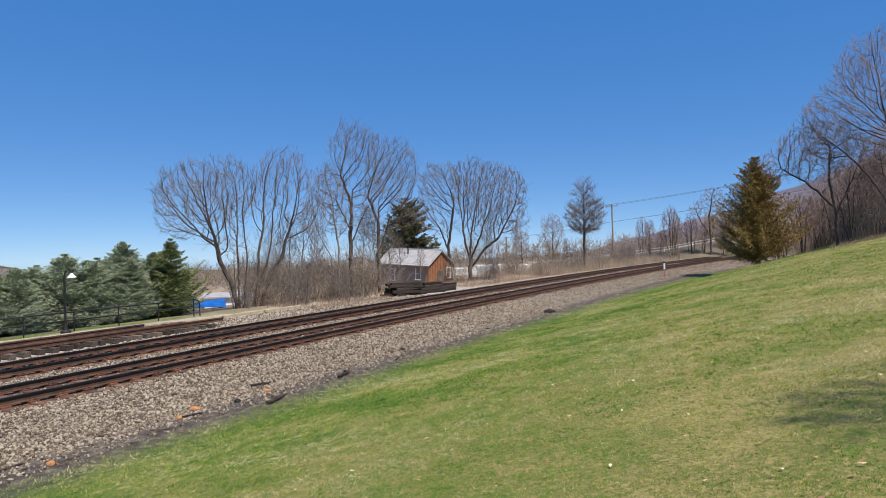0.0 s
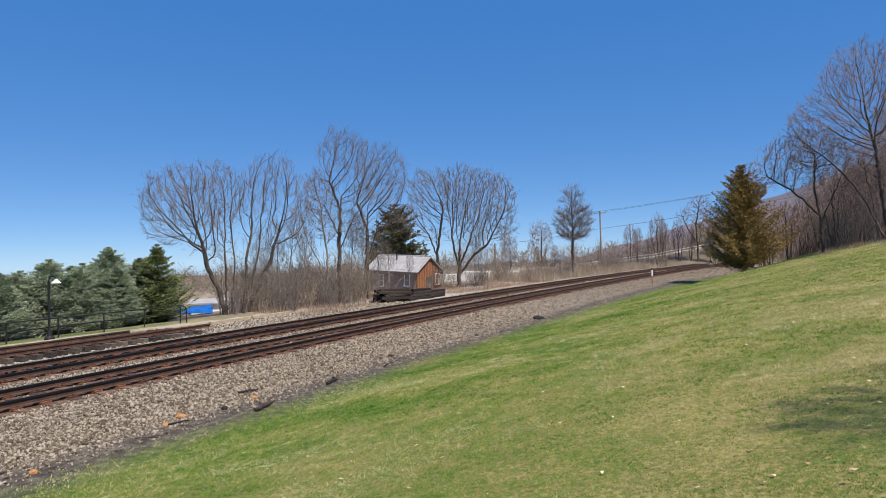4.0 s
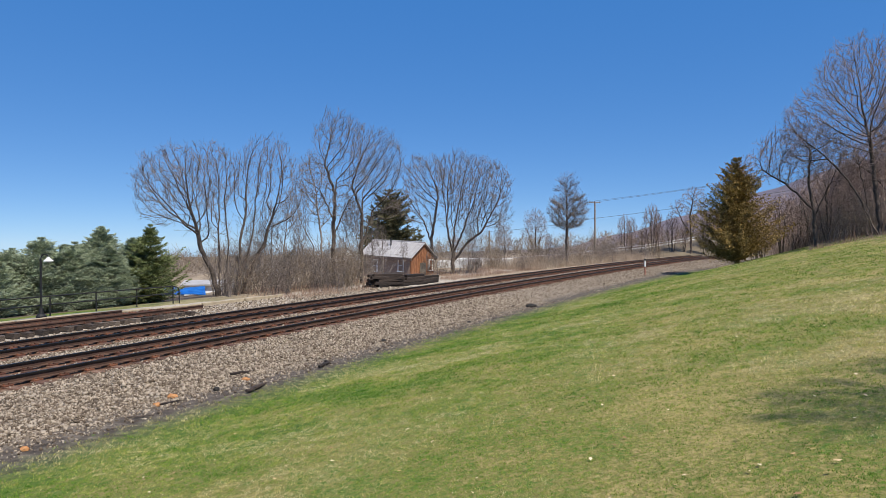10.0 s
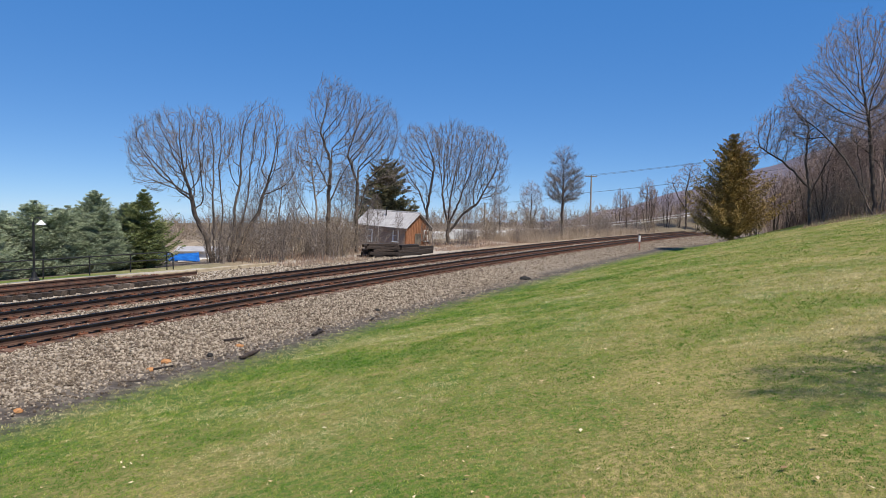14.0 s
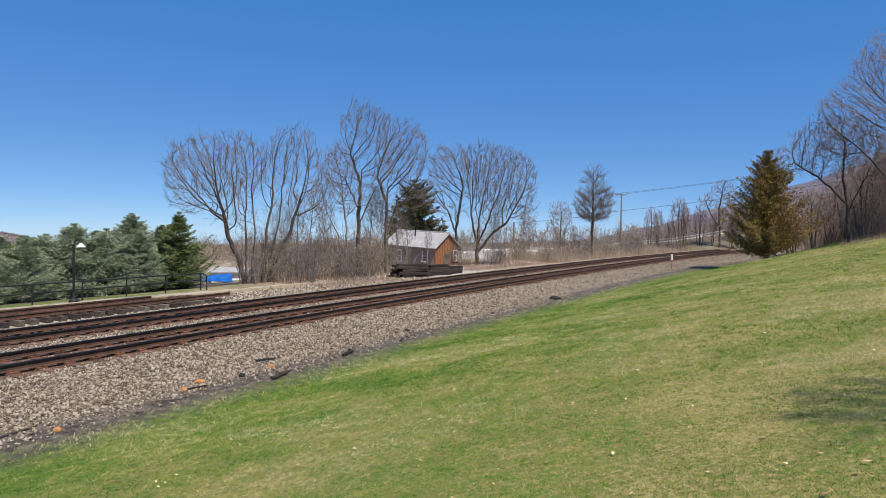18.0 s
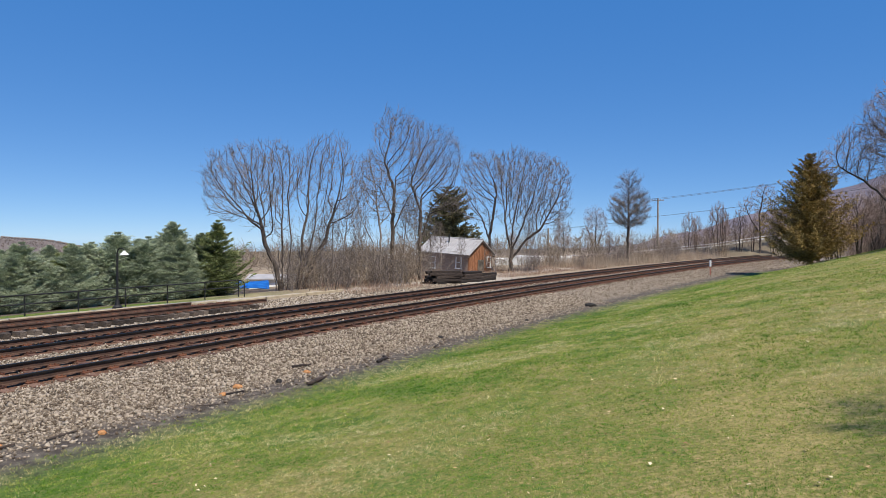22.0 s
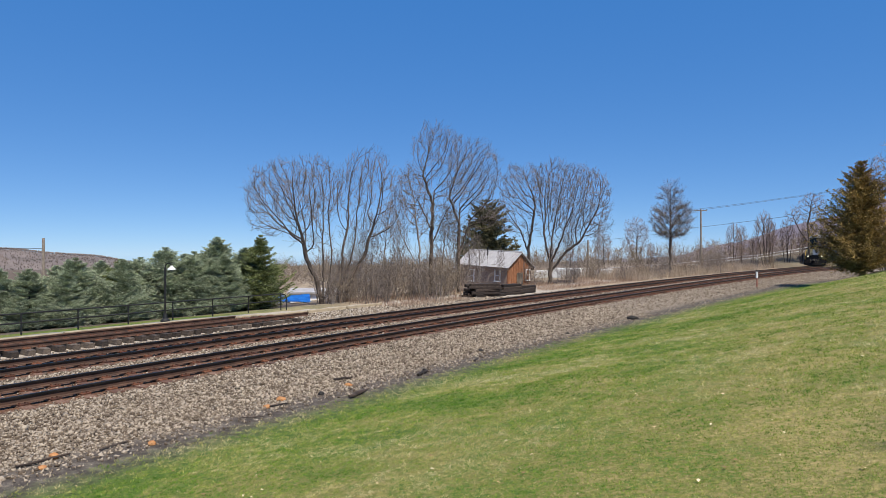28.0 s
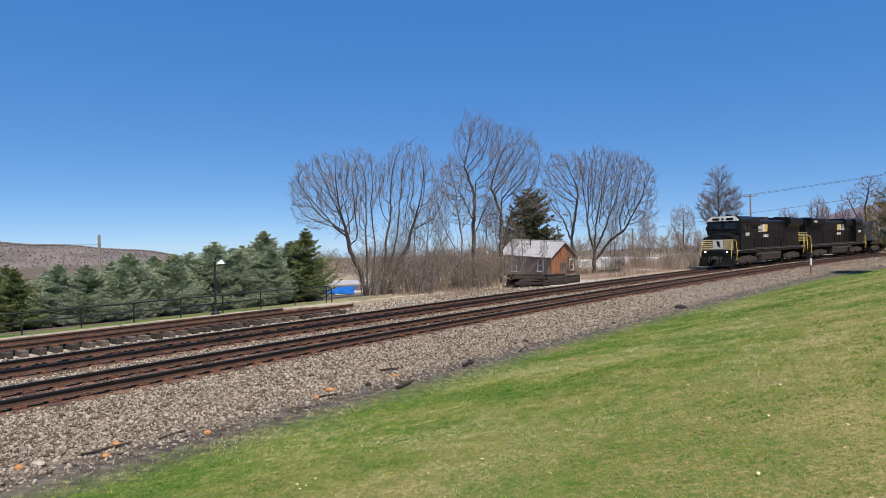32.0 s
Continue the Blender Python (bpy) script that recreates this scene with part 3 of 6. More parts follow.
# ---- the railway tracks ----
def rail_profile(s_from, s_to, d, top, step=1.5):
    """A rail swept along the line: foot, web and head. Returns the body and the head's running top."""
    sec = [(-0.07, -0.172), (0.07, -0.172), (0.07, -0.16), (0.012, -0.14), (0.010, -0.05), (0.035, -0.04), (0.036, -0.008), (0.028, -0.001), (-0.028, -0.001), (-0.036, -0.008), (-0.035, -0.04), (-0.010, -0.05), (-0.012, -0.14), (-0.07, -0.16)]
    ss = np.arange(s_from, s_to + step, step)
    HEAD = ((0.013, -0.058), (0.037, -0.046), (0.038, -0.006), (0.028, 0.001), (-0.028, 0.001), (-0.038, -0.006), (-0.037, -0.046), (-0.013, -0.058))
    body, head = Geo(), Geo()
    vs, hv = [], []
    for s in ss:
        for x, z in sec:
            vs.append(tp(s, d + x, z + top))
        for x, z in HEAD:
            hv.append(tp(s, d + x, z + top))
    n = len(sec)
    fs = [(i * n + (k + 1) % n, i * n + k, (i + 1) * n + k, (i + 1) * n + (k + 1) % n) for i in range(len(ss) - 1) for k in range(n)]
    fs += [tuple(range(n)), tuple(range((len(ss) - 1) * n + n - 1, (len(ss) - 1) * n - 1, -1))]
    body.add(vs, fs)
    head.add(hv, [(i * 8 + k + 1, i * 8 + k, (i + 1) * 8 + k, (i + 1) * 8 + k + 1) for i in range(len(ss) - 1) for k in range(7)])
    return body, head


def tie_mesh(name, material, length=2.6, seed=0):
    rn = random.Random(seed)
    g = Geo().box((0, 0, -0.09), (length, 0.225, 0.18), bevel=0.012)
    g.v = [(x + rn.uniform(-0.012, 0.012), y + rn.uniform(-0.008, 0.008), z + rn.uniform(-0.008, 0.004)) for x, y, z in g.v]
    return g.mesh(name, material)


def plate_mesh():
    """A tie plate with its two spikes and an anchor against the tie."""
    g = Geo().box((0, 0, 0.012), (0.36, 0.19, 0.024))
    for x in (0.1, -0.1):
        for y in (0.055, -0.055):
            g.box((x, y, 0.035), (0.03, 0.03, 0.05))
    g.box((0.085, 0.13, 0.0), (0.11, 0.03, 0.05))
    return g.mesh("tie_plate", RUST)


TIES = [tie_mesh("tie", TIE, 2.6, k) for k in range(3)]
PLATE = plate_mesh()


def main_track(name, d_near, label, s_to):
    root = thing(name, pose(0, 0, 0), label, "railway track", "railway tracks", "structure")
    gauge = 1.505
    for d in (d_near, d_near - gauge):
        body, head = rail_profile(-24, s_to, d, 0.0)
        r = part("rail", body, RAIL_SIDE, root, "rusty brown steel rail", smooth=False)
        part("rail_head", head, RAIL_TOP, r, "dark rail head, top and upper sides")
    rn = random.Random(int(d_near * 10))
    s, k = -8.0, 0
    late = Geo()
    while s < s_to:
        m = tpose(s, d_near - gauge / 2 + rn.uniform(-0.04, 0.04), -0.2 + rn.uniform(-0.01, 0.006), rn.uniform(-1, 1))
        if k < 150:
            part("tie", TIES[k % 3], TIE, root, m=m)
            for d in (d_near, d_near - gauge):
                if k < 145:
                    part("tie_plate", PLATE, RUST, root, m=tpose(s, d, -0.196))
        else:
            late.box(m.translation + Vector((0, 0, -0.08)), (2.6, 0.23, 0.18), m.to_3x3())
        s += 0.64 + rn.uniform(-0.03, 0.03)
        k += 1
    if late.v:
        tagged(part("far_ties", late, TIE, root), kind="stuff")
    return root


main_track("railway_track", 0.0, "near main line of rusty rails on wooden ties", 330)
main_track("railway_track", -3.86, "far main line of rusty rails on wooden ties", 330)


def siding():
    """A spare length of track standing proud on the far side; its end lies open."""
    root = thing("track_panel", pose(0, 0, 0), "unused rusty siding track ending on gravel", "railway track", "railway tracks", "structure")
    for d in (-8.05, -9.55):
        body, head = rail_profile(-22, 16.6 if d > -9 else 13.6, d, 0.10)
        r = part("rail", body, RAIL_SIDE, root, "rusty brown steel rail")
        part("rail_head", head, RAIL_SIDE, r, "rust-covered rail top")
    meshes = [tie_mesh("tie", TIE_GREY, 2.65, 20 + k) for k in range(3)]
    rn = random.Random(8)
    s = -12.0
    while s < 16.3:
        part("tie", meshes[rn.randrange(3)], TIE_GREY, root, m=tpose(s, -8.8 + rn.uniform(-0.06, 0.06), -0.075 + rn.uniform(-0.015, 0.01), rn.uniform(-1.5, 1.5)))
        for d in (-8.05, -9.55):
            part("tie_plate", PLATE, RUST, root, m=tpose(s, d, -0.078))
        s += 0.46 + rn.uniform(-0.05, 0.05)


siding()


def path_edge():
    """Timber and concrete edge of the path beside the siding."""
    root = thing("path_edging", pose(0, 0, 0), "pale concrete edging beside a paved path", "edging", kind="structure")
    s = -24.0
    rn = random.Random(3)
    while s < 24:
        n = rn.uniform(2.6, 3.2)
        g = Geo()
        g.box((0, n / 2, -0.07), (0.17, n - 0.03, 0.34), bevel=0.02)
        part("kerb", g, CONCRETE, root, m=tpose(s, -10.42 + rn.uniform(-0.015, 0.015), -0.05 - 0.16 * min(1, max(0, (s - 10) / 6)) + rn.uniform(-0.01, 0.01)))
        s += n


path_edge()

# ---- trees ----
THIN = [0.006]


def grow(rn, segs, p, d, length, r, lev, kids, wob, lift, ratio, top):
    """A branch of short pieces that carries smaller branches."""
    n = (8, 5, 4, 2, 1)[lev]
    d = d.copy()
    r_end = max(r * (0.16 if lev == 0 else 0.25), 0.004)
    r0 = r
    for i in range(n):
        k = wob * (0.6, 1.0, 0.9, 0.8, 0.7)[lev]
        d = (d + Vector((rn.gauss(0, k), rn.gauss(0, k), rn.gauss(0, k * 0.6) + lift[lev]))).normalized()
        q = p + d * (length / n)
        r1 = r0 + (r_end - r0) * (i + 1) / n
        segs[lev].append((*p, *q, r, r1))
        p, r = q, r1
        f = (i + 1) / n
        if lev < top and (lev or f > 0.2):
            want = kids[lev] / n * (1.3 if f > 0.45 else 0.8)
            for _ in range(int(want) + (rn.random() < want - int(want))):
                side = d.orthogonal().normalized()
                side.rotate(Matrix.Rotation(rn.uniform(0, math.tau), 3, d))
                a = rn.uniform(0.45, 0.95) if lev < 1 else rn.uniform(0.45, 1.15)
                c = d * math.cos(a) + side * math.sin(a)
                grow(rn, segs, p.copy(), c, length * ratio[lev] * rn.uniform(0.7, 1.15) * (1.2 - 0.55 * f), max(r * 0.6, 0.009 if lev < 2 else THIN[0]), lev + 1, kids, wob, lift, ratio, top)


def colonise(rn, stems, blobs, count, step=0.3, kill=0.42, reach=2.6, up=0.12):
    """Limbs that grow from the stems towards free room inside the crown's lobes. Returns nodes and parents."""
    P, par = [], []
    for line in stems:
        pts = [Vector(p) for p in line]
        root = -1
        if pts[0].z > 0.3 and P:
            root = min(range(len(P)), key=lambda i: (Vector(P[i]) - pts[0]).length)
        P.append(tuple(pts[0]))
        par.append(root)
        for a, b in zip(pts, pts[1:]):
            n = max(1, round((b - a).length / step))
            for k in range(n):
                p = a.lerp(b, (k + 1) / n)
                P.append((p.x + rn.normal(0, 0.03), p.y + rn.normal(0, 0.03), p.z))
                par.append(len(P) - 2)
    vol = np.array([b[3] * b[4] * b[5] for b in blobs])
    pick = rn.choice(len(blobs), count, p=vol / vol.sum())
    B = np.array(blobs, float)[pick]
    u = rn.normal(size=(count, 3))
    u /= np.linalg.norm(u, axis=1, keepdims=True)
    T = B[:, 0:3] + u * B[:, 3:6] * rn.uniform(0, 1, (count, 1)) ** 0.27
    P, par = np.array(P), list(par)
    best, who = np.full(count, 1e9), np.zeros(count, int)
    first = 0
    kids = collections.Counter()
    for _ in range(90):
        d = np.linalg.norm(T[:, None] - P[None, first:], axis=2)
        j = d.argmin(1)
        near = d[np.arange(len(T)), j]
        better = near < best
        best[better], who[better] = near[better], j[better] + first
        live = best > kill
        T, best, who = T[live], best[live], who[live]
        pull = best < (reach if _ else 9.0)
        if not pull.any():
            break
        v = (T[pull] - P[who[pull]]) / best[pull, None]
        acc = np.zeros_like(P)
        np.add.at(acc, who[pull], v)
        grown = [i for i in np.unique(who[pull]) if kids[i] < 3]
        if not grown:
            break
        first = len(P)
        fresh = []
        for i in grown:
            g = acc[i] / (np.linalg.norm(acc[i]) + 1e-9)
            back = P[i] - P[par[i]] if par[i] >= 0 else np.array([0, 0, step])
            g = g + 0.55 * back / (np.linalg.norm(back) + 1e-9) + np.array([0, 0, up]) + rn.normal(0, 0.1, 3)
            fresh.append(P[i] + g / np.linalg.norm(g) * step)
            par.append(i)
            kids[i] += 1
        P = np.concatenate([P, fresh])
    return P, np.array(par)


def full_tree(seed, stems, blobs, count, thick, bark=None, twig=None, tip=0.011, twigs=1.5, fine=0.0075, long=0.62, up=0.12, kill=0.42):
    """A leafless tree that fills the crown's lobes: trunk, limbs by the pipe rule and three ranks of twigs."""
    rn = np.random.default_rng(seed)
    P, par = colonise(rn, stems, blobs, int(count * 3.2), kill=kill, up=up)
    n = len(P)
    load = np.zeros(n)
    kid = np.zeros(n, int)
    for i in range(n - 1, -1, -1):
        load[i] = load[i] if kid[i] else 1.0
        if par[i] >= 0:
            load[par[i]] += load[i]
            kid[par[i]] += 1
    roots = load[par < 0]
    e = math.log(thick / tip) / math.log(roots.max())
    R = tip * load ** e
    i = np.nonzero(par >= 0)[0]
    heir = np.full(n, -1)
    for k in i:
        if heir[par[k]] < 0 or load[k] > load[heir[par[k]]]:
            heir[par[k]] = k
    rows = np.column_stack([P[par[i]], P[i], np.where(heir[par[i]] == i, R[par[i]], R[i] * 1.1), R[i]])
    big, mid = rows[:, 7] > thick * 0.42, rows[:, 7] > 0.02
    # twigs along the thin limbs and at their ends
    thin = i[R[i] < 0.036]
    src = np.repeat(thin, rn.poisson(twigs, len(thin)) + 2 * (kid[thin] == 0))
    D = P[src] - P[par[src]]
    D /= np.linalg.norm(D, axis=1, keepdims=True) + 1e-9
    t_rows = []

    def shoots(p, d, length, r, spread_):
        w = d + rn.normal(0, spread_, d.shape) + np.array([0, 0, 0.22])
        w /= np.linalg.norm(w, axis=1, keepdims=True)
        mid_ = p + w * length[:, None] * 0.55
        w2 = w + rn.normal(0, 0.16, w.shape) + np.array([0, 0, 0.12])
        w2 /= np.linalg.norm(w2, axis=1, keepdims=True)
        end = mid_ + w2 * length[:, None] * 0.45
        one = np.ones(len(p))
        t_rows.append(np.column_stack([p, mid_, one * r, one * r * 0.8]))
        t_rows.append(np.column_stack([mid_, end, one * r * 0.8, one * r * 0.5]))
        return mid_, end, w2

    start = P[par[src]] + (P[src] - P[par[src]]) * rn.uniform(0.2, 1.0, (len(src), 1))
    m1, e1, w1 = shoots(start, D, long * rn.uniform(0.5, 1.25, len(src)), fine, 0.42)
    for base_ in (m1, m1 + (e1 - m1) * 0.6):
        keep = rn.uniform(0, 1, len(base_)) < 0.8
        shoots(base_[keep], w1[keep], long * rn.uniform(0.25, 0.6, int(keep.sum())), fine * 0.75, 0.55)
    T = np.concatenate(t_rows)
    root = np.arange(n)
    for k in range(n):
        if par[k] >= 0:
            root[k] = root[par[k]]
    trunks = []
    for k in np.unique(root):
        own = big & (root[i] == k)
        if own.any():
            limb = rows[own].copy()
            lap = (limb[:, 3:6] - limb[:, 0:3]) * 0.18
            limb[:, 0:3] -= lap
            limb[:, 3:6] += lap
            trunks.append(("trunk", arrays("trunk", *tubes(limb, 8), bark or BARK, True)))
    V2, F2 = tubes(rows[~big & mid], 5)
    V3, F3 = tubes(np.concatenate([rows[~big & ~mid], T]), 3)
    crown = arrays("crown", np.concatenate([V2, V3]), np.concatenate([F2, F3 + len(V2)]), bark or BARK)
    crown.materials.append(twig or TWIG)
    crown.polygons.foreach_set("material_index", np.concatenate([np.zeros(len(F2), np.int32), np.ones(len(F3), np.int32)]))
    return trunks + [("crown", crown)]


def crown_mesh(rows, n, fine, m, ma, mb):
    """Limbs and twigs as one crown, each with its own material."""
    V, F = tubes(rows, n)
    V2, F2 = tubes(fine, m)
    me = arrays("crown", np.concatenate([V, V2]), np.concatenate([F, F2 + len(V)]), ma)
    me.materials.append(mb)
    me.polygons.foreach_set("material_index", np.concatenate([np.zeros(len(F), np.int32), np.ones(len(F2), np.int32)]))
    return me


def plant(name, meshes, x, y, label, category, turn=0.0, size=1.0, wide=1.0, group="", z=None):
    """A tree or shrub of ready meshes on the ground at x, y."""
    ob = thing(name, pose(x, y, ground_at(x, y) if z is None else z, 0, 0, turn) @ Matrix.Diagonal((size * wide, size * wide, size, 1)), label, category, group)
    for key, me in meshes:
        p = part(key, me, None, ob)
        if key == "crown":
            p["kind"] = "stuff"
    return ob


def conifer(seed, tall, radius, ma, rise=0.15, whorls=24, arms=9, shape=0.85, low=0.05, ragged=0.32, tuft=0.29, dense=36, fan=0.25, lumps=0.12, puff=0.05, flat=False):
    """Trunk, boughs and needle sprays of an evergreen."""
    rn = np.random.default_rng(seed)
    segs, sprays = [], []
    for i in range(whorls):
        f = low + (1 - low) * min(0.985, (i + rn.uniform(-0.4, 1.2)) / whorls)
        f = max(f, low)
        h = tall * f
        reach = radius * (1 - f) ** shape * min(1, 0.55 + (f - low) * 6) + 0.03
        for k in range(max(6, int(arms * (1.1 - 0.25 * f)))):
            a = rn.uniform(0, math.tau)
            L = reach * (1 + rn.uniform(-ragged, ragged) + lumps * math.sin(3 * a + 5 * h * lumps + 2 * math.sin(1.7 * h + a)))
            out = np.array([math.cos(a), math.sin(a), 0])
            tip = rn.normal(0, 0.16)
            p = np.array([0, 0, h])
            m = 4
            for j in range(m):
                t = (j + 1) / m
                q = np.array([0, 0, h]) + out * L * t + np.array([0, 0, L * ((rise + tip + 0.25 * f ** 2.5) * t - 0.2 * math.sin(t * math.pi) * (1 - f) + 0.12 * t * t)])
                segs.append((*p, *q, 0.02 * (1 - t) + 0.008, 0.02 * (1 - t) * 0.8 + 0.006))
                for _ in range(max(2, int(dense / m * (0.8 + 0.7 * L / radius)))):
                    across = np.array([-out[1], out[0], 0])
                    c = p + (q - p) * rn.uniform(0, 1)
                    if flat:
                        c = c + across * rn.normal(0, puff * (0.7 + 2.2 * L * t / radius)) + np.array([0, 0, rn.normal(-0.02, 0.03)])
                    else:
                        c = c + rn.normal(0, puff, 3) * (1.05 - f)
                    side = rn.uniform(-0.95, 0.95) if flat else rn.uniform(-1.25, 1.25)
                    w = out * math.cos(side) + across * math.sin(side)
                    w = w + rn.normal(0, fan, 3) + np.array([0, 0, rn.uniform(-0.3, 0.4) + 0.9 * f ** 3])
                    sprays.append((*c, *w, tuft * rn.uniform(0.6, 1.25) * (0.38 + 0.62 * min(1, (1 - f) * 4))))
                p = q
    for _ in range(70):
        h = tall * rn.uniform(0.86, 1.0)
        sprays.append((0, 0, h, rn.normal(0, 0.5), rn.normal(0, 0.5), 1.0, tuft * rn.uniform(0.5, 0.9) * (0.45 + 4 * (1 - h / tall))))
    S = np.array(sprays)
    c, w, L = S[:, 0:3], S[:, 3:6], S[:, 6:7]
    w = w / np.linalg.norm(w, axis=1, keepdims=True)
    a = np.cross(w, rn.normal(size=w.shape))
    a /= np.linalg.norm(a, axis=1, keepdims=True)
    b = np.cross(w, a)
    V = []
    for side in (a, b):
        V += [c + side * L * 0.19, c - side * L * 0.19, c + w * L]
    V = np.stack(V, 1).reshape(-1, 3)
    V2, F2 = tubes(segs, 3)
    F2 = np.concatenate([F2[:, [0, 1, 2]], F2[:, [0, 2, 3]]])
    crown = arrays("crown", np.concatenate([V2, V]), np.concatenate([F2, np.arange(len(V)).reshape(-1, 3) + len(V2)]), BARK)
    crown.materials.append(ma)
    crown.polygons.foreach_set("material_index", np.concatenate([np.zeros(len(F2), np.int32), np.ones(len(V) // 3, np.int32)]))
    Vt, Ft = tubes([(0, 0, -0.2, 0, 0, tall * 0.5, 0.025 * tall, 0.014 * tall), (0, 0, tall * 0.5, 0, 0, tall, 0.014 * tall, 0.006)], 7)
    return [("trunk", arrays("trunk", Vt, Ft, BARK, True)), ("crown", crown)]


def shrub_mesh(seed, stems, tall, spread, twig, lean=38):
    rn = random.Random(seed)
    segs = [[] for _ in range(5)]
    for _ in range(stems):
        t, w = radians(abs(rn.gauss(0, lean / 2))), rn.uniform(0, math.tau)
        d = Vector((math.sin(t) * math.sin(w), math.sin(t) * math.cos(w), math.cos(t)))
        p = Vector((rn.gauss(0, spread), rn.gauss(0, spread), -0.1))
        grow(rn, segs, p, d, tall * rn.uniform(0.5, 1.0), 0.022, 2, (0, 0, 5, 4), 0.16, (0, 0, 0.02, 0.0, 0.0), (0, 0, 0.5, 0.5), 4)
    return [("crown", crown_mesh(segs[2], 4, segs[3] + segs[4], 3, twig, twig))]


# the bare trees beyond the tracks; local x runs across the view, z up
VASE = full_tree(11, [[(0, 0, -0.2), (-0.35, 0, 1.4), (-0.95, 0, 2.8)], [(0.1, 0.3, -0.2), (0.05, 0.3, 2.4)], [(0.3, -0.2, -0.2), (0.5, -0.3, 2.4)], [(-0.2, -0.3, -0.2), (-0.6, -0.5, 2.0)], [(-0.3, 0.2, -0.2), (-0.5, 0.5, 2.2)], [(0.5, 0.2, -0.2), (0.75, 0.4, 2.0)]],
                 [(-1.7, 0, 6.6, 2.95, 2.5, 2.2), (-0.2, 0, 7.0, 1.6, 1.8, 2.0), (-2.7, 0, 5.3, 1.9, 1.5, 1.3), (-0.6, 0, 4.4, 1.4, 1.2, 1.4)], 1700, 0.13)
plant("bare_tree", VASE, -11.1, 38.9, "leafless multi-stemmed tree with a wide rounded crown", "tree", 16)
LEAN = full_tree(12, [[(0, 0, -0.2), (0.35, 0, 1.4), (0.8, 0, 2.8)], [(0.2, 0.2, -0.2), (1.0, 0.3, 2.0), (1.6, 0.4, 2.9)], [(0, -0.2, -0.2), (0.3, -0.3, 3.0)], [(0.3, -0.3, -0.2), (0.8, -0.5, 2.2)], [(-0.1, 0.3, -0.2), (0.1, 0.5, 2.6)]],
                 [(1.8, 0, 7.3, 1.7, 1.6, 2.2), (2.9, 0, 5.4, 1.3, 1.2, 1.4), (0.7, 0, 6.4, 1.0, 1.0, 1.7), (1.3, 0, 4.4, 1.2, 1.1, 1.2)], 1000, 0.1)
plant("bare_tree", LEAN, -10.15, 39.1, "leafless tree of several leaning grey stems", "tree", 14)
SAPLING = full_tree(23, [[(0, 0, -0.2), (-0.2, 0, 2.8)], [(0.25, 0.2, -0.2), (0.3, 0.2, 3.4)], [(-0.25, -0.2, -0.2), (-0.8, -0.2, 2.4)], [(0.5, 0, -0.2), (0.8, 0.1, 2.6)]],
                    [(-0.5, 0, 6.6, 1.35, 1.2, 2.4), (0.6, 0, 5.6, 0.9, 1.0, 1.6), (-1.2, 0, 4.8, 0.9, 0.9, 1.3)], 600, 0.065, BARK_PALE, TWIG)
plant("bare_tree", SAPLING, -5.95, 43.6, "leafless tree of several thin pale stems", "tree", 8)
plant("bare_tree", SAPLING, -7.9, 43.4, "low leafless tree of thin pale stems", "tree", 170, 0.72, 0.9)
TALL = full_tree(13, [[(0, 0, -0.2), (0.05, 0, 3.5), (0.3, 0, 7.4)], [(0.05, 0, 3.4), (1.1, 0.1, 5.8)], [(0.1, 0, 4.6), (-0.8, 0.1, 6.6)], [(0.25, 0, 6.4), (-0.5, -0.2, 8.4)]],
                 [(0.35, 0, 10.1, 1.75, 1.6, 2.1), (-1.1, 0, 7.2, 1.4, 1.3, 1.8), (1.6, 0, 8.0, 1.2, 1.2, 1.9), (0.9, 0, 5.4, 1.3, 1.1, 1.2), (-0.8, 0, 5.0, 0.9, 0.9, 1.0)], 1000, 0.14)
plant("bare_tree", TALL, -5.15, 45.7, "tall leafless tree with a slender grey trunk", "tree", 7)
TALL_B = full_tree(14, [[(0, 0, -0.2), (0.02, 0, 4.0), (0.15, 0, 6.2)], [(0, 0, 2.6), (0.9, 0.2, 5.4)], [(0.1, 0, 5.0), (-0.6, -0.2, 7.0)]],
                   [(1.25, 0, 8.7, 2.0, 1.9, 2.6), (0.2, 0, 10.1, 1.2, 1.2, 1.5), (-0.5, 0, 7.0, 1.0, 0.9, 1.5), (1.8, 0, 6.0, 1.5, 1.2, 1.5), (-0.2, 0, 4.6, 1.1, 0.9, 1.1)], 1100, 0.14)
plant("bare_tree", TALL_B, -3.3, 48.0, "tall leafless tree with ivy-dark forked trunk", "tree", 4)
WIDE = full_tree(15, [[(0, 0, -0.2), (0.05, 0, 2.4), (0.2, 0, 4.4)], [(0.1, 0, 1.2), (1.5, 0.2, 3.0), (2.6, 0.2, 3.8)], [(0.1, 0, 2.0), (1.1, -0.4, 4.2)], [(0, 0, 2.0), (-0.6, 0.3, 4.6)]],
                 [(2.0, 0, 7.6, 3.6, 3.0, 3.1), (0.3, 0, 9.2, 1.9, 1.9, 2.0), (3.6, 0, 5.4, 2.0, 1.8, 1.5), (0.6, 0, 4.6, 1.6, 1.4, 1.2)], 1600, 0.18, fine=0.009)
plant("bare_tree", WIDE, 4.3, 59.3, "leafless tree with a broad rounded crown", "tree", -4)
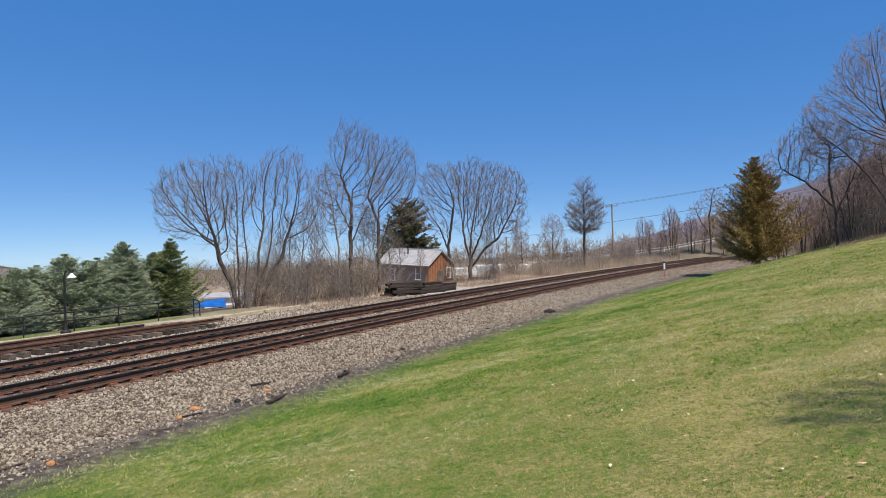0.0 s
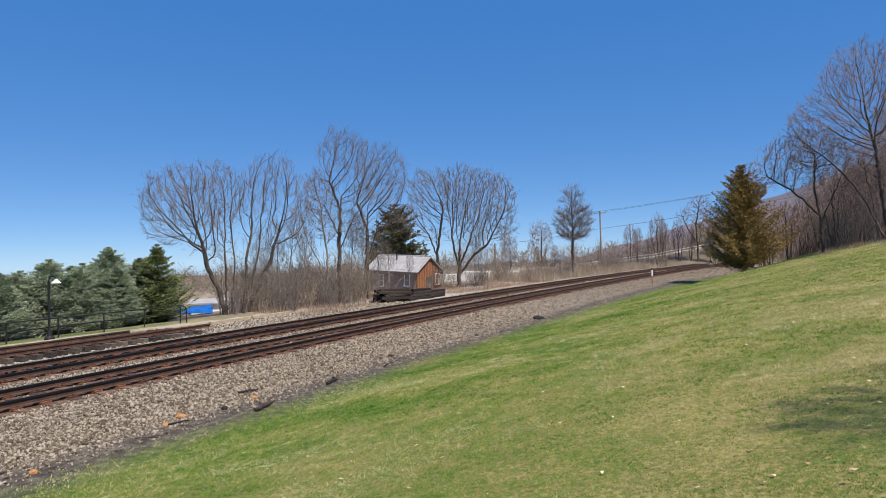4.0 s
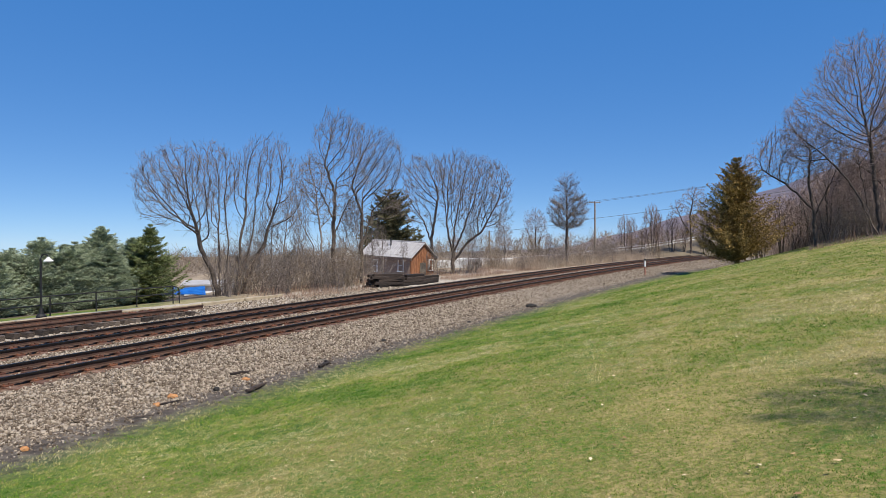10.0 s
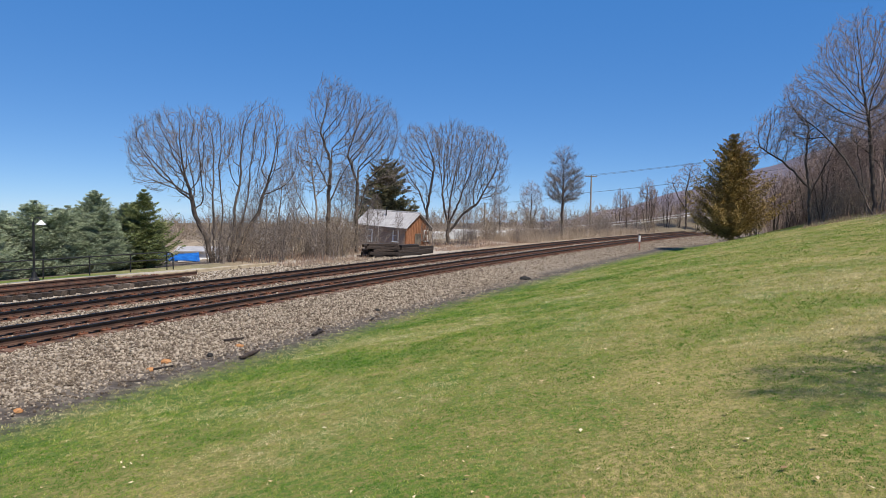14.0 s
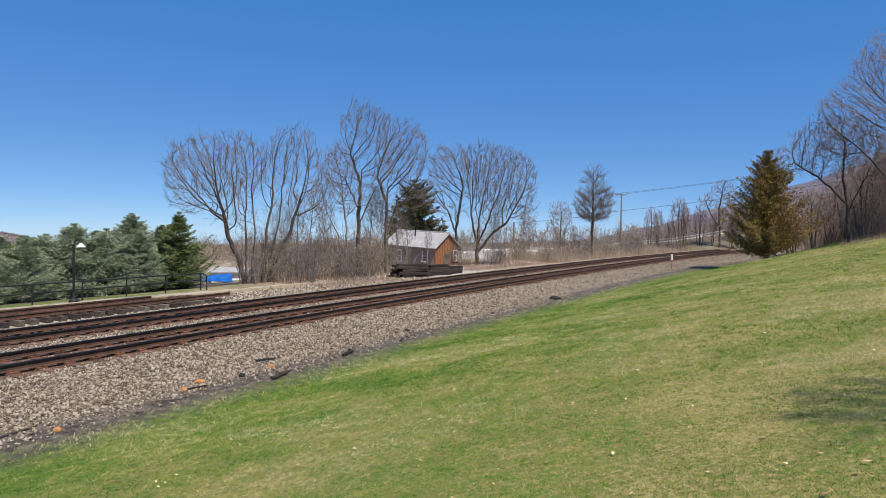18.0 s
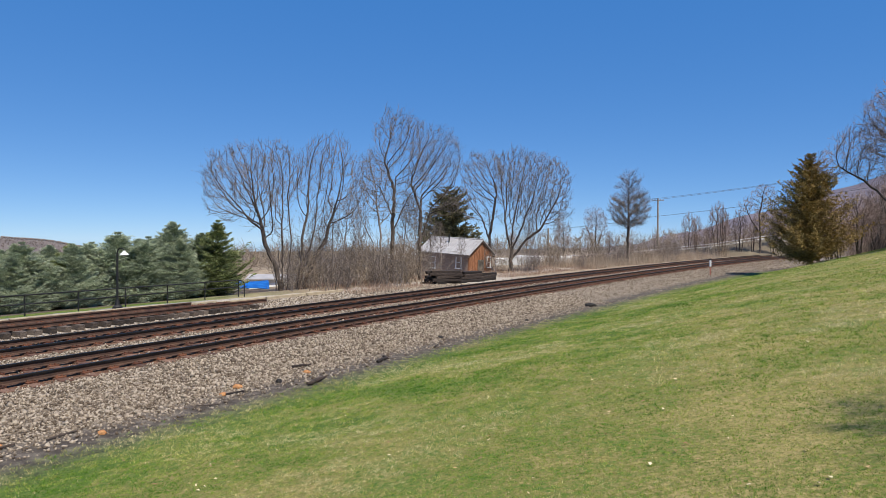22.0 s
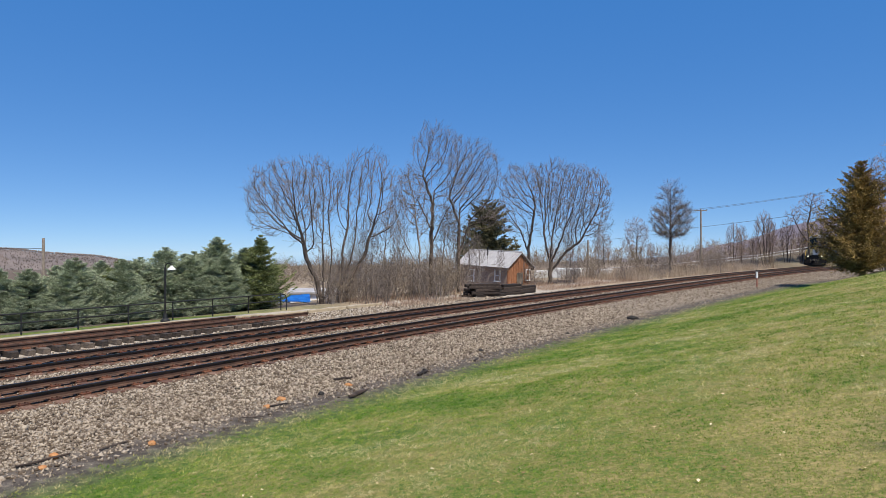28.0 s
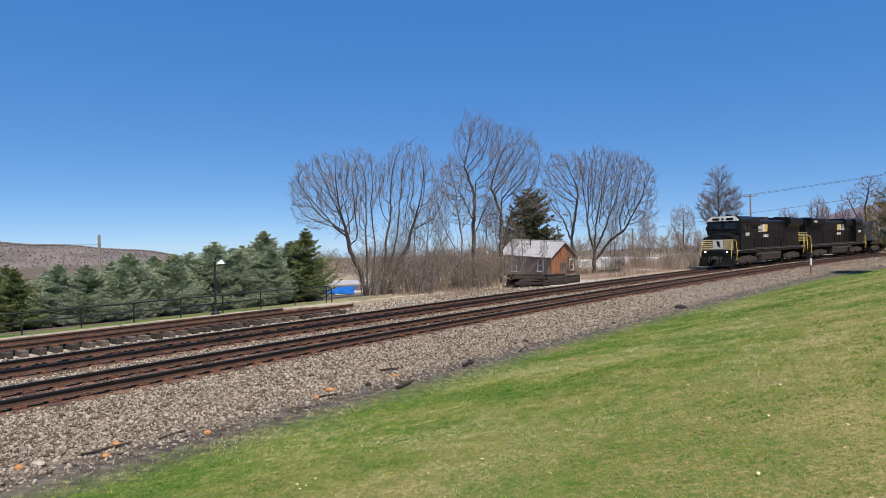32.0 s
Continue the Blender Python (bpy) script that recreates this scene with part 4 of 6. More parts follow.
FORKED = full_tree(24, [[(0, 0, -0.2), (-0.05, 0, 3.6), (-0.2, 0, 5.4)], [(0, 0, 2.6), (-0.9, 0.2, 5.2)], [(0, 0, 3.6), (0.5, -0.2, 7.0)]],
                   [(-1.2, 0, 8.5, 1.7, 1.6, 2.6), (0.2, 0, 9.0, 1.2, 1.3, 2.1), (-1.8, 0, 6.0, 1.2, 1.2, 1.5), (-0.3, 0, 5.0, 1.1, 1.0, 1.2)], 850, 0.14, fine=0.009)
plant("bare_tree", FORKED, 2.5, 60.5, "leafless tree with a forked trunk beside a shed", "tree", -2)
MID = full_tree(16, [[(0, 0, -0.2), (0.05, 0, 4.0), (0.1, 0, 10.4)]], [(0.15, 0, 6.2, 2.3, 2.2, 2.3), (0.15, 0, 8.8, 1.15, 1.1, 2.2)], 480, 0.16, BARK_SHADED, up=0.9, fine=0.011, twigs=1.8, long=0.8)
plant("bare_tree", MID, 19.9, 79.0, "upright leafless tree with an oval crown in a field", "tree", -14)
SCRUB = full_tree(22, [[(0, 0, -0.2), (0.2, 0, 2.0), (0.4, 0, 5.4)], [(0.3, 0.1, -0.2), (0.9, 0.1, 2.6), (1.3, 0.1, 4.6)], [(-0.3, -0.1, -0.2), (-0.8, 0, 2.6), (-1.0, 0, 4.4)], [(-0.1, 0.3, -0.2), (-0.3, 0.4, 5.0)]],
                  [(0.1, 0, 5.4, 1.7, 1.4, 2.6), (-1.0, 0, 3.4, 1.0, 1.0, 1.6), (1.2, 0, 3.2, 1.0, 1.0, 1.6)], 420, 0.10, BARK_SHADED, TWIG_DARK, fine=0.014, tip=0.016)
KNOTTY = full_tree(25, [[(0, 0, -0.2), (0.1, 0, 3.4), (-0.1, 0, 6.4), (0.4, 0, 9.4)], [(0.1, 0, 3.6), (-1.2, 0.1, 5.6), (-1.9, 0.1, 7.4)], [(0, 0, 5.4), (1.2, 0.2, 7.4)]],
                   [(-1.6, 0, 7.8, 1.5, 1.3, 1.4), (0.5, 0, 9.6, 1.7, 1.4, 1.5), (1.4, 0, 7.6, 1.1, 1.1, 1.2)], 260, 0.15, BARK_SHADED, TWIG_DARK, fine=0.014, tip=0.018, twigs=1.2)
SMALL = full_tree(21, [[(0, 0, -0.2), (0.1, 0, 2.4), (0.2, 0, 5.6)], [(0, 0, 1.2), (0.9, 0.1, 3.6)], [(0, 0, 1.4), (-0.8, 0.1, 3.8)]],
                  [(0.1, 0, 5.4, 1.8, 1.7, 2.4), (-0.9, 0, 4.0, 1.1, 1.1, 1.3), (1.0, 0, 4.0, 1.1, 1.1, 1.3)], 420, 0.10, BARK_SHADED, TWIG_DARK, fine=0.011)
plant("bare_tree", SMALL, 17.4, 86.3, "small dark leafless tree in dry reeds", "tree", -11, 0.92, 0.95)
plant("bare_tree", SMALL, 14.2, 92.0, "small dark leafless tree in dry reeds", "tree", 120, 0.7, 0.9)
for x, y, sz, tn in ((36.2, 105.5, 0.86, 10), (37.9, 106.5, 0.8, 70), (41.2, 105.5, 1.08, 150), (42.3, 106.5, 0.95, 220), (44.6, 106, 0.92, 300), (33.0, 112, 0.5, 33), (26.5, 118, 0.55, 99), (9, 118, 0.6, 250), (13, 125, 0.6, 200), (55, 122, 1.0, 280), (61, 128, 1.0, 20), (46.4, 105, 0.74, 40), (39.6, 106, 0.62, 130), (50.5, 106, 0.8, 260), (48.6, 103, 0.66, 310)):
    plant("bare_tree", SCRUB if x > 30 else SMALL, x, y, "small leafless tree along a field edge", "tree", tn, sz, 0.8, "field-edge trees")
plant("bare_tree", KNOTTY, 47.0, 104.0, "leafless tree with twisted upper limbs", "tree", -24, 1.02)
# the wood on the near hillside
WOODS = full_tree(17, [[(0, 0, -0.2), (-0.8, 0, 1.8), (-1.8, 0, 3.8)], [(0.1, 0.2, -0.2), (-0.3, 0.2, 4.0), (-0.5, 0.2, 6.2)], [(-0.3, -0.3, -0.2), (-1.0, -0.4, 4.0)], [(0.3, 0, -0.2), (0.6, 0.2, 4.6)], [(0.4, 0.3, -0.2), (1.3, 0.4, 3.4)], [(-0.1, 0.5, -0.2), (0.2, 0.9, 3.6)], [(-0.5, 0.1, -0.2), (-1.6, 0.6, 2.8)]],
                  [(-1.0, 0, 9.9, 2.6, 2.4, 2.7), (-3.0, 0, 7.4, 2.5, 2.2, 2.3), (1.5, 0, 8.2, 2.6, 2.4, 3.0), (-3.9, 0, 5.6, 1.5, 1.4, 1.3), (-0.6, 0, 5.6, 1.8, 1.8, 1.8)], 2300, 0.12, BARK_SHADED, TWIG_DARK, fine=0.0085)
plant("bare_tree", WOODS, 29.9, 39.1, "tall many-stemmed leafless tree at the wood's edge", "tree", -37, group="wood-edge trees")
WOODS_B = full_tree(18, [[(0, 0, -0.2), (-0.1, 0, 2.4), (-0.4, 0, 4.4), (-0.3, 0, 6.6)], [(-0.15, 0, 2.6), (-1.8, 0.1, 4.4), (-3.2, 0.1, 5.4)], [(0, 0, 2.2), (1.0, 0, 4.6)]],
                    [(-0.8, 0, 6.2, 2.9, 2.4, 2.2), (-3.2, 0, 5.6, 1.4, 1.2, 1.0), (1.2, 0, 5.2, 1.4, 1.4, 1.5)], 1000, 0.10, BARK_SHADED, TWIG_DARK, fine=0.0085)
plant("bare_tree", WOODS_B, 27.6, 42.0, "low spreading leafless tree at the wood's edge", "tree", -33, group="wood-edge trees")
for k, (x, y, sz) in enumerate(((33.5, 42.5, 0.86), (36.5, 45, 0.9), (34.5, 50, 0.8), (38.5, 52, 0.85), (36.5, 58, 0.7), (41.5, 58, 0.75), (45, 63, 0.7), (41, 66, 0.62), (38.5, 62, 0.6), (47.5, 70, 0.7), (52, 76, 0.75), (31.0, 45.5, 0.62), (33, 55, 0.6), (58, 84, 0.8), (50, 66, 0.8), (33.2, 47.5, 0.7), (35.5, 54.0, 0.7), (40, 62, 0.62), (37.5, 48, 0.85), (43, 60, 0.8), (34.2, 60, 0.45), (39.5, 71, 0.5), (47, 84, 0.55))):
    plant("bare_tree", (WOODS if k % 2 else WOODS_B) if k < 3 else SCRUB, x, y, "leafless tree in a brown hillside wood", "tree", k * 77, sz if k < 3 else sz * 1.05, group="wood-edge trees")
# added unseen tree behind the camera's right shoulder, which shades a patch of lawn
SHADE = full_tree(19, [[(0, 0, -0.2), (0.1, 0, 4.0), (0.1, 0, 8.0)]], [(0.4, 0, 10.2, 1.3, 1.0, 1.9), (1.7, 0.4, 10.4, 1.4, 1.2, 1.7)], 420, 0.06, twigs=3.0, fine=0.008, tip=0.006)
plant("bare_tree", SHADE, 8.1, -0.9, "unseen slender leafless tree added to shade the lawn", "tree")

# evergreens
BLUE_A = conifer(1, 5.2, 2.2, SPRUCE_BLUE, rise=0.1, whorls=27, arms=15, shape=0.78, dense=84, tuft=0.16, fan=0.2, puff=0.085, lumps=0.16, ragged=0.22, flat=True)
BLUE_B = conifer(2, 4.8, 2.4, SPRUCE_BLUE, rise=0.1, whorls=25, arms=15, shape=0.76, dense=84, tuft=0.165, fan=0.2, puff=0.085, lumps=0.16, ragged=0.22, flat=True)
GREEN = conifer(3, 5.2, 2.1, SPRUCE_GREEN, rise=0.12, whorls=26, arms=13, shape=0.82, dense=78, tuft=0.165, fan=0.2, puff=0.085, lumps=0.2, ragged=0.32, flat=True)
ROWS = ((-16.9, 36.9, 5.15, "A"), (-14.2, 36.8, 5.0, "G"), (-18.5, 33.9, 4.25, "B"), (-19.6, 38.2, 4.1, "A"), (-21.3, 30.4, 3.6, "B"), (-23.5, 28.0, 3.1, "A"), (-24.3, 31.0, 3.0, "B"), (-25.6, 27.2, 3.3, "G"), (-19.3, 31.2, 3.3, "A"),
        (-17.2, 34.4, 3.5, "B"), (-15.6, 34.9, 3.4, "A"), (-22.0, 33.5, 3.6, "A"), (-22.4, 28.6, 2.9, "B"), (-20.3, 32.6, 3.5, "G"), (-26.8, 29.4, 2.4, "A"), (-18.0, 36.2, 4.0, "B"), (-15.4, 37.4, 4.1, "A"), (-20.8, 35.4, 3.8, "B"), (-16.4, 35.4, 3.3, "A"), (-23.2, 31.6, 3.3, "A"), (-25.0, 29.0, 2.8, "B"), (-21.0, 29.2, 2.6, "A"), (-24.6, 26.6, 2.9, "G"), (-20.0, 33.6, 3.4, "B"))
for k, (x, y, tall, kind) in enumerate(ROWS):
    mesh = {"A": BLUE_A, "B": BLUE_B, "G": GREEN}[kind]
    plant("spruce", mesh, x, y, "bushy blue-green spruce in a dense row" if kind != "G" else "bushy yellow-green spruce in a dense row", "spruce", k * 53, (tall + 0.15 - 0.3 * (tall - 2.4)) / (4.8 if kind == "B" else 5.2), (1.0 if kind == "G" else 1.1) if tall > 4.4 else 1.2, "row of spruces")
DARK = conifer(5, 7.6, 2.9, SPRUCE_DARK, rise=0.1, whorls=30, arms=10, fan=0.4, shape=0.45, ragged=0.45, low=0.1, tuft=0.4, dense=40, puff=0.18)
plant("pine_tree", DARK, -1.6, 65.5, "dark evergreen standing behind bare trees", "evergreen", 0, 1.08, 0.9)
CEDARS = conifer(6, 8.7, 2.85, CEDAR, rise=0.3, whorls=60, arms=12, shape=0.78, ragged=0.45, low=0.05, tuft=0.19, dense=66, fan=0.6, lumps=0.34, puff=0.12)
plant("cedar_tree", CEDARS, 27.0, 51.2, "bronze-green cedar tree on the lawn's edge", "cedar")

for k, (x, y, sz) in enumerate(((-9.2, 40.6, 0.55), (-8.6, 42.0, 0.62), (-6.9, 42.4, 0.55), (-4.2, 46.6, 0.7), (-2.6, 49.4, 0.6), (-3.9, 50.5, 0.7), (-1.9, 53.2, 0.5), (-0.2, 55.0, 0.36), (6.4, 64.0, 0.7), (11.6, 80.0, 0.7), (8.8, 86.0, 0.6))):
    plant("sapling", SAPLING, x, y, "thin leafless sapling in trackside brush", "sapling", k * 67, sz, 0.85, "trackside saplings")

# brush
BRUSH = [shrub_mesh(31 + k, 18, 2.6, 0.55, TWIG_RED if k % 2 else TWIG) for k in range(3)]
spots = [(-10.4, 38.4), (-9.0, 38.8), (-8.3, 39.6), (-7.4, 40.4), (-6.8, 41.6), (-6.0, 42.4), (-5.6, 44.0), (-4.6, 44.6), (-8.8, 41.5), (-7.9, 43), (-4.0, 46), (-2.2, 47.8), (2.2, 57.5), (3.4, 58.2), (5.4, 60), (6.6, 62),
         (-10.2, 40.5), (-3.0, 49.5), (-6.2, 46.8)]
for k, (x, y) in enumerate(spots):
    plant("brush", BRUSH[k % 3], x, y, "tangled leafless brush beside the gravel", "shrub", k * 61, 0.75 + 0.4 * ((k * 7) % 5) / 5, group="trackside brush")
for k in range(13):
    rn2 = random.Random(700 + k)
    plant("brush", BRUSH[k % 3], rn2.uniform(-12.0, -2.5), rn2.uniform(42.0, 50), "tall tangled leafless brush behind bare trees", "shrub", k * 71, rn2.uniform(0.9, 1.5), group="trackside brush")
for k in range(34):
    rn2 = random.Random(900 + k)
    f = k / 34
    x, y = 30.2 + 17 * f + rn2.uniform(-1.2, 1.2), 40.5 + 30 * f + rn2.uniform(-1.5, 1.5)
    plant("brush", BRUSH[k % 3], x, y, "brown leafless brush at the wood's edge", "shrub", k * 47, rn2.uniform(0.7, 1.25), 1.2, group="wood-edge brush")

for k in range(34):
    rn2 = random.Random(400 + k)
    p = tp(56 + 1.5 * k, rn2.uniform(-16, -8.8))
    plant("brush", BRUSH[k % 3], p.x, p.y, "leafless brush among tall dry reeds", "shrub", k * 37, rn2.uniform(0.6, 1.25), group="reed-field brush")


def thicket():
    """Close-standing thin stems of the hillside wood."""
    rn = np.random.default_rng(77)
    rows = []
    for _ in range(2600):
        f = rn.uniform(0, 1)
        x, y = 31.5 + 24 * f + rn.uniform(-1.5, 9), 41 + 44 * f + rn.uniform(-3, 3)
        if _ % 3 == 0:
            x, y = 33.0 + 30 * f + rn.uniform(-0.8, 4), 53 + 52 * f + rn.uniform(-2, 2)
        p = np.array([x, y, 0.0])
        h = rn.uniform(1.5, 5.2) if _ % 3 else rn.uniform(1.5, 4.0)
        d = np.array([rn.normal(0, 0.22), rn.normal(0, 0.22), 1.0])
        r = 0.012 + 0.006 * h
        rows.append((p, d, h, r))
    S, D = to_line([q[0][0] for q in rows], [q[0][1] for q in rows])
    Z = height(S, D, np.array([q[0][0] for q in rows]), np.array([q[0][1] for q in rows]))
    segs = []
    for (p, d, h, r), z in zip(rows, Z):
        p = p + np.array([0, 0, z - 0.1])
        for k in range(3):
            q = p + d * h / 3
            segs.append((*p, *q, r * (1 - k / 3.5), r * (1 - (k + 1) / 3.5)))
            for _ in range(3):
                e = d * 0.6 + rn.normal(0, 0.6, 3)
                segs.append((*q, *(q + e * h * 0.16), r * 0.4, 0.004))
            p, d = q, d + rn.normal(0, 0.14, 3)
    V, F = tubes(segs, 3)
    tagged(new("thicket", arrays("thicket", V, F, TWIG_DARK)), "dense brown leafless thicket on the hillside", "thicket", kind="stuff")


thicket()


def far_thicket():
    """The leafless wood climbing the near hillside."""
    rn = np.random.default_rng(78)
    segs = []
    for _ in range(1500):
        az, r = radians(rn.uniform(30.5, 52)), rn.uniform(88, 165)
        f = (r - 85) / 85
        p = np.array([r * math.sin(az), r * math.cos(az), float(np.interp(math.degrees(az), NEAR_AZ, NEAR_TOP)) * (0.5 - 0.5 * math.cos(math.pi * min(max(f, 0), 1))) - 1.0])
        h = rn.uniform(4, 8.5)
        d = np.array([rn.normal(0, 0.1), rn.normal(0, 0.1), 1.0])
        w = 0.03 + 0.008 * h
        for k in range(3):
            q = p + d * h / 3
            segs.append((*p, *q, w * (1 - k / 3.5), w * (1 - (k + 1) / 3.5)))
            for _ in range(4):
                e = d * 0.7 + rn.normal(0, 0.55, 3)
                segs.append((*q, *(q + e * h * 0.2), w * 0.4, 0.015))
            p, d = q, d + rn.normal(0, 0.1, 3)
    V, F = tubes(segs, 3)
    tagged(new("hillside_wood", arrays("hillside_wood", V, F, TWIG_DARK)), "brown leafless woods climbing a hillside", "woods", kind="stuff")


def far_belt():
    """Leafless woods and hedges on the valley's near side, beyond the field."""
    rn = np.random.default_rng(79)
    segs = []
    for k in range(1900):
        a0 = rn.uniform(-24, 25)
        r = rn.uniform(150, 215) if a0 > 1 else rn.uniform(125, 210)
        if k >= 1500:
            a0, r = rn.uniform(-24, -3), rn.uniform(78, 110)
        az = radians(a0)
        top = float(np.interp(a0, (-24, -12, 0, 4, 12, 20, 25), (-1.0, -0.6, 0.2, 3.0, 3.5, 4.0, 6.0))) + rn.uniform(-1.2, 0.3) + 0.7 * math.sin(a0 * 1.9) + (3 - 3 * r / 180)
        h = rn.uniform(5, 8)
        p = np.array([r * math.sin(az), r * math.cos(az), top - h])
        d = np.array([rn.normal(0, 0.1), rn.normal(0, 0.1), 1.0])
        w = 0.025 + 0.008 * h
        for k in range(3):
            q = p + d * h / 3
            segs.append((*p, *q, w * (1 - k / 3.5), w * (1 - (k + 1) / 3.5)))
            for _ in range(6):
                e = d * 0.6 + rn.normal(0, 0.6, 3)
                segs.append((*q, *(q + e * h * 0.17), w * 0.4, 0.015))
            p, d = q, d + rn.normal(0, 0.1, 3)
    V, F = tubes(segs, 3)
    tagged(new("far_hedge", arrays("far_hedge", V, F, TWIG_RED)), "brown leafless hedges and woods beyond a field", "woods", kind="stuff")


far_belt()
NEAR_AZ, NEAR_TOP = (29.5, 33, 36, 40, 45, 75), (-2, 6, 12, 17, 22, 30)
far_thicket()


def reeds(name, n, region, lo, hi, ma, label, seed):
    """Standing dry grass, given by a stretch along and across the line."""
    global rng
    rng = np.random.default_rng(seed)
    s0, s1, d0, d1 = region
    S, D = rng.uniform(s0, s1, n), rng.uniform(d0, d1, n)
    cl = (wave(S, D, 0.8, seed) + rng.normal(0, 0.35, n) > -0.35) & ~((np.abs(S - 36.5) < 5) & (D > -11.6))
    S, D = S[cl], D[cl]
    a = heading(S)
    X = np.interp(S, LINE_S, LINE_X) + D * np.cos(a)
    Y = np.interp(S, LINE_S, LINE_Y) - D * np.sin(a)
    Z = height(S, D, X, Y)
    h = rng.uniform(lo, hi, len(S)) * (0.7 + 0.45 * wave(S, D, 1.7, seed + 1.0) + rng.normal(0, 0.15, len(S)))
    h = np.maximum(h, 0.08)
    tagged(new(name, blade_mesh(name, X, Y, Z, h, 0.014 + 0.008 * h, rng.uniform(0.05, 0.5, len(S)), ma)), label, "dry grass", kind="stuff")


reeds("dry_grass", 16000, (24, 62, -13.5, -8.3), 0.15, 0.6, DRY_PINK, "short pinkish dry grass beside the tracks", 3)
reeds("dry_grass", 26000, (58, 100, -17, -8.0), 0.5, 1.7, DRY, "tall tan dry reeds beyond the tracks", 5)
reeds("dry_grass", 12000, (95, 150, -26, -9.0), 0.4, 1.4, DRY, "tan dry field grass near a white fence", 6)
reeds("dry_grass", 16000, (34, 95, 16.4, 23), 0.08, 0.45, DRY_PINK, "rough dry grass at the wood's edge", 7)
reeds("dry_grass", 3500, (25, 40, -16, -12.2), 0.2, 0.6, DRY_PINK, "short dry grass under brush", 8)

# ---- hills ----
def hill(name, az0, az1, r, keys, ma, label, depth=0.35, seed=0, crowns=0, crown=9.0, wood=None):
    """A wooded ridge: az in degrees to the right of straight ahead; keys give the ridge's height by az."""
    n, m = 140, 14
    az = np.linspace(az0, az1, n)
    top = np.interp(az, [k[0] for k in keys], [k[1] for k in keys])
    top = top + 0.012 * r * 0.25 * wave(az * 0.9, az * 0.3, 1.0, seed)
    V = []
    for j in range(m + 4):
        f = j / m
        rr = r * (1 - depth * (1 - f))
        z0 = -0.06 * r
        if f <= 1:
            z = z0 + (top - z0) * (0.5 - 0.5 * np.cos(math.pi * f ** 0.9))
        else:
            z = top - (f - 1) * r * 0.12
        z = z + r * 0.003 * wave(az * 1.5 + f * 9, f * 12 + az, 1.0, seed + 3) * np.sin(math.pi * min(f, 1))
        a = np.radians(az)
        V.append(np.stack([rr * np.sin(a), rr * np.cos(a), z], 1))
    V = np.concatenate(V)
    i, j = np.arange(m + 3)[:, None] * n, np.arange(n - 1)[None]
    F = np.stack([i + j, i + n + j, i + n + j + 1, i + j + 1], -1).reshape(-1, 4)[:, ::-1]
    root = tagged(new(name, arrays(name, V, F, ma, True)), label, "hill", kind="structure")
    if crowns:
        rn = np.random.default_rng(seed)
        a = np.radians(rn.uniform(az0, az1, crowns))
        f = rn.uniform(0.05, 1.02, crowns)
        f[: crowns // 4] = rn.uniform(0.96, 1.02, crowns // 4)
        tp_ = np.interp(np.degrees(a), az, top)
        z = -0.06 * r + (tp_ + 0.06 * r) * (0.5 - 0.5 * np.cos(math.pi * np.minimum(f, 1) ** 0.9))
        rr = r * (1 - depth * (1 - f))
        c = np.stack([rr * np.sin(a), rr * np.cos(a), z], 1)
        h = crown * rn.uniform(0.5, 1.1, crowns)
        P = []
        for k in range(5):
            q = k * math.tau / 5
            P.append(c + np.stack([np.cos(q) * h * 0.3 * rn.uniform(0.5, 1.2, crowns), np.sin(q) * h * 0.3, h * rn.uniform(0.45, 0.7, crowns)], 1))
        tip = c + np.stack([h * 0, h * 0, h], 1)
        P = np.stack([c] + P + [tip], 1)
        F = []
        for k in range(5):
            F.append([0, 1 + (k + 1) % 5, 1 + k])
            F.append([6, 1 + k, 1 + (k + 1) % 5])
        F = (np.arange(crowns) * 7)[:, None, None] + np.array(F)[None]
        tagged(new("far_wood", arrays("far_wood", P.reshape(-1, 3), F.reshape(-1, 3), wood or FARWOOD)), "leafless brown woods covering a distant hill", "woods", kind="stuff")
    return root


FARWOOD = tone("bare_far_woods", ("5d534e", "736862", "897c74"), 0.02, 1.0, 0.0, 0.3, vary=0.3, island=True)
HILLSIDE = tone("brown_hillside", ("574e49", "716660", "8b7e76"), 0.02, 1.0, 0.8, 0.35, dist=3.0)
# distance haze is mixed into this colour of far ridge and mountain
HAZE_TINT = tone("haze_tinted_hillside", ("554f5b", "635c66", "736a70"), 0.004, 1.0, 0.6, 0.08, dist=5.0)
LITTER = tone("leaf_litter_hillside", ("4a3f37", "5e5147", "766759"), 0.12, 1.0, 0.5, 1.5, dist=0.5)
hill("hillside_near", 29.5, 75, 170, tuple(zip(NEAR_AZ, NEAR_TOP)), LITTER, "brown leaf-littered hillside under bare woods", depth=0.5, seed=9)
hill("hill_west", -70, -14, 900, ((-70, 25), (-50, 20), (-43, 13), (-36, 6), (-30.5, -8), (-25, -18), (-14, -40)), HILLSIDE, "brown leafless wooded hill across the valley", depth=0.8, seed=2, crowns=20000, crown=2.4)
hill("hill_far", -40, 26, 2100, ((-40, -52), (-20, -44), (-11, -46), (-2, -30), (7, -22), (14, -10), (26, 10)), HAZE_TINT, "ridge far across the valley, painted haze-blue", seed=5, crowns=0)
hill("mountain", 11, 75, 1500, ((11, -25), (16.9, 12), (21, 38), (26, 76), (32, 128), (40, 180), (75, 210)), HAZE_TINT, "purple-brown wooded mountain rising in the distance", seed=7, crowns=0)

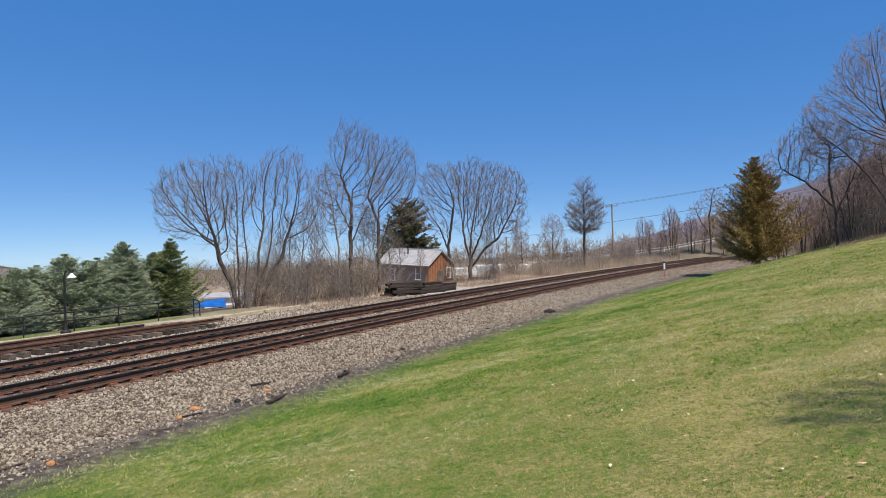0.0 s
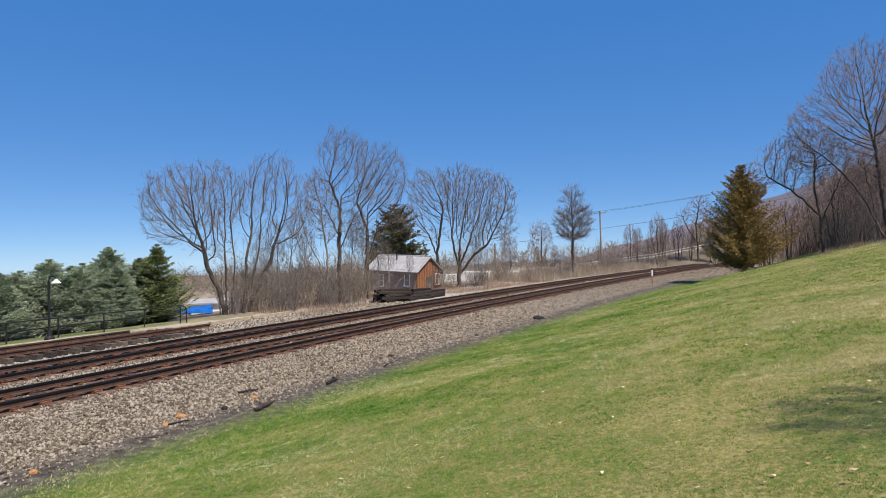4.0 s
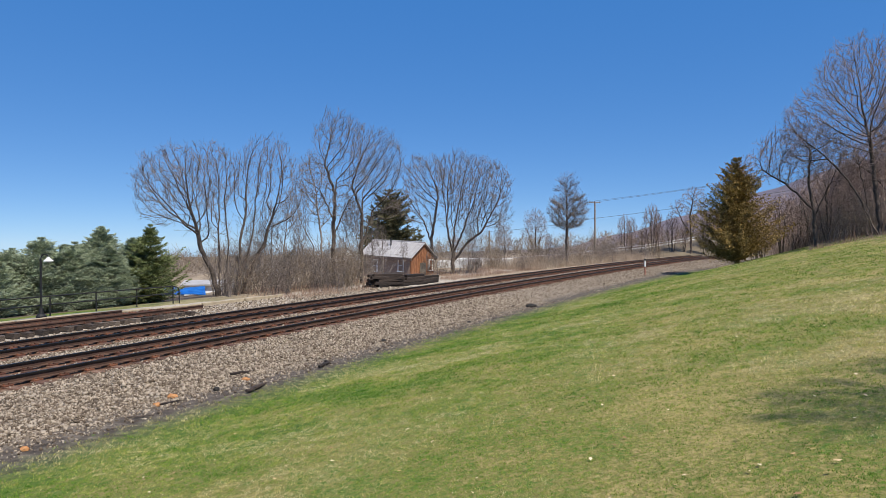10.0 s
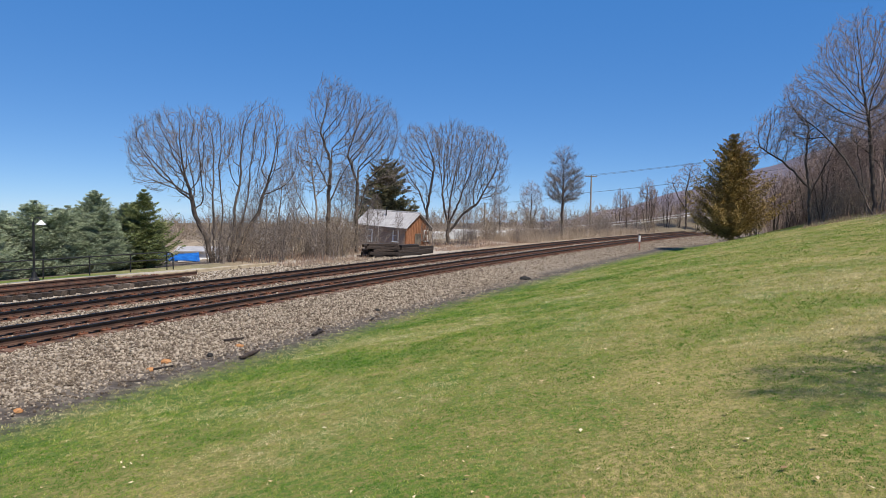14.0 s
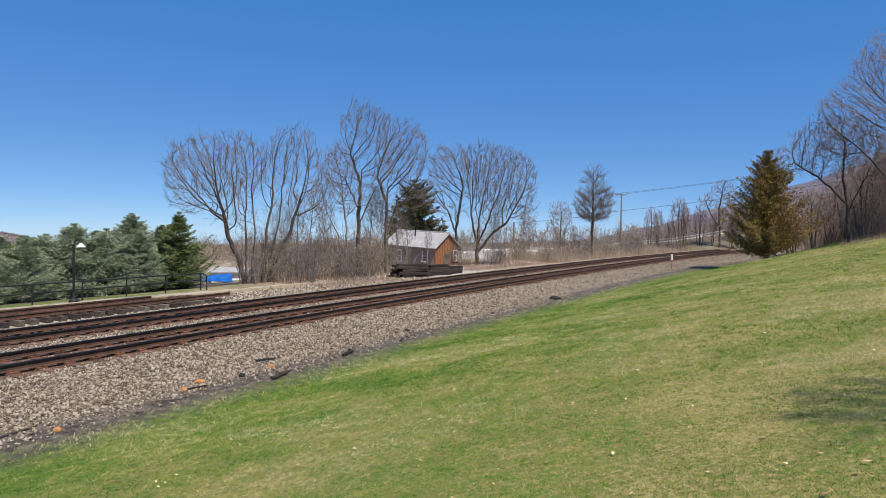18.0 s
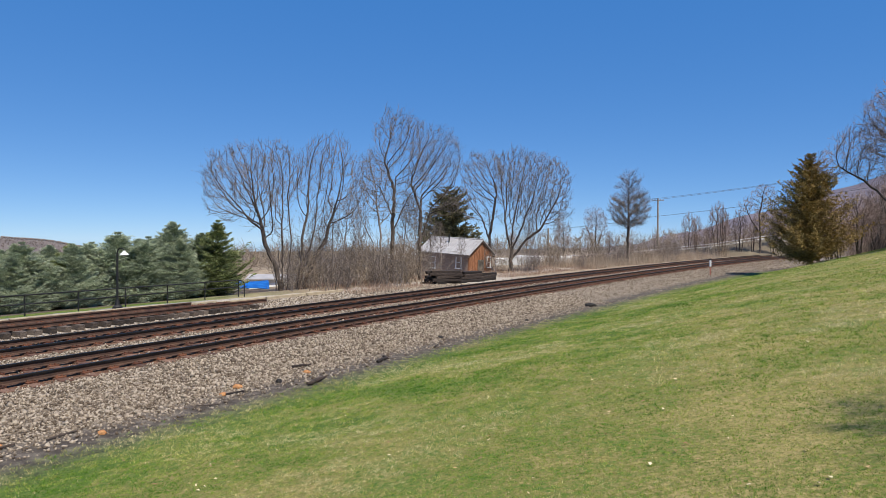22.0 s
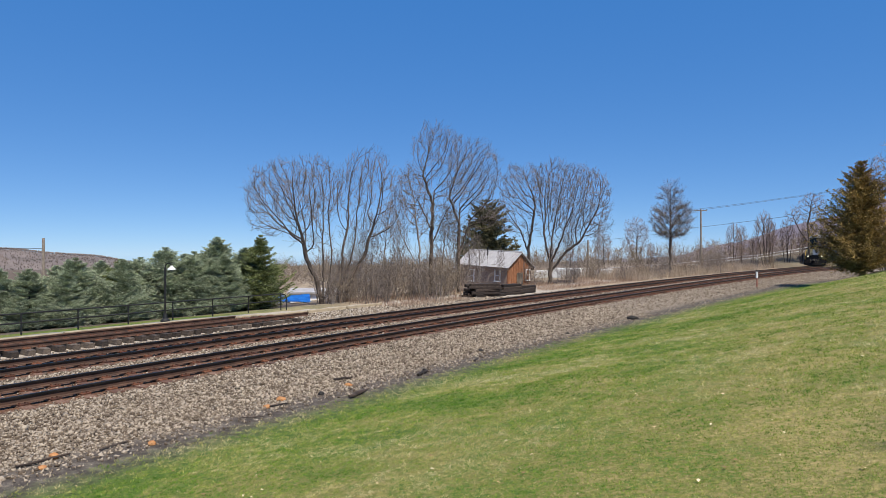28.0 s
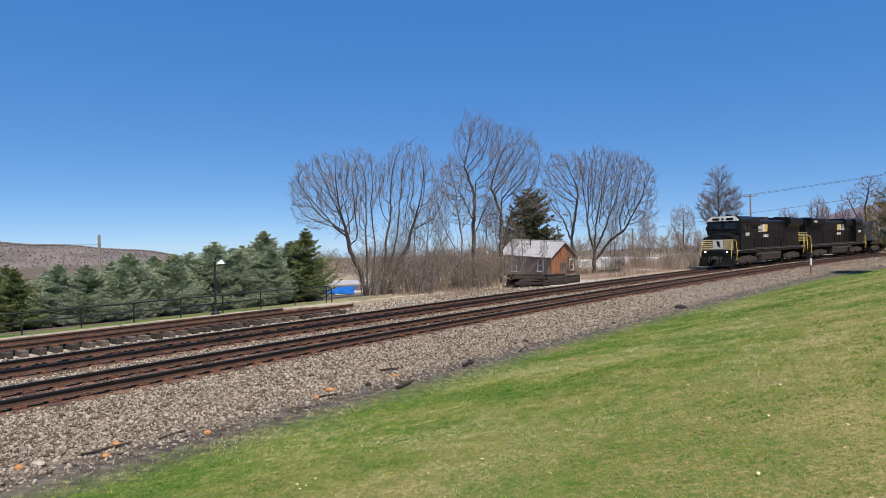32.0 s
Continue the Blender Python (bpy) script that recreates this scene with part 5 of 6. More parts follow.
# ---- things beyond the tracks ----
ROOF = tone("pale_metal_roof", ("8e8a88", "a5a19f", "bab6b4"), 1.5, 0.5, 0.05, 30)
BOARDS = tone("orange_weathered_boards", ("68432c", "8a5b3e", "a47657"), 2.5, 0.9, 0.3, 30, stretch=(1, 6, 1))
SIDING = tone("dull_brown_siding", ("7d685c", "988170", "b09a88"), 2.5, 0.9, 0.3, 30, stretch=(1, 1, 6))
GLASS = tone("dark_window_glass", ("15181b", "20252a", "2c3339"), 2, 0.1, 0.0, 10)
DOOR = tone("grey_weathered_door", ("4c463f", "625b52", "7b7368"), 2, 0.9, 0.3, 30)
BLUE = tone("blue_tarpaulin", ("0c3f80", "14549e", "276cb6"), 2, 0.45, 0.2, 8)
GREY_ROOF = tone("grey_shingles", ("4d4a4a", "63605f", "7b7775"), 2, 0.9, 0.2, 20)
RED_POST = tone("faded_red_post", ("7d4438", "9b5c4c", "b17a69"), 3, 0.8, 0.2, 30)
INSULATOR = tone("grey_porcelain", ("6d6f70", "85888a", "9c9fa0"), 5, 0.3, 0.0, 30)
WIRE = tone("aged_cable", ("3c3c3e", "4d4d50", "606064"), 5, 0.6, 0.0, 30)


def window(parent, m, w, h):
    """A white sash window: frame, pane and glazing bar, set on a wall whose outside is +y of m."""
    f = part("window_frame", Geo().box((-w / 2, 0, 0), (0.1, 0.09, h + 0.1), bevel=0.01).box((w / 2, 0, 0), (0.1, 0.09, h + 0.1), bevel=0.01).box((0, 0, h / 2), (w, 0.09, 0.1), bevel=0.01).box((0, 0.01, -h / 2), (w + 0.2, 0.12, 0.08), bevel=0.01).box((0, 0, 0), (w, 0.06, 0.05)), WHITE_PAINT, parent, "white painted window frame", m)
    part("window_pane", Geo().box((0, -0.03, 0), (w, 0.02, h)), GLASS, f)


def shed():
    """Small gabled shed, leaning a little with age. Local x runs along the ridge, the gable that shows is at x = 0."""
    L, Wd, eave, ridge, low = 6.0, 3.1, 2.0, 3.15, -0.7
    turn = math.degrees(math.atan2(-0.67, 0.74))
    root = thing("shed", pose(0.4, 56.0, -0.12, 0, 2.6, turn), "old wooden shed with pale metal roof and orange gable", "shed")
    gable = [(0, low), (Wd, low), (Wd, eave), (Wd / 2, ridge), (0, eave)]
    for x0, x1, name, ma in ((-0.12, 0.0, "gable_wall", BOARDS), (-L, -L + 0.12, "rear_gable", SIDING)):
        g = Geo()
        n = len(gable)
        vs = [(x0, y, z) for y, z in gable] + [(x1, y, z) for y, z in gable]
        g.add(vs, [tuple(range(n - 1, -1, -1)), tuple(range(n, 2 * n))] + [(i, (i + 1) % n, n + (i + 1) % n, n + i) for i in range(n)])
        part(name, g, ma, root)
    for y in (0.06, Wd - 0.06):
        part("side_wall", Geo().box((-L / 2, y, (eave + low) / 2), (L - 0.26, 0.12, eave - low)), SIDING, root)
    for k in range(14):
        y = 0.15 + k * 0.215
        top = eave + (ridge - eave) * (1 - abs(y - Wd / 2) / (Wd / 2)) - 0.08
        part("board", Geo().box((0.018, y, (top + low) / 2), (0.03, 0.19, top - low), bevel=0.006), BOARDS, root)
    ang = math.atan2(ridge - eave, Wd / 2)
    run = math.hypot(ridge - eave, Wd / 2) + 0.32
    for sgn in (-1, 1):
        mid = Vector((-L / 2, Wd / 2 + sgn * math.cos(ang) * run / 2, ridge + 0.05 - math.sin(ang) * run / 2))
        r = part("roof", Geo().box((0, 0, 0), (L + 0.5, run, 0.06)), ROOF, root, m=Matrix.Translation(mid) @ Matrix.Rotation(-sgn * ang, 4, "X"))
        for k in range(12):
            part("roof_seam", Geo().box((0, 0, 0.045), (0.04, run, 0.035), bevel=0.005), ROOF, r, m=Matrix.Translation((-L / 2 + 0.1 + k * 0.53, 0, 0)))
        part("fascia", Geo().box((-L / 2, Wd / 2 + sgn * math.cos(ang) * run * 0.97, eave - 0.28), (L + 0.4, 0.04, 0.16)), SIDING, root)
    part("roof_ridge", Geo().tube([(-L - 0.25, Wd / 2, ridge + 0.08), (0.25, Wd / 2, ridge + 0.08)], 0.07), ROOF, root)
    window(root, Matrix.Translation((-1.2, 0.0, 1.15)) @ Matrix.Rotation(math.pi, 4, "Z"), 0.62, 1.05)
    window(root, Matrix.Translation((-4.4, 0.0, 0.95)) @ Matrix.Rotation(math.pi, 4, "Z"), 0.62, 1.05)
    window(root, Matrix.Translation((0.05, 2.6, 1.2)) @ Matrix.Rotation(-math.pi / 2, 4, "Z"), 0.5, 0.95)
    d = part("door", Geo().box((0.05, 1.55, 0.45), (0.06, 0.8, 1.95), bevel=0.01), DOOR, root, "grey weathered plank door")
    part("handle", Geo().box((0.1, 1.85, 0.4), (0.05, 0.05, 0.16), bevel=0.01), IRON_BLACK, d)
    part("vent_pipe", Geo().tube([(-3.4, 1.0, 2.6), (-3.4, 1.0, 3.5)], 0.06), IRON_BLACK, root)


shed()


def tie_pile():
    """Old ties stacked beside the line."""
    rn = random.Random(5)
    meshes = [tie_mesh("railway_tie", TIE_DARK, 2.6, 50 + k) for k in range(4)]

    def lay(s, d, z, turn, n):
        m = tpose(s, d, z, 90 + turn) @ pose(0, 0, 0, rn.uniform(-7, 7), rn.uniform(-2.5, 2.5), 0) @ Matrix.Diagonal((rn.uniform(0.72, 1.06), rn.uniform(0.9, 1.15), rn.uniform(0.9, 1.1), 1))
        tagged(part("railway_tie", meshes[n % 4], TIE_DARK, None, m=m), "dark creosoted wooden railway tie in a stack", "railway tie", "stack of old ties")

    k = 0
    for s0, d0, n, wide, lean in ((33.6, -8.6, 5, 6, -22), (36.2, -8.4, 4, 5, -14), (38.0, -8.3, 3, 4, -8)):
        for lev in range(n):
            for row in range(max(2, wide - lev)):
                lay(s0 + rn.uniform(-0.35, 0.35), d0 - row * 0.27 - lev * 0.09 + rn.uniform(-0.05, 0.05), -0.26 + 0.185 * (lev + 1), lean + rn.uniform(-9, 9), k)
                k += 1


tie_pile()


def marker_post():
    root = thing("marker_post", tpose(53.5, 3.95, -0.52), "slim marker post, white above and faded red below", "post")
    part("post", Geo().tube([(0, 0, -0.2), (0, 0, 1.1)], 0.05, 8), RED_POST, root)
    part("sleeve", Geo().tube([(0, 0, 1.02), (0, 0, 1.55)], 0.085, 10), WHITE_PAINT, root, "white reflective sleeve")
    part("cap", Geo().tube([(0, 0, 1.55), (0, 0, 1.66), (0, 0, 1.7)], [0.09, 0.09, 0.04], 10), IRON_BLACK, root, "black cap")


marker_post()


def utility_pole(x, y, top, label, arm_turn=0.0, arm=True):
    z = ground_at(x, y)
    h = top - z
    root = thing("utility_pole", pose(x, y, z, 0, 0, arm_turn), label, "utility pole", "utility poles")
    part("pole", Geo().tube([(0, 0, -0.4), (0, 0, h * 0.5), (0, 0, h)], [0.17, 0.14, 0.11], 10), POLE_WOOD, root)
    if arm:
        c = part("crossarm", Geo().box((0, 0.12, h - 0.25), (1.9, 0.11, 0.13), bevel=0.01), POLE_WOOD, root)
        for k in (-0.85, -0.4, 0.4, 0.85):
            part("insulator", Geo().tube([(k, 0.12, h - 0.2), (k, 0.12, h - 0.08), (k, 0.12, h - 0.02)], [0.05, 0.06, 0.03], 8), INSULATOR, c)
    return root


def cable(a, b, sag, r=0.02):
    a, b = Vector(a), Vector(b)
    pts = [a.lerp(b, k / 16) - Vector((0, 0, sag * 4 * (k / 16) * (1 - k / 16))) for k in range(17)]
    root = tagged(part("overhead_cable", Geo().tube(pts, r, 5), WIRE), "thin grey overhead cable between poles", "cable", "overhead cables")
    return root


utility_pole(30.8, 103.5, 9.8, "grey wooden utility pole with a crossarm", 0)
utility_pole(64.0, 90.5, 14.4, "grey wooden utility pole among hillside trees", 20)
cable((31.6, 103.6, 9.75), (64.4, 90.6, 14.3), 0.25)
cable((30.9, 103.5, 7.0), (64.0, 90.5, 11.9), 0.35, 0.025)
cable((30.0, 103.6, 9.75), (63.5, 90.4, 14.3), 0.3)
cable((30.7, 103.5, 7.0), (8.0, 118.0, 5.0), 0.6)
utility_pole(-39.7, 52.5, 4.5, "grey wooden utility pole rising behind spruces", 30, False)
utility_pole(-75.0, 48.0, 5.0, "grey wooden utility pole down in the valley", 30, False)
cable((-39.7, 52.5, 3.6), (-75.0, 48.0, 4.4), 0.1, 0.025)
cable((-39.7, 52.5, 0.2), (-75.0, 48.0, 0.6), 0.5, 0.03)
LINEPOLE = (12.5, 96.0)
utility_pole(*LINEPOLE, 4.9, "thin pale wooden pole in dry reeds", 0, False)


def lamp_post(x, y, h):
    z = ground_at(x, y)
    root = thing("lamp_post", pose(x, y, z), "black lamp post with a white bell-shaped shade", "lamp post", "path lamp posts")
    part("base", Geo().tube([(0, 0, -0.05), (0, 0, 0.12), (0, 0, 0.2), (0, 0, 0.42)], [0.2, 0.2, 0.11, 0.07], 12), IRON_BLACK, root)
    part("post", Geo().tube([(0, 0, 0.3), (0, 0, h - 0.1)], 0.045, 10), IRON_BLACK, root)
    pts = [(0, 0, h - 0.12)] + [(0.16 - 0.16 * math.cos(a), 0, h - 0.12 + 0.22 * math.sin(a)) for a in (0.5, 1.0, 1.5, 2.0, 2.5)] + [(0.3, 0, h - 0.02)]
    part("bracket", Geo().tube(pts, 0.022, 7), IRON_BLACK, root)
    s = part("shade", Geo().tube([(0.3, 0, h - 0.01), (0.3, 0, h - 0.05), (0.3, 0, h - 0.09), (0.3, 0, h - 0.17), (0.3, 0, h - 0.19)], [0.04, 0.06, 0.09, 0.18, 0.185], 16), WHITE_PAINT, root, "white enamelled bell shade")
    part("lamp_glass", Geo().tube([(0.3, 0, h - 0.18), (0.3, 0, h - 0.24)], [0.09, 0.06], 12), INSULATOR, s)


lamp_post(-14.75, 26.97, 2.52)
lamp_post(-17.0, 45.0, 1.85)


def iron_fence():
    """Black rail fence along the path."""
    root = thing("fence", pose(0, 0, 0), "low black iron rail fence beside a path", "fence", kind="structure")
    ss = [-6 + 2.05 * k for k in range(13)]
    d = -12.05
    for s in ss:
        part("post", Geo().tube([(0, 0, -0.15), (0, 0, 0.88)], 0.03, 8), IRON_BLACK, root, m=Matrix.Translation(tp(s, d, -0.12)))
    for z in (0.74, 0.38):
        pts = [tp(s, d, z) for s in ss]
        if z > 0.5:
            e = ss[-1]
            pts += [tp(e + 0.25, d, z - 0.06), tp(e + 0.36, d, z - 0.2), tp(e + 0.38, d, -0.35)]
        part("rail", Geo().tube(pts, 0.03, 8), IRON_BLACK, root)


iron_fence()


def house(x, y, w, length, eave, ridge, turn, wall, roof, label, z=None, name="house", windows=2):
    zz = ground_at(x, y) if z is None else z
    root = thing(name, pose(x, y, zz, 0, 0, turn), label, "building", "buildings across the valley")
    out = [(-w / 2, -0.5), (w / 2, -0.5), (w / 2, eave), (0, ridge), (-w / 2, eave)]
    part("wall", Geo().prism(out, -length / 2, length / 2), wall, root)
    ang = math.atan2(ridge - eave, w / 2)
    run = math.hypot(ridge - eave, w / 2) + 0.3
    for sgn in (-1, 1):
        part("roof", Geo().box((0, 0, 0), (run, length + 0.5, 0.12)), roof, root, m=Matrix.Translation((sgn * math.cos(ang) * run / 2, 0, ridge + 0.08 - math.sin(ang) * run / 2)) @ Matrix.Rotation(sgn * ang, 4, "Y"))
    for k in range(windows):
        yy = -length / 2 + length * (k + 0.5) / max(windows, 1)
        part("window", Geo().box((w / 2 + 0.02, yy, eave * 0.6), (0.06, 0.9, 1.1), bevel=0.01), GLASS, root)
        part("window", Geo().box((-w / 2 - 0.02, yy, eave * 0.6), (0.06, 0.9, 1.1), bevel=0.01), GLASS, root)
    part("window", Geo().box((0, -length / 2 - 0.02, eave * 0.6), (0.9, 0.06, 1.1), bevel=0.01), GLASS, root)
    return root


house(-16.7, 58.5, 3.2, 5.2, 2.2, 2.45, 98, WHITE_PAINT, ROOF, "white low building with a nearly flat roof", -2.7, "outbuilding")
house(-15.3, 72.0, 4, 7, 2.6, 4.0, 20, WHITE_PAINT, GREY_ROOF, "white house seen through bare brush", -3.2)
house(-14.4, 77.0, 6, 8, 2.8, 4.6, 60, WHITE_PAINT, GREY_ROOF, "pale gabled house seen through bare brush", -4.6)
house(-12.0, 122.0, 7, 9, 4.2, 6.2, 15, WHITE_PAINT, GREY_ROOF, "distant white house behind trees", -4.0)
house(-33.8, 35.4, 3, 4, 1.7, 2.3, 30, WHITE_PAINT, GREY_ROOF, "small white building beyond the fence", None, "outbuilding", 1)
for k, (x, y) in enumerate(((-499, 630), (-492, 634), (-485, 636), (-478, 640), (-521, 626), (-560, 600))):
    house(x, y, 7, 9, 4, 6, 40 * k, WHITE_PAINT, GREY_ROOF, "tiny white house on a distant hill", -9 + (k == 4) * 2, windows=1)


def tarp_canopy():
    """A blue tarpaulin over poles."""
    root = thing("tarp_canopy", pose(-18.7, 50.2, -2.3, 0, 0, 20), "bright blue tarpaulin canopy on thin poles", "canopy")
    g = Geo()
    nx, ny = 9, 7
    vs = [((i / 8 - 0.5) * 6.4, (j / 6 - 0.5) * 3.0, 1.55 + 0.5 * (1 - abs(j / 3 - 1)) + 0.06 * math.sin(i * 1.3 + j)) for j in range(ny) for i in range(nx)]
    fs = [(j * nx + i, j * nx + i + 1, (j + 1) * nx + i + 1, (j + 1) * nx + i) for j in range(ny - 1) for i in range(nx - 1)]
    n = len(vs)
    g.add(vs + [(x, y, z - 0.03) for x, y, z in vs], fs + [tuple(n + k for k in f[::-1]) for f in fs])
    part("tarpaulin", g, BLUE, root)
    for sx in (-3.0, 0.0, 3.0):
        for sy in (-1.4, 1.4):
            part("pole", Geo().tube([(sx, sy, -0.6), (sx, sy, 1.6)], 0.03, 6), INSULATOR, root)


tarp_canopy()


def trailer(x, y, z, length, turn, label, hgt=2.3):
    root = thing("box_trailer", pose(x, y, z, 0, 0, turn), label, "trailer", "parked trailers")
    part("body", Geo().box((0, 0, 0.7 + hgt / 2), (2.4, length, hgt), bevel=0.08), WHITE_PAINT, root)
    part("chassis", Geo().box((0, 0, 0.6), (1.8, length * 0.96, 0.2), bevel=0.03), IRON_BLACK, root)
    for sx in (-1.0, 1.0):
        for sy in (-length * 0.28, -length * 0.28 + 0.9):
            w = part("wheel", Geo().tube([(sx - 0.12, sy, 0.4), (sx + 0.12, sy, 0.4)], 0.4, 16), IRON_BLACK, root)
            part("hub", Geo().tube([(sx - 0.135, sy, 0.4), (sx + 0.135, sy, 0.4)], 0.16, 10), INSULATOR, w)
    for k in range(int(length / 0.9)):
        part("rib", Geo().box((1.215, -length / 2 + 0.5 + k * 0.9, 0.7 + hgt / 2), (0.04, 0.06, hgt - 0.2)), WHITE_PAINT, root)
    return root


trailer(7.3, 74.5, -0.75, 3.4, 65, "small white box trailer parked in dry grass", 1.35)
trailer(9.6, 78.0, -0.55, 6.5, 72, "long low white trailer parked in dry grass", 1.0)
trailer(5.0, 75.5, -0.9, 2.4, 80, "small white trailer behind a bare tree", 1.2)
trailer(74.0, 148.5, 0.35, 4.0, 70, "white trailer on a road beyond the tracks", 1.1)
trailer(82.5, 148.5, 0.6, 9.0, 88, "long white trailer on a road beyond the tracks", 0.9)


def white_fence():
    """White two-rail fence along a rising road."""
    root = thing("white_fence", pose(0, 0, 0), "white two-rail fence along a road", "fence", kind="structure")
    pts = [(13, 112.5, 0.1), (20, 111.3, 0.6), (27.5, 110.6, 1.05), (37.4, 110.1, 2.15), (42.3, 109.8, 2.65), (47.2, 109.5, 3.45), (52, 109.4, 4.2), (58, 110.6, 4.6)]
    L = [0]
    for a, b in zip(pts, pts[1:]):
        L.append(L[-1] + (Vector(b) - Vector(a)).length)
    at = lambda t: tuple(float(np.interp(t, L, [p[i] for p in pts])) for i in range(3))
    t = 0.0
    while t < L[-1]:
        x, y, z = at(t)
        low = z - 1.0
        part("post", Geo().box((x, y, (z + 0.12 + low) / 2), (0.16, 0.16, z + 0.12 - low), bevel=0.02), WHITE_PAINT, root)
        t += 2.4
    for off in (0.0, -0.42):
        rows = [at(k * 2.0) for k in range(int(L[-1] / 2))]
        part("rail", Geo().tube([(x, y - 0.1, z + off) for x, y, z in rows], 0.06, 6), WHITE_PAINT, root)


white_fence()


def embankment():
    """The dry grass bank that carries the road behind the white fence."""
    line = [(-8, 114, -1.6), (6, 113.4, -1.0), (13, 112.5, -0.75), (20, 111.3, -0.2), (27.5, 110.6, 0.3), (37.4, 110.1, 1.4), (42.3, 109.8, 1.9), (47.2, 109.5, 2.7), (52, 109.4, 3.55), (58, 111, 3.9), (66, 114, 3.6), (80, 120, 2.0)]
    prof = ((-16, None), (-9, 0.35), (-4, 0.75), (-0.6, 1.0), (7, 1.0), (16, 0.4), (30, None))
    vs, fs = [], []
    for x, y, z in line:
        g = -1.2
        for dy, k in prof:
            vs.append((x - 0.12 * dy, y + dy, g + (z - g) * (k or 0) - (0 if k else 1.0)))
    n = len(prof)
    fs = [(i * n + j, (i + 1) * n + j, (i + 1) * n + j + 1, i * n + j + 1) for i in range(len(line) - 1) for j in range(n - 1)]
    me = Geo().add(vs, fs).mesh("road_bank", tone("dry_bank_grass", ("50473a", "675c4b", "7d715d"), 0.25, 0.95, 0.4, 4.0, dist=0.1), True)
    tagged(new("road_bank", me), "dry grass bank below a rising road", "bank", kind="structure")


embankment()


# ---- small things on the ballast ----
def lump(name, s, d, size, ma, label, category, seed, turn=0.0, z=0.0):
    rn = random.Random(seed)
    bm = bmesh.new()
    bmesh.ops.create_icosphere(bm, subdivisions=2, radius=1.0)
    for v in bm.verts:
        k = 1 + 0.28 * noise.noise(v.co * 1.6 + Vector((seed, 0, 0)))
        v.co = Vector((v.co.x * size[0], v.co.y * size[1], v.co.z * size[2])) * k
    me = bpy.data.meshes.new(name)
    bm.to_mesh(me)
    bm.free()
    me.materials.append(ma)
    p = tp(s, d)
    zz = ground_at(p.x, p.y)
    ob = new(name, me)
    ob.matrix_basis = pose(p.x, p.y, zz + size[2] * 0.6 + z, 0, 0, turn)
    return tagged(ob, label, category, "debris on the ballast")


def stick(s, d, length, thick, turn, seed, ma=None, label="dark weathered piece of wood lying on gravel", z=0.02):
    rn = random.Random(seed)
    p = tp(s, d)
    zz = ground_at(p.x, p.y)
    pts, rs = [], []
    for k in range(6):
        f = k / 5
        pts.append(((f - 0.5) * length, rn.uniform(-0.02, 0.02), rn.uniform(0, 0.02)))
        rs.append(thick * (0.6 + 0.4 * math.sin(math.pi * (0.15 + 0.7 * f))))
    ob = part("wood_scrap", Geo().tube(pts, rs, 7), ma or TIE_DARK, None, m=pose(p.x, p.y, zz + thick * 0.7 + z, 0, 0, turn))
    return tagged(ob, label, "wood scrap", "debris on the ballast")


ORANGE = tone("orange_brick", ("8a5a36", "a97548", "c39566"), 8, 0.9, 0.4, 60)
PALE = tone("pale_limestone", ("877c6c", "a09584", "b8ad9c"), 8, 0.9, 0.4, 60)
COAL = tone("black_lump", ("161413", "221f1d", "322e2b"), 8, 0.8, 0.4, 60)
lump("coal_lump", 27.25, 4.1, (0.3, 0.16, 0.12), COAL, "black lump lying at the ballast's foot", "lump", 1)
lump("brick_piece", 5.77, 3.5, (0.12, 0.09, 0.07), ORANGE, "broken orange brick on gravel", "brick", 2)
lump("brick_piece", 5.2, 3.7, (0.1, 0.07, 0.05), ORANGE, "small orange brick fragment on gravel", "brick", 3)
lump("brick_piece", 7.9, 3.62, (0.11, 0.06, 0.05), ORANGE, "flat orange brick fragment on gravel", "brick", 4)
lump("coal_lump", 6.8, 3.77, (0.07, 0.06, 0.06), COAL, "small black lump on gravel", "lump", 5)
lump("brick_piece", 2.17, 4.15, (0.08, 0.06, 0.05), ORANGE, "small orange brick fragment at the ballast's foot", "brick", 6)
lump("brick_piece", 0.75, 3.52, (0.09, 0.07, 0.06), ORANGE, "broken orange brick beside a dark plank", "brick", 7)
lump("brick_piece", 0.4, 3.9, (0.08, 0.06, 0.04), ORANGE, "small orange brick fragment on gravel", "brick", 8)
lump("brick_piece", -0.75, 3.42, (0.08, 0.06, 0.05), ORANGE, "small orange brick fragment on gravel", "brick", 9)
lump("stone_lump", -0.5, 3.5, (0.13, 0.09, 0.06), PALE, "pale flat stone on gravel", "stone", 10)
lump("coal_lump", 14.5, 3.5, (0.1, 0.08, 0.06), COAL, "small black lump on gravel", "lump", 12)
lump("coal_lump", 20.5, 3.9, (0.08, 0.07, 0.05), COAL, "small black lump on gravel", "lump", 13)
stick(8.2, 3.15, 0.55, 0.035, 40, 1)
stick(7.2, 4.6, 0.75, 0.05, 75, 2)
stick(7.5, 4.45, 0.5, 0.03, 60, 3)
stick(10.2, 4.3, 0.6, 0.05, 70, 4)
stick(10.6, 4.1, 0.35, 0.035, 110, 5)
stick(0.55, 3.6, 0.85, 0.022, 60, 6)
stick(1.7, 3.7, 0.6, 0.02, 72, 7, BARK)
stick(5.4, 3.85, 0.45, 0.025, 50, 8)
stick(4.4, 4.2, 0.5, 0.015, 20, 9, BARK)
stick(13.0, 4.3, 0.4, 0.03, 80, 10)

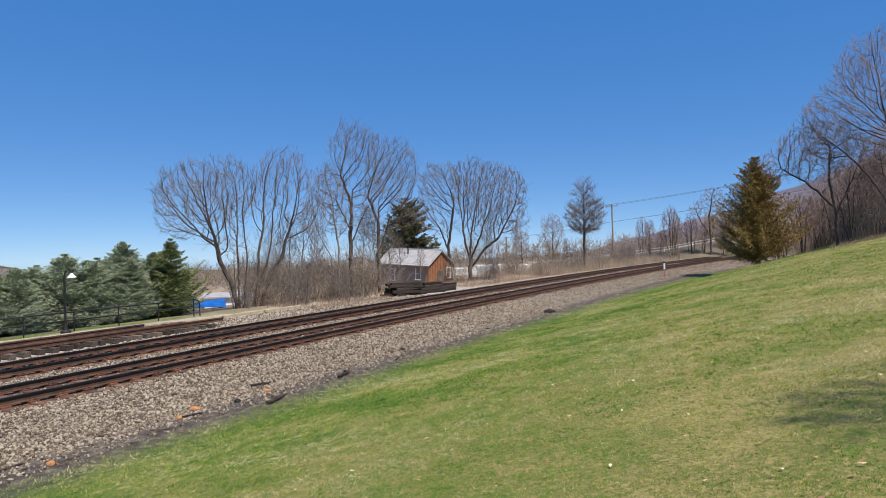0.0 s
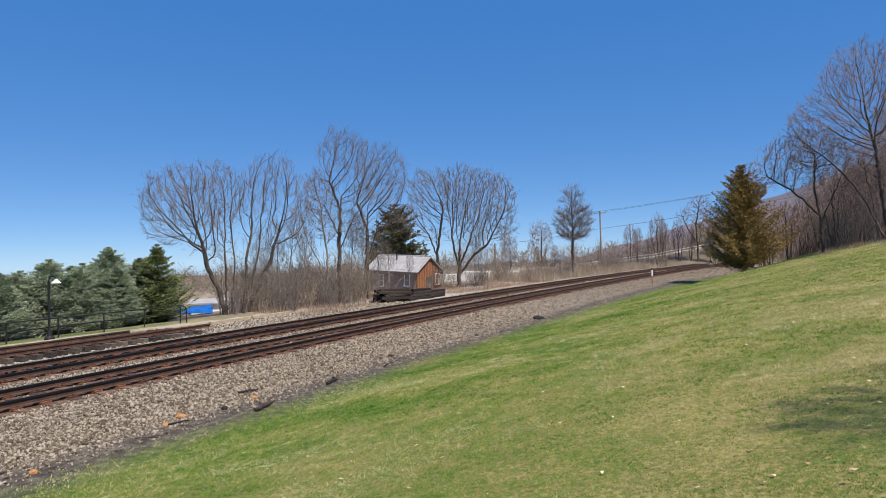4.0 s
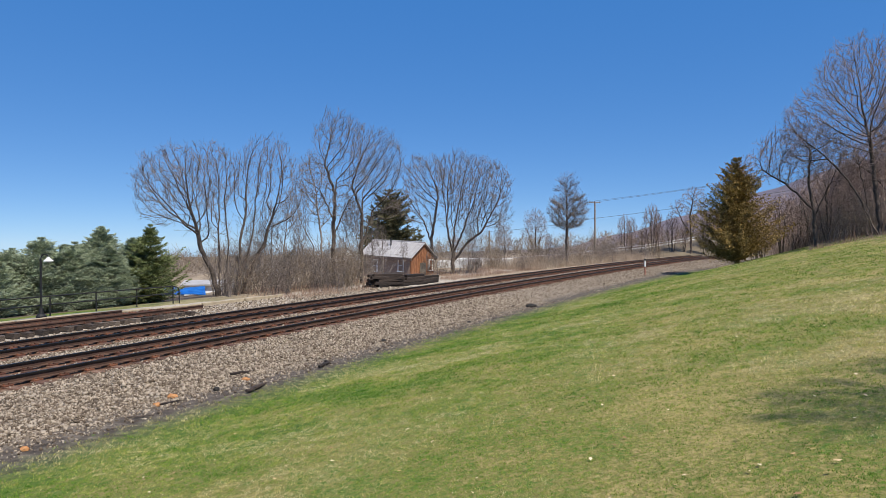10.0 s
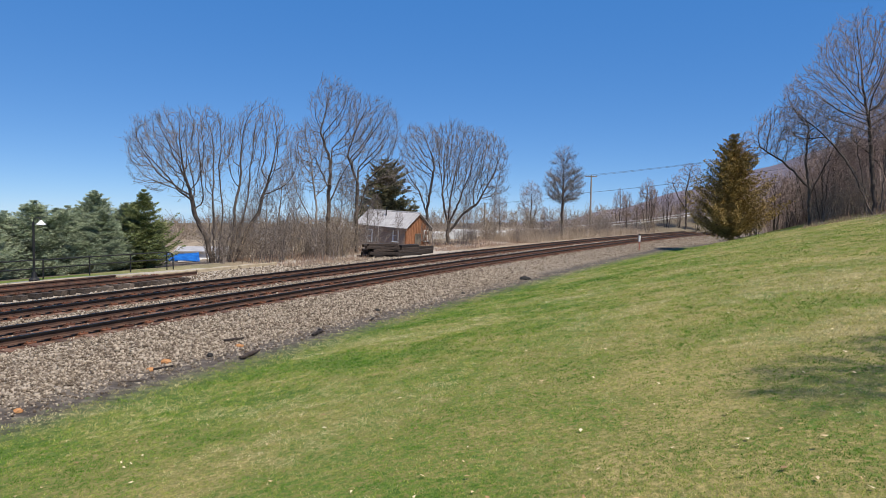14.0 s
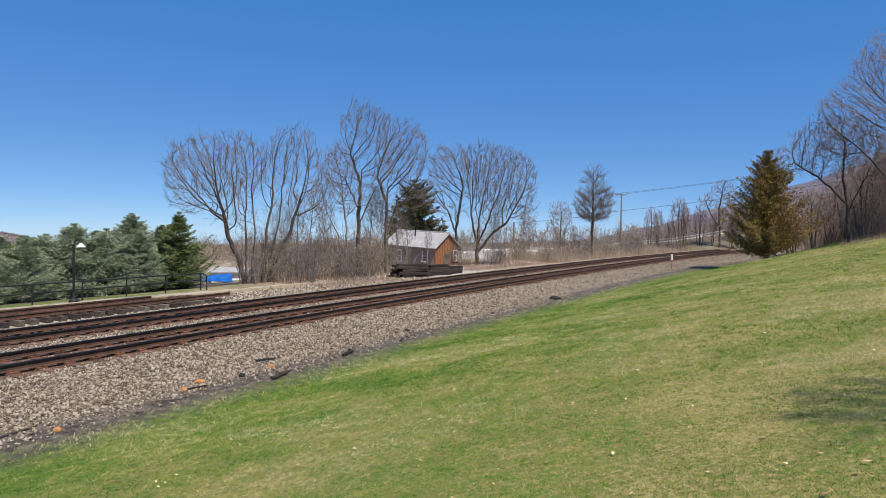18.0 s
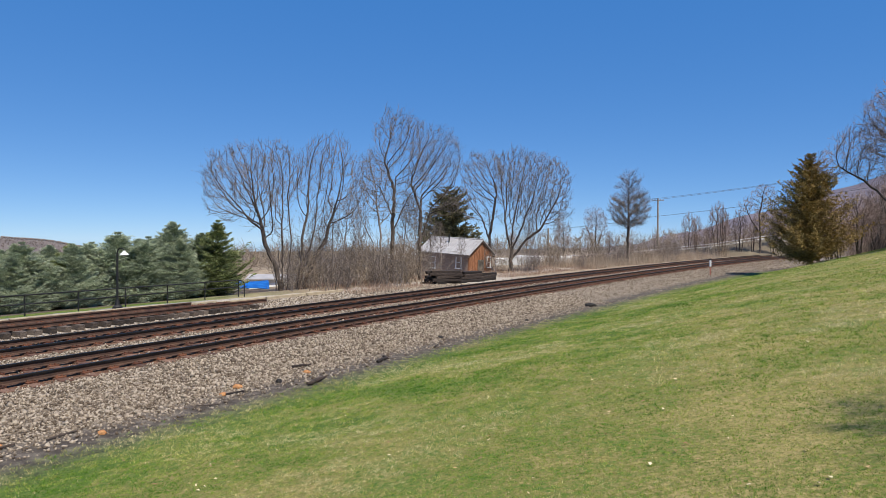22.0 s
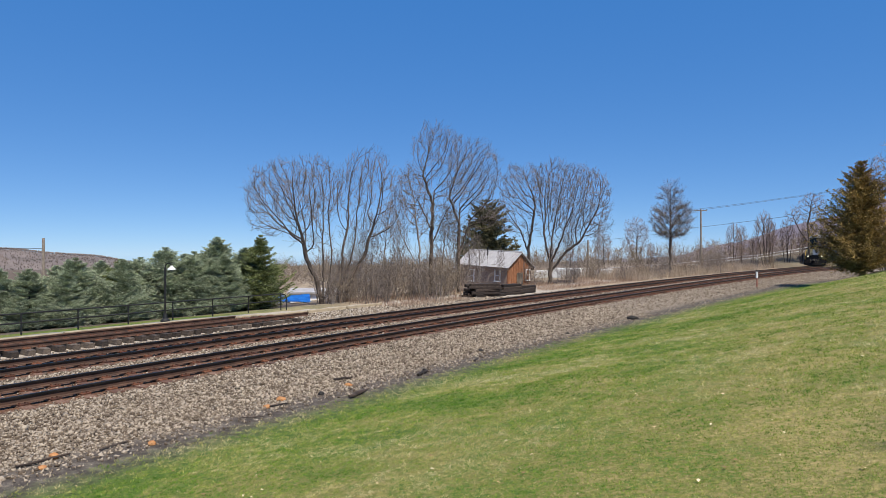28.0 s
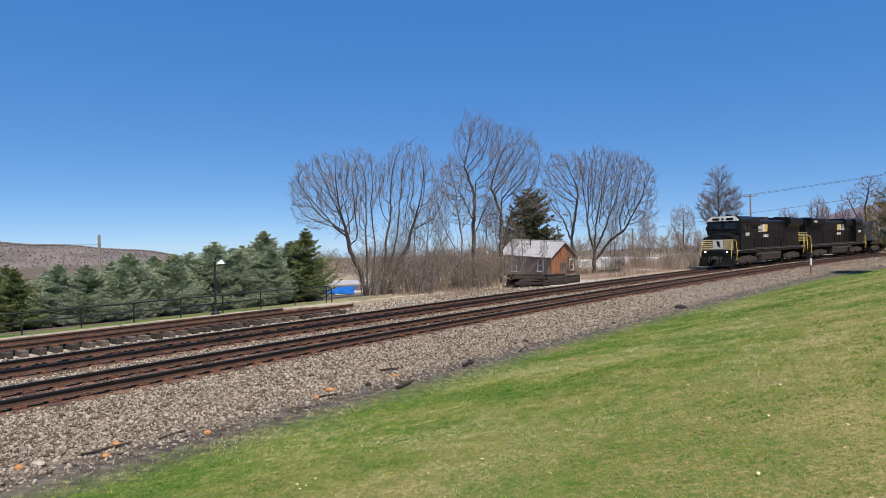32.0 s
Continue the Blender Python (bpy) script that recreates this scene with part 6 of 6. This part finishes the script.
# ---- the train ----
YELLOW = tone("yellow_stripe_paint", ("c79f3a", "dfba55", "eccf7c"), 3, 0.5, 0.05, 40)
CREAM = tone("off_white_paint", ("c4c0b4", "d8d5ca", "e6e3da"), 3, 0.5, 0.05, 40)
STRIPE = tone("pale_gold_paint", ("c2ac74", "d8c48e", "e6d7b0"), 3, 0.5, 0.05, 40)
PLOUGH = tone("scuffed_black_steel", ("0c0b0b", "151413", "242120"), 5, 0.85, 0.4, 30, spec=0.15)
LOCO_BLACK = tone("black_engine_paint", ("0e0e0e", "171716", "232120"), 1.5, 0.36, 0.05, 25, spec=0.22)
TRUCK_GREY = tone("dusty_black_steel", ("231f1c", "35302b", "4d463f"), 4, 0.75, 0.3, 40)
HOPPER = tone("dusty_grey_steel", ("4b4849", "625f5f", "7b7776"), 1.2, 0.6, 0.15, 20, stretch=(1, 1, 0.3))
LIGHT = glow("lit_headlight", "fff2cf", 4.0)
WHEEL = tone("wheel_steel", ("2b2725", "3d3733", "524a44"), 5, 0.5, 0.1, 40, metal=0.6)
WHEELS = []


def rounded(w, z0, z1, r, n=4):
    """Outline of a body section with a rounded roof."""
    pts = [(-w / 2, z0), (w / 2, z0)]
    for k in range(n + 1):
        a = k / n * math.pi / 2
        pts.append((w / 2 - r + r * math.cos(a), z1 - r + r * math.sin(a)))
    for k in range(n + 1):
        a = math.pi / 2 + k / n * math.pi / 2
        pts.append((-w / 2 + r + r * math.cos(a), z1 - r + r * math.sin(a)))
    return pts


def truck(parent, y, axles, gap, r, frame_label):
    """A bogie with its side frames, springs and wheelsets."""
    t = part("truck", Geo().box((0, 0, 0.62), (1.2, axles * gap * 0.75, 0.3), bevel=0.05), TRUCK_GREY, parent, frame_label, Matrix.Translation((0, y, 0)))
    half = (axles - 1) * gap / 2
    for sx in (-1.12, 1.12):
        out = [(-half - 0.55, 0.52), (-half - 0.35, 0.36), (half + 0.35, 0.36), (half + 0.55, 0.52), (half + 0.5, 0.78), (half * 0.4, 0.98), (-half * 0.4, 0.98), (-half - 0.5, 0.78)]
        g = Geo()
        n = len(out)
        g.add([(sx - 0.09, a, b) for a, b in out] + [(sx + 0.09, a, b) for a, b in out], [tuple(range(n - 1, -1, -1)), tuple(range(n, 2 * n))] + [(i, (i + 1) % n, n + (i + 1) % n, n + i) for i in range(n)])
        part("side_frame", g, TRUCK_GREY, t)
        for k in range(axles):
            yy = -half + k * gap
            part("axle_box", Geo().tube([(sx - 0.12, yy, r), (sx + 0.16 * (1 if sx > 0 else -1) + 0.0, yy, r)], 0.16, 10), TRUCK_GREY, t)
    for k in range(axles):
        yy = -half + k * gap
        g = Geo().tube([(-0.8, 0, 0), (0.8, 0, 0)], 0.09, 8)
        for sx in (-0.7525, 0.7525):
            q = 1 if sx > 0 else -1
            g.tube([(sx - q * 0.07, 0, 0), (sx - q * 0.05, 0, 0), (sx - q * 0.045, 0, 0), (sx + q * 0.06, 0, 0)], [r + 0.025, r + 0.025, r, r - 0.004], 24)
            g.tube([(sx + q * 0.06, 0, 0), (sx + q * 0.075, 0, 0)], [r * 0.86, r * 0.8], 20)
            for j in range(4):
                a = j * math.pi / 2
                g.box((sx + q * 0.08, math.cos(a) * r * 0.5, math.sin(a) * r * 0.5), (0.02, 0.09, 0.09), bevel=0.01)
        w = part("wheelset", g, WHEEL, t, "steel wheels on their axle", Matrix.Translation((0, yy, r)))
        WHEELS.append((w, yy, r))
    return t


def stripes(parent, y, w, z0, z1, n, centre, face):
    """Yellow and off-white bars across an end."""
    for k in range(n):
        z = z0 + (z1 - z0) * (k + 0.5) / n
        for sx in (-1, 1):
            lo = centre / 2
            part("stripe", Geo().box((sx * (lo + (w / 2 - lo) / 2), y, z), (w / 2 - lo, 0.012, (z1 - z0) / n * 0.6)), STRIPE, parent, "pale gold stripe")


def bars(parent, x, y0, y1, z, hgt, n, ma, name="lettering"):
    """Writing that cannot be read: plain bars on a side."""
    step_ = (y1 - y0) / n
    for k in range(n):
        part(name, Geo().box((x, y0 + step_ * (k + 0.5), z), (0.012, step_ * 0.72, hgt)), ma, parent, "plain pale marking")


def locomotive(name, label):
    root = thing(name, pose(0, 0, 0), label, "locomotive", "train")
    F = 11.0
    part("frame", Geo().box((0, 0, 1.42), (2.75, 2 * F - 0.3, 0.34), bevel=0.03), LOCO_BLACK, root)
    for sx in (-1, 1):
        part("sill_stripe", Geo().box((sx * 1.385, 0, 1.52), (0.012, 2 * F - 2.2, 0.07)), CREAM, root, "thin off-white sill stripe")
        part("walkway", Geo().box((sx * 1.22, -1.5, 1.61), (0.5, 16.0, 0.04)), TRUCK_GREY, root)
    # long hood, radiators and details
    hood = part("long_hood", Geo().prism(rounded(1.95, 1.6, 4.35, 0.22), -10.3, 5.9), LOCO_BLACK, root)
    for sx in (-1, 1):
        for k in range(16):
            part("door_panel", Geo().box((sx * 0.985, -5.0 + k * 0.66, 2.55), (0.03, 0.58, 1.55), bevel=0.01), LOCO_BLACK, hood)
        for k in range(4):
            part("louvre", Geo().box((sx * 0.99, 4.2, 3.35 + k * 0.17), (0.05, 1.7, 0.1), bevel=0.01), TRUCK_GREY, hood)
    part("radiator", Geo().prism([(-1.0, 3.55), (1.0, 3.55), (1.5, 3.95), (1.5, 4.5), (1.3, 4.62), (-1.3, 4.62), (-1.5, 4.5), (-1.5, 3.95)], -9.9, -5.4), LOCO_BLACK, root, "overhanging radiator housing")
    part("exhaust_stack", Geo().box((0, -1.6, 4.5), (0.7, 1.1, 0.35), bevel=0.05), TRUCK_GREY, root)
    part("brake_housing", Geo().prism(rounded(2.4, 3.7, 4.6, 0.2), 3.0, 5.7), LOCO_BLACK, root)
    for k in (-7.0, -8.6):
        part("fan", Geo().tube([(0, k, 4.6), (0, k, 4.72)], 0.65, 18), TRUCK_GREY, root)
    # cab and nose
    cab = part("cab", Geo().prism(rounded(3.0, 1.55, 4.62, 0.42, 5), 6.0, 9.0), LOCO_BLACK, root)
    front = Geo()
    o = [(-1.5, 3.05), (1.5, 3.05), (1.5, 4.2), (1.08, 4.62), (-1.08, 4.62), (-1.5, 4.2)]
    n = len(o)
    front.add([(x, 9.0, z) for x, z in o] + [(x * 0.96, 9.32 - (z - 3.05) * 0.1, z - 0.02) for x, z in o], [tuple(range(n - 1, -1, -1)), tuple(range(n, 2 * n))] + [(i, (i + 1) % n, n + (i + 1) % n, n + i) for i in range(n)])
    part("cab_front", front, LOCO_BLACK, root)
    for sx in (-1, 1):
        part("windscreen", Geo().box((sx * 0.68, 9.28, 3.72), (1.1, 0.03, 0.56), m=Matrix.Rotation(0.1, 3, "X"), bevel=0.02), GLASS, cab, "dark tinted windscreen")
        part("side_window", Geo().box((sx * 1.5, 7.9, 3.65), (0.04, 0.75, 0.62), bevel=0.02), GLASS, cab)
        part("side_window", Geo().box((sx * 1.5, 6.95, 3.65), (0.04, 0.7, 0.62), bevel=0.02), GLASS, cab)
        part("sun_visor", Geo().box((sx * 1.6, 7.45, 4.06), (0.24, 1.7, 0.03), bevel=0.01), LOCO_BLACK, cab)
        bars(cab, sx * 1.506, 6.9, 7.9, 2.95, 0.28, 4, CREAM, "number_bar")
        part("mirror", Geo().box((sx * 1.68, 8.75, 3.55), (0.18, 0.05, 0.4), bevel=0.01), TRUCK_GREY, cab)
    part("brow", Geo().add([(-1.06, 9.2, 4.60), (1.06, 9.2, 4.60), (1.42, 9.24, 4.28), (1.40, 9.26, 4.18), (-1.40, 9.26, 4.18), (-1.42, 9.24, 4.28), (-1.0, 8.2, 4.64), (1.0, 8.2, 4.64)], [(0, 5, 4, 3, 2, 1), (0, 1, 7, 6)]), CREAM, cab, "off-white band above the windscreens")
    for sx in (-1, 1):
        part("number_board", Geo().box((sx * 0.62, 9.25, 4.36), (0.62, 0.05, 0.2), bevel=0.01), LOCO_BLACK, cab, "black number board")
    part("upper_light", Geo().tube([(0, 9.2, 4.36), (0, 9.34, 4.36)], 0.1, 12), GLASS, cab)
    part("horn", Geo().tube([(0.3, 6.6, 4.75), (0.3, 7.3, 4.78)], [0.05, 0.12], 8), TRUCK_GREY, cab)
    nose = Geo()
    o0 = [(-1.42, 1.55), (1.42, 1.55), (1.42, 2.9), (0.6, 3.2), (-0.6, 3.2), (-1.42, 2.9)]
    o1 = [(-1.36, 1.55), (1.36, 1.55), (1.36, 2.62), (0.5, 2.92), (-0.5, 2.92), (-1.36, 2.62)]
    nose.add([(x, 9.0, z) for x, z in o0] + [(x, 10.45, z) for x, z in o1], [tuple(range(5, -1, -1)), tuple(range(6, 12))] + [(i, (i + 1) % 6, 6 + (i + 1) % 6, 6 + i) for i in range(6)])
    nose = part("nose", nose, LOCO_BLACK, root)
    stripes(nose, 10.46, 2.68, 1.5, 2.55, 6, 0.95, 1)
    part("emblem_panel", Geo().box((0, 10.462, 2.08), (0.9, 0.012, 0.86)), CREAM, nose, "off-white panel on the nose")
    part("emblem", Geo().add([(-0.2, 10.475, 1.8), (0.05, 10.475, 1.95), (0.12, 10.475, 2.3), (-0.12, 10.475, 2.36), (-0.18, 10.475, 2.15), (0.22, 10.475, 2.4), (-0.2, 10.47, 1.8), (0.05, 10.47, 1.95), (0.12, 10.47, 2.3), (-0.12, 10.47, 2.36)], [(0, 1, 2, 3), (3, 2, 5), (9, 8, 7, 6)]), LOCO_BLACK, nose, "plain dark shape")
    part("nose_light", Geo().box((0, 10.47, 2.68), (0.34, 0.06, 0.16), bevel=0.02), GLASS, nose)
    for sx in (-1, 1):
        part("ditch_light", Geo().tube([(sx * 0.95, 10.8, 1.42), (sx * 0.95, 10.98, 1.42)], 0.07, 12), LIGHT, root, "lit round headlight")
        part("grab_rail", Geo().tube([(sx * 1.3, 10.9, 0.75), (sx * 1.34, 10.95, 1.3), (sx * 1.3, 10.7, 2.25), (sx * 1.2, 10.3, 2.4)], 0.035, 7), YELLOW, root, "yellow grab rail")
        part("grab_rail", Geo().tube([(sx * 1.42, 9.95, 0.7), (sx * 1.46, 9.9, 1.4), (sx * 1.42, 10.0, 2.3), (sx * 1.4, 10.25, 2.45)], 0.035, 7), YELLOW, root, "yellow grab rail")
        part("grab_rail", Geo().tube([(sx * 1.42, -10.1, 0.7), (sx * 1.46, -10.1, 1.5), (sx * 1.42, -10.2, 2.5), (sx * 1.1, -10.4, 2.7)], 0.035, 7), YELLOW, root, "yellow grab rail")
        part("grab_rail", Geo().tube([(sx * 1.3, -10.9, 0.75), (sx * 1.34, -10.95, 1.5), (sx * 1.25, -10.85, 2.6)], 0.035, 7), YELLOW, root, "yellow grab rail")
        for k in range(4):
            part("step", Geo().box((sx * 1.32, 10.35, 0.42 + k * 0.3), (0.26, 0.7, 0.04), bevel=0.01), TRUCK_GREY, root)
            part("step", Geo().box((sx * 1.32, -10.35, 0.42 + k * 0.3), (0.26, 0.7, 0.04), bevel=0.01), TRUCK_GREY, root)
        rail_pts = [(sx * 1.42, -9.8, 2.55)] + [(sx * 1.42, -9.8 + 15.2 * k / 6, 2.6) for k in range(7)] + [(sx * 1.42, 5.7, 2.5)]
        part("handrail", Geo().tube(rail_pts, 0.022, 6), LOCO_BLACK, root)
        for k in range(9):
            part("stanchion", Geo().tube([(sx * 1.42, -9.8 + 1.9 * k, 1.6), (sx * 1.42, -9.8 + 1.9 * k, 2.58)], 0.02, 6), LOCO_BLACK, root)
        # emblem block on the hood's side, as plain shapes
        for k in range(6):
            part("side_emblem", Geo().box((sx * 1.0, 2.5, 3.2 + k * 0.12), (0.012, 1.0, 0.06)), CREAM, hood, "plain pale marking")
        for y0, y1 in ((1.85, 1.15), (1.0, 0.35)):
            for k in range(3):
                yy = y0 + (y1 - y0) * (k + 0.5) / 3
                part("side_emblem", Geo().add([(sx * 1.005, yy - 0.08, 3.16), (sx * 1.005, yy + 0.1, 3.16), (sx * 1.005, yy + 0.02, 3.86), (sx * 1.005, yy - 0.16, 3.86), (sx * 0.98, yy - 0.08, 3.16), (sx * 0.98, yy + 0.1, 3.16), (sx * 0.98, yy + 0.02, 3.86), (sx * 0.98, yy - 0.16, 3.86)], [(0, 1, 2, 3), (7, 6, 5, 4), (0, 4, 5, 1), (1, 5, 6, 2), (2, 6, 7, 3), (3, 7, 4, 0)]), CREAM if y0 > 1.5 else YELLOW, hood, "plain pale marking")
        bars(hood, sx * 1.012, 0.1, 1.6, 2.75, 0.26, 4, CREAM, "number_bar")
    # rear end
    stripes(hood, -10.31, 1.9, 2.0, 3.05, 6, 0.3, -1)
    for sx in (-1, 1):
        for k in range(6):
            part("stripe", Geo().box((sx * 0.982, -10.12, 2.09 + k * 0.175), (0.012, 0.34, 0.09)), YELLOW, hood, "yellow safety stripe")
    bars(root, 1.506, -9.2, -8.2, 4.2, 0.2, 4, CREAM, "number_bar")
    # pilot, plough and couplers
    for sgn in (1, -1):
        part("plough", Geo().add([(-1.45, sgn * 10.9, 0.95), (1.45, sgn * 10.9, 0.95), (1.5, sgn * 11.1, 0.15), (0.25, sgn * 11.45, 0.15), (0.25, sgn * 11.1, 0.95), (-0.25, sgn * 11.1, 0.95), (-0.25, sgn * 11.45, 0.15), (-1.5, sgn * 11.1, 0.15), (-1.45, sgn * 10.8, 0.95), (1.45, sgn * 10.8, 0.95), (1.5, sgn * 10.9, 0.15), (-1.5, sgn * 10.9, 0.15)],
             [(1, 2, 3, 4), (5, 6, 7, 0), (4, 3, 6, 5), (8, 11, 10, 9), (0, 7, 11, 8), (2, 1, 9, 10), (0, 8, 9, 1, 4, 5), (2, 10, 11, 7, 6, 3)]), PLOUGH, root, "black plough")
        part("end_plate", Geo().box((0, sgn * 10.9, 1.2), (2.7, 0.12, 0.55), bevel=0.02), LOCO_BLACK, root)
        part("coupler", Geo().box((0, sgn * 11.25, 0.88), (0.26, 0.75, 0.28), bevel=0.04), TRUCK_GREY, root)
        for k in (-0.5, -0.25, 0.3, 0.55):
            part("air_hose", Geo().tube([(k, sgn * 11.0, 1.0), (k, sgn * 11.25, 0.75), (k * 0.9, sgn * 11.3, 0.45)], 0.035, 6), TRUCK_GREY, root)
    part("fuel_tank", Geo().prism([(-1.25, 0.45), (-0.9, 0.3), (0.9, 0.3), (1.25, 0.45), (1.35, 1.0), (1.3, 1.25), (-1.3, 1.25), (-1.35, 1.0)], -2.7, 3.1), TRUCK_GREY, root, "dusty black fuel tank")
    for sx in (-1, 1):
        part("air_tank", Geo().tube([(sx * 1.15, 3.3, 1.05), (sx * 1.15, 4.5, 1.05)], 0.2, 12), TRUCK_GREY, root)
    for y in (6.75, -6.75):
        truck(root, y, 3, 2.0, 0.53, "three-axle truck with dusty side frames")
    return root


def hopper(name, label):
    root = thing(name, pose(0, 0, 0), label, "rail car", "train")
    H = 7.4
    o = [(-1.2, 1.2), (1.2, 1.2), (1.52, 1.75), (1.52, 4.4), (1.4, 4.4), (1.4, 1.9), (-1.4, 1.9), (-1.4, 4.4), (-1.52, 4.4), (-1.52, 1.75)]
    n = len(o)
    g = Geo()
    g.add([(x, -H, z) for x, z in o] + [(x, H, z) for x, z in o], [((i + 1) % n, i, n + i, n + (i + 1) % n) for i in range(n)])
    body = part("body", g, HOPPER, root)
    for y in (-H, H):
        part("end_wall", Geo().box((0, y, 3.05), (3.0, 0.12, 2.7)), HOPPER, root)
    part("sill", Geo().box((0, 0, 1.02), (0.6, 2 * H + 1.0, 0.35), bevel=0.03), TRUCK_GREY, root)
    for sx in (-1, 1):
        part("top_rim", Geo().box((sx * 1.5, 0, 4.42), (0.2, 2 * H, 0.14), bevel=0.02), HOPPER, root)
        for k in range(12):
            part("rib", Geo().box((sx * 1.57, -H + 0.15 + k * (2 * H - 0.3) / 11, 3.05), (0.1, 0.16, 2.6), bevel=0.02), HOPPER, body)
        bars(root, sx * 1.53, 3.2, 5.0, 3.2, 0.3, 5, CREAM, "number_bar")
        for y in (-H + 0.25, H - 0.25):
            part("ladder", Geo().tube([(sx * 1.62, y, 1.3), (sx * 1.62, y, 3.9)], 0.025, 6), TRUCK_GREY, root)
    for k in range(3):
        part("hopper_chute", Geo().add([(-1.1, -5 + k * 4.2, 1.2), (1.1, -5 + k * 4.2, 1.2), (1.1, -3.0 + k * 4.2, 1.2), (-1.1, -3.0 + k * 4.2, 1.2), (-0.6, -4.4 + k * 4.2, 0.4), (0.6, -4.4 + k * 4.2, 0.4), (0.6, -3.6 + k * 4.2, 0.4), (-0.6, -3.6 + k * 4.2, 0.4)], [(0, 1, 5, 4), (1, 2, 6, 5), (2, 3, 7, 6), (3, 0, 4, 7), (4, 5, 6, 7)]), TRUCK_GREY, root)
    for y in (-H - 0.35, H + 0.35):
        part("coupler", Geo().box((0, y, 0.88), (0.26, 0.8, 0.28), bevel=0.04), TRUCK_GREY, root)
    for y in (-5.6, 5.6):
        truck(root, y, 2, 1.75, 0.42, "two-axle truck with dusty side frames")
    return root


ENGINE = locomotive("locomotive", "black road locomotive with yellow and white striped nose")
ENGINE_REAR = locomotive("locomotive", "black road locomotive running long hood first")
ENGINE.scale = ENGINE_REAR.scale = (1.03, 1.0, 1.03)
CARS = [hopper("hopper_car", "dusty grey ribbed open hopper car") for _ in range(3)]


# ---- what moves ----
SPEED = 12.75


def motions():
    """The train comes round the curve on the far track."""
    mid = -3.86 - 1.505 / 2

    def spot(s):
        return tp(s, mid, 0.0)

    rake = [(ENGINE, 11.3, 6.75, 1), (ENGINE_REAR, 34.1, 6.75, -1)] + [(c, 54.0 + 16.2 * k, 5.6, 1) for k, c in enumerate(CARS)]
    times = [0.0] + [0.5 * k for k in range(1, 65)]
    for ob, back, half, way in rake:
        rows = []
        for t in times:
            s = 56.5 + SPEED * (32 - t) + back
            a, b = spot(s - half), spot(s + half)
            f = (a - b).normalized() * way
            yaw = math.degrees(math.atan2(-f.x, f.y))
            pitch = math.degrees(math.asin(f.z))
            c = (a + b) / 2
            rows.append((t, pose(c.x, c.y, c.z, pitch, 0, yaw)))
        walk(ob, rows)
    # the wheels roll while the train is in sight
    for w, y, r in WHEELS:
        way = -1 if w.parent.parent == ENGINE_REAR else 1
        rows = [(0.0, Matrix.Translation((0, y, r)))]
        for k in range(0, 139):
            t = 27.4 + k / 30
            rows.append((t, Matrix.Translation((0, y, r)) @ Matrix.Rotation(-way * SPEED / r * (k / 30), 4, "X")))
        walk(w, rows)


motions()
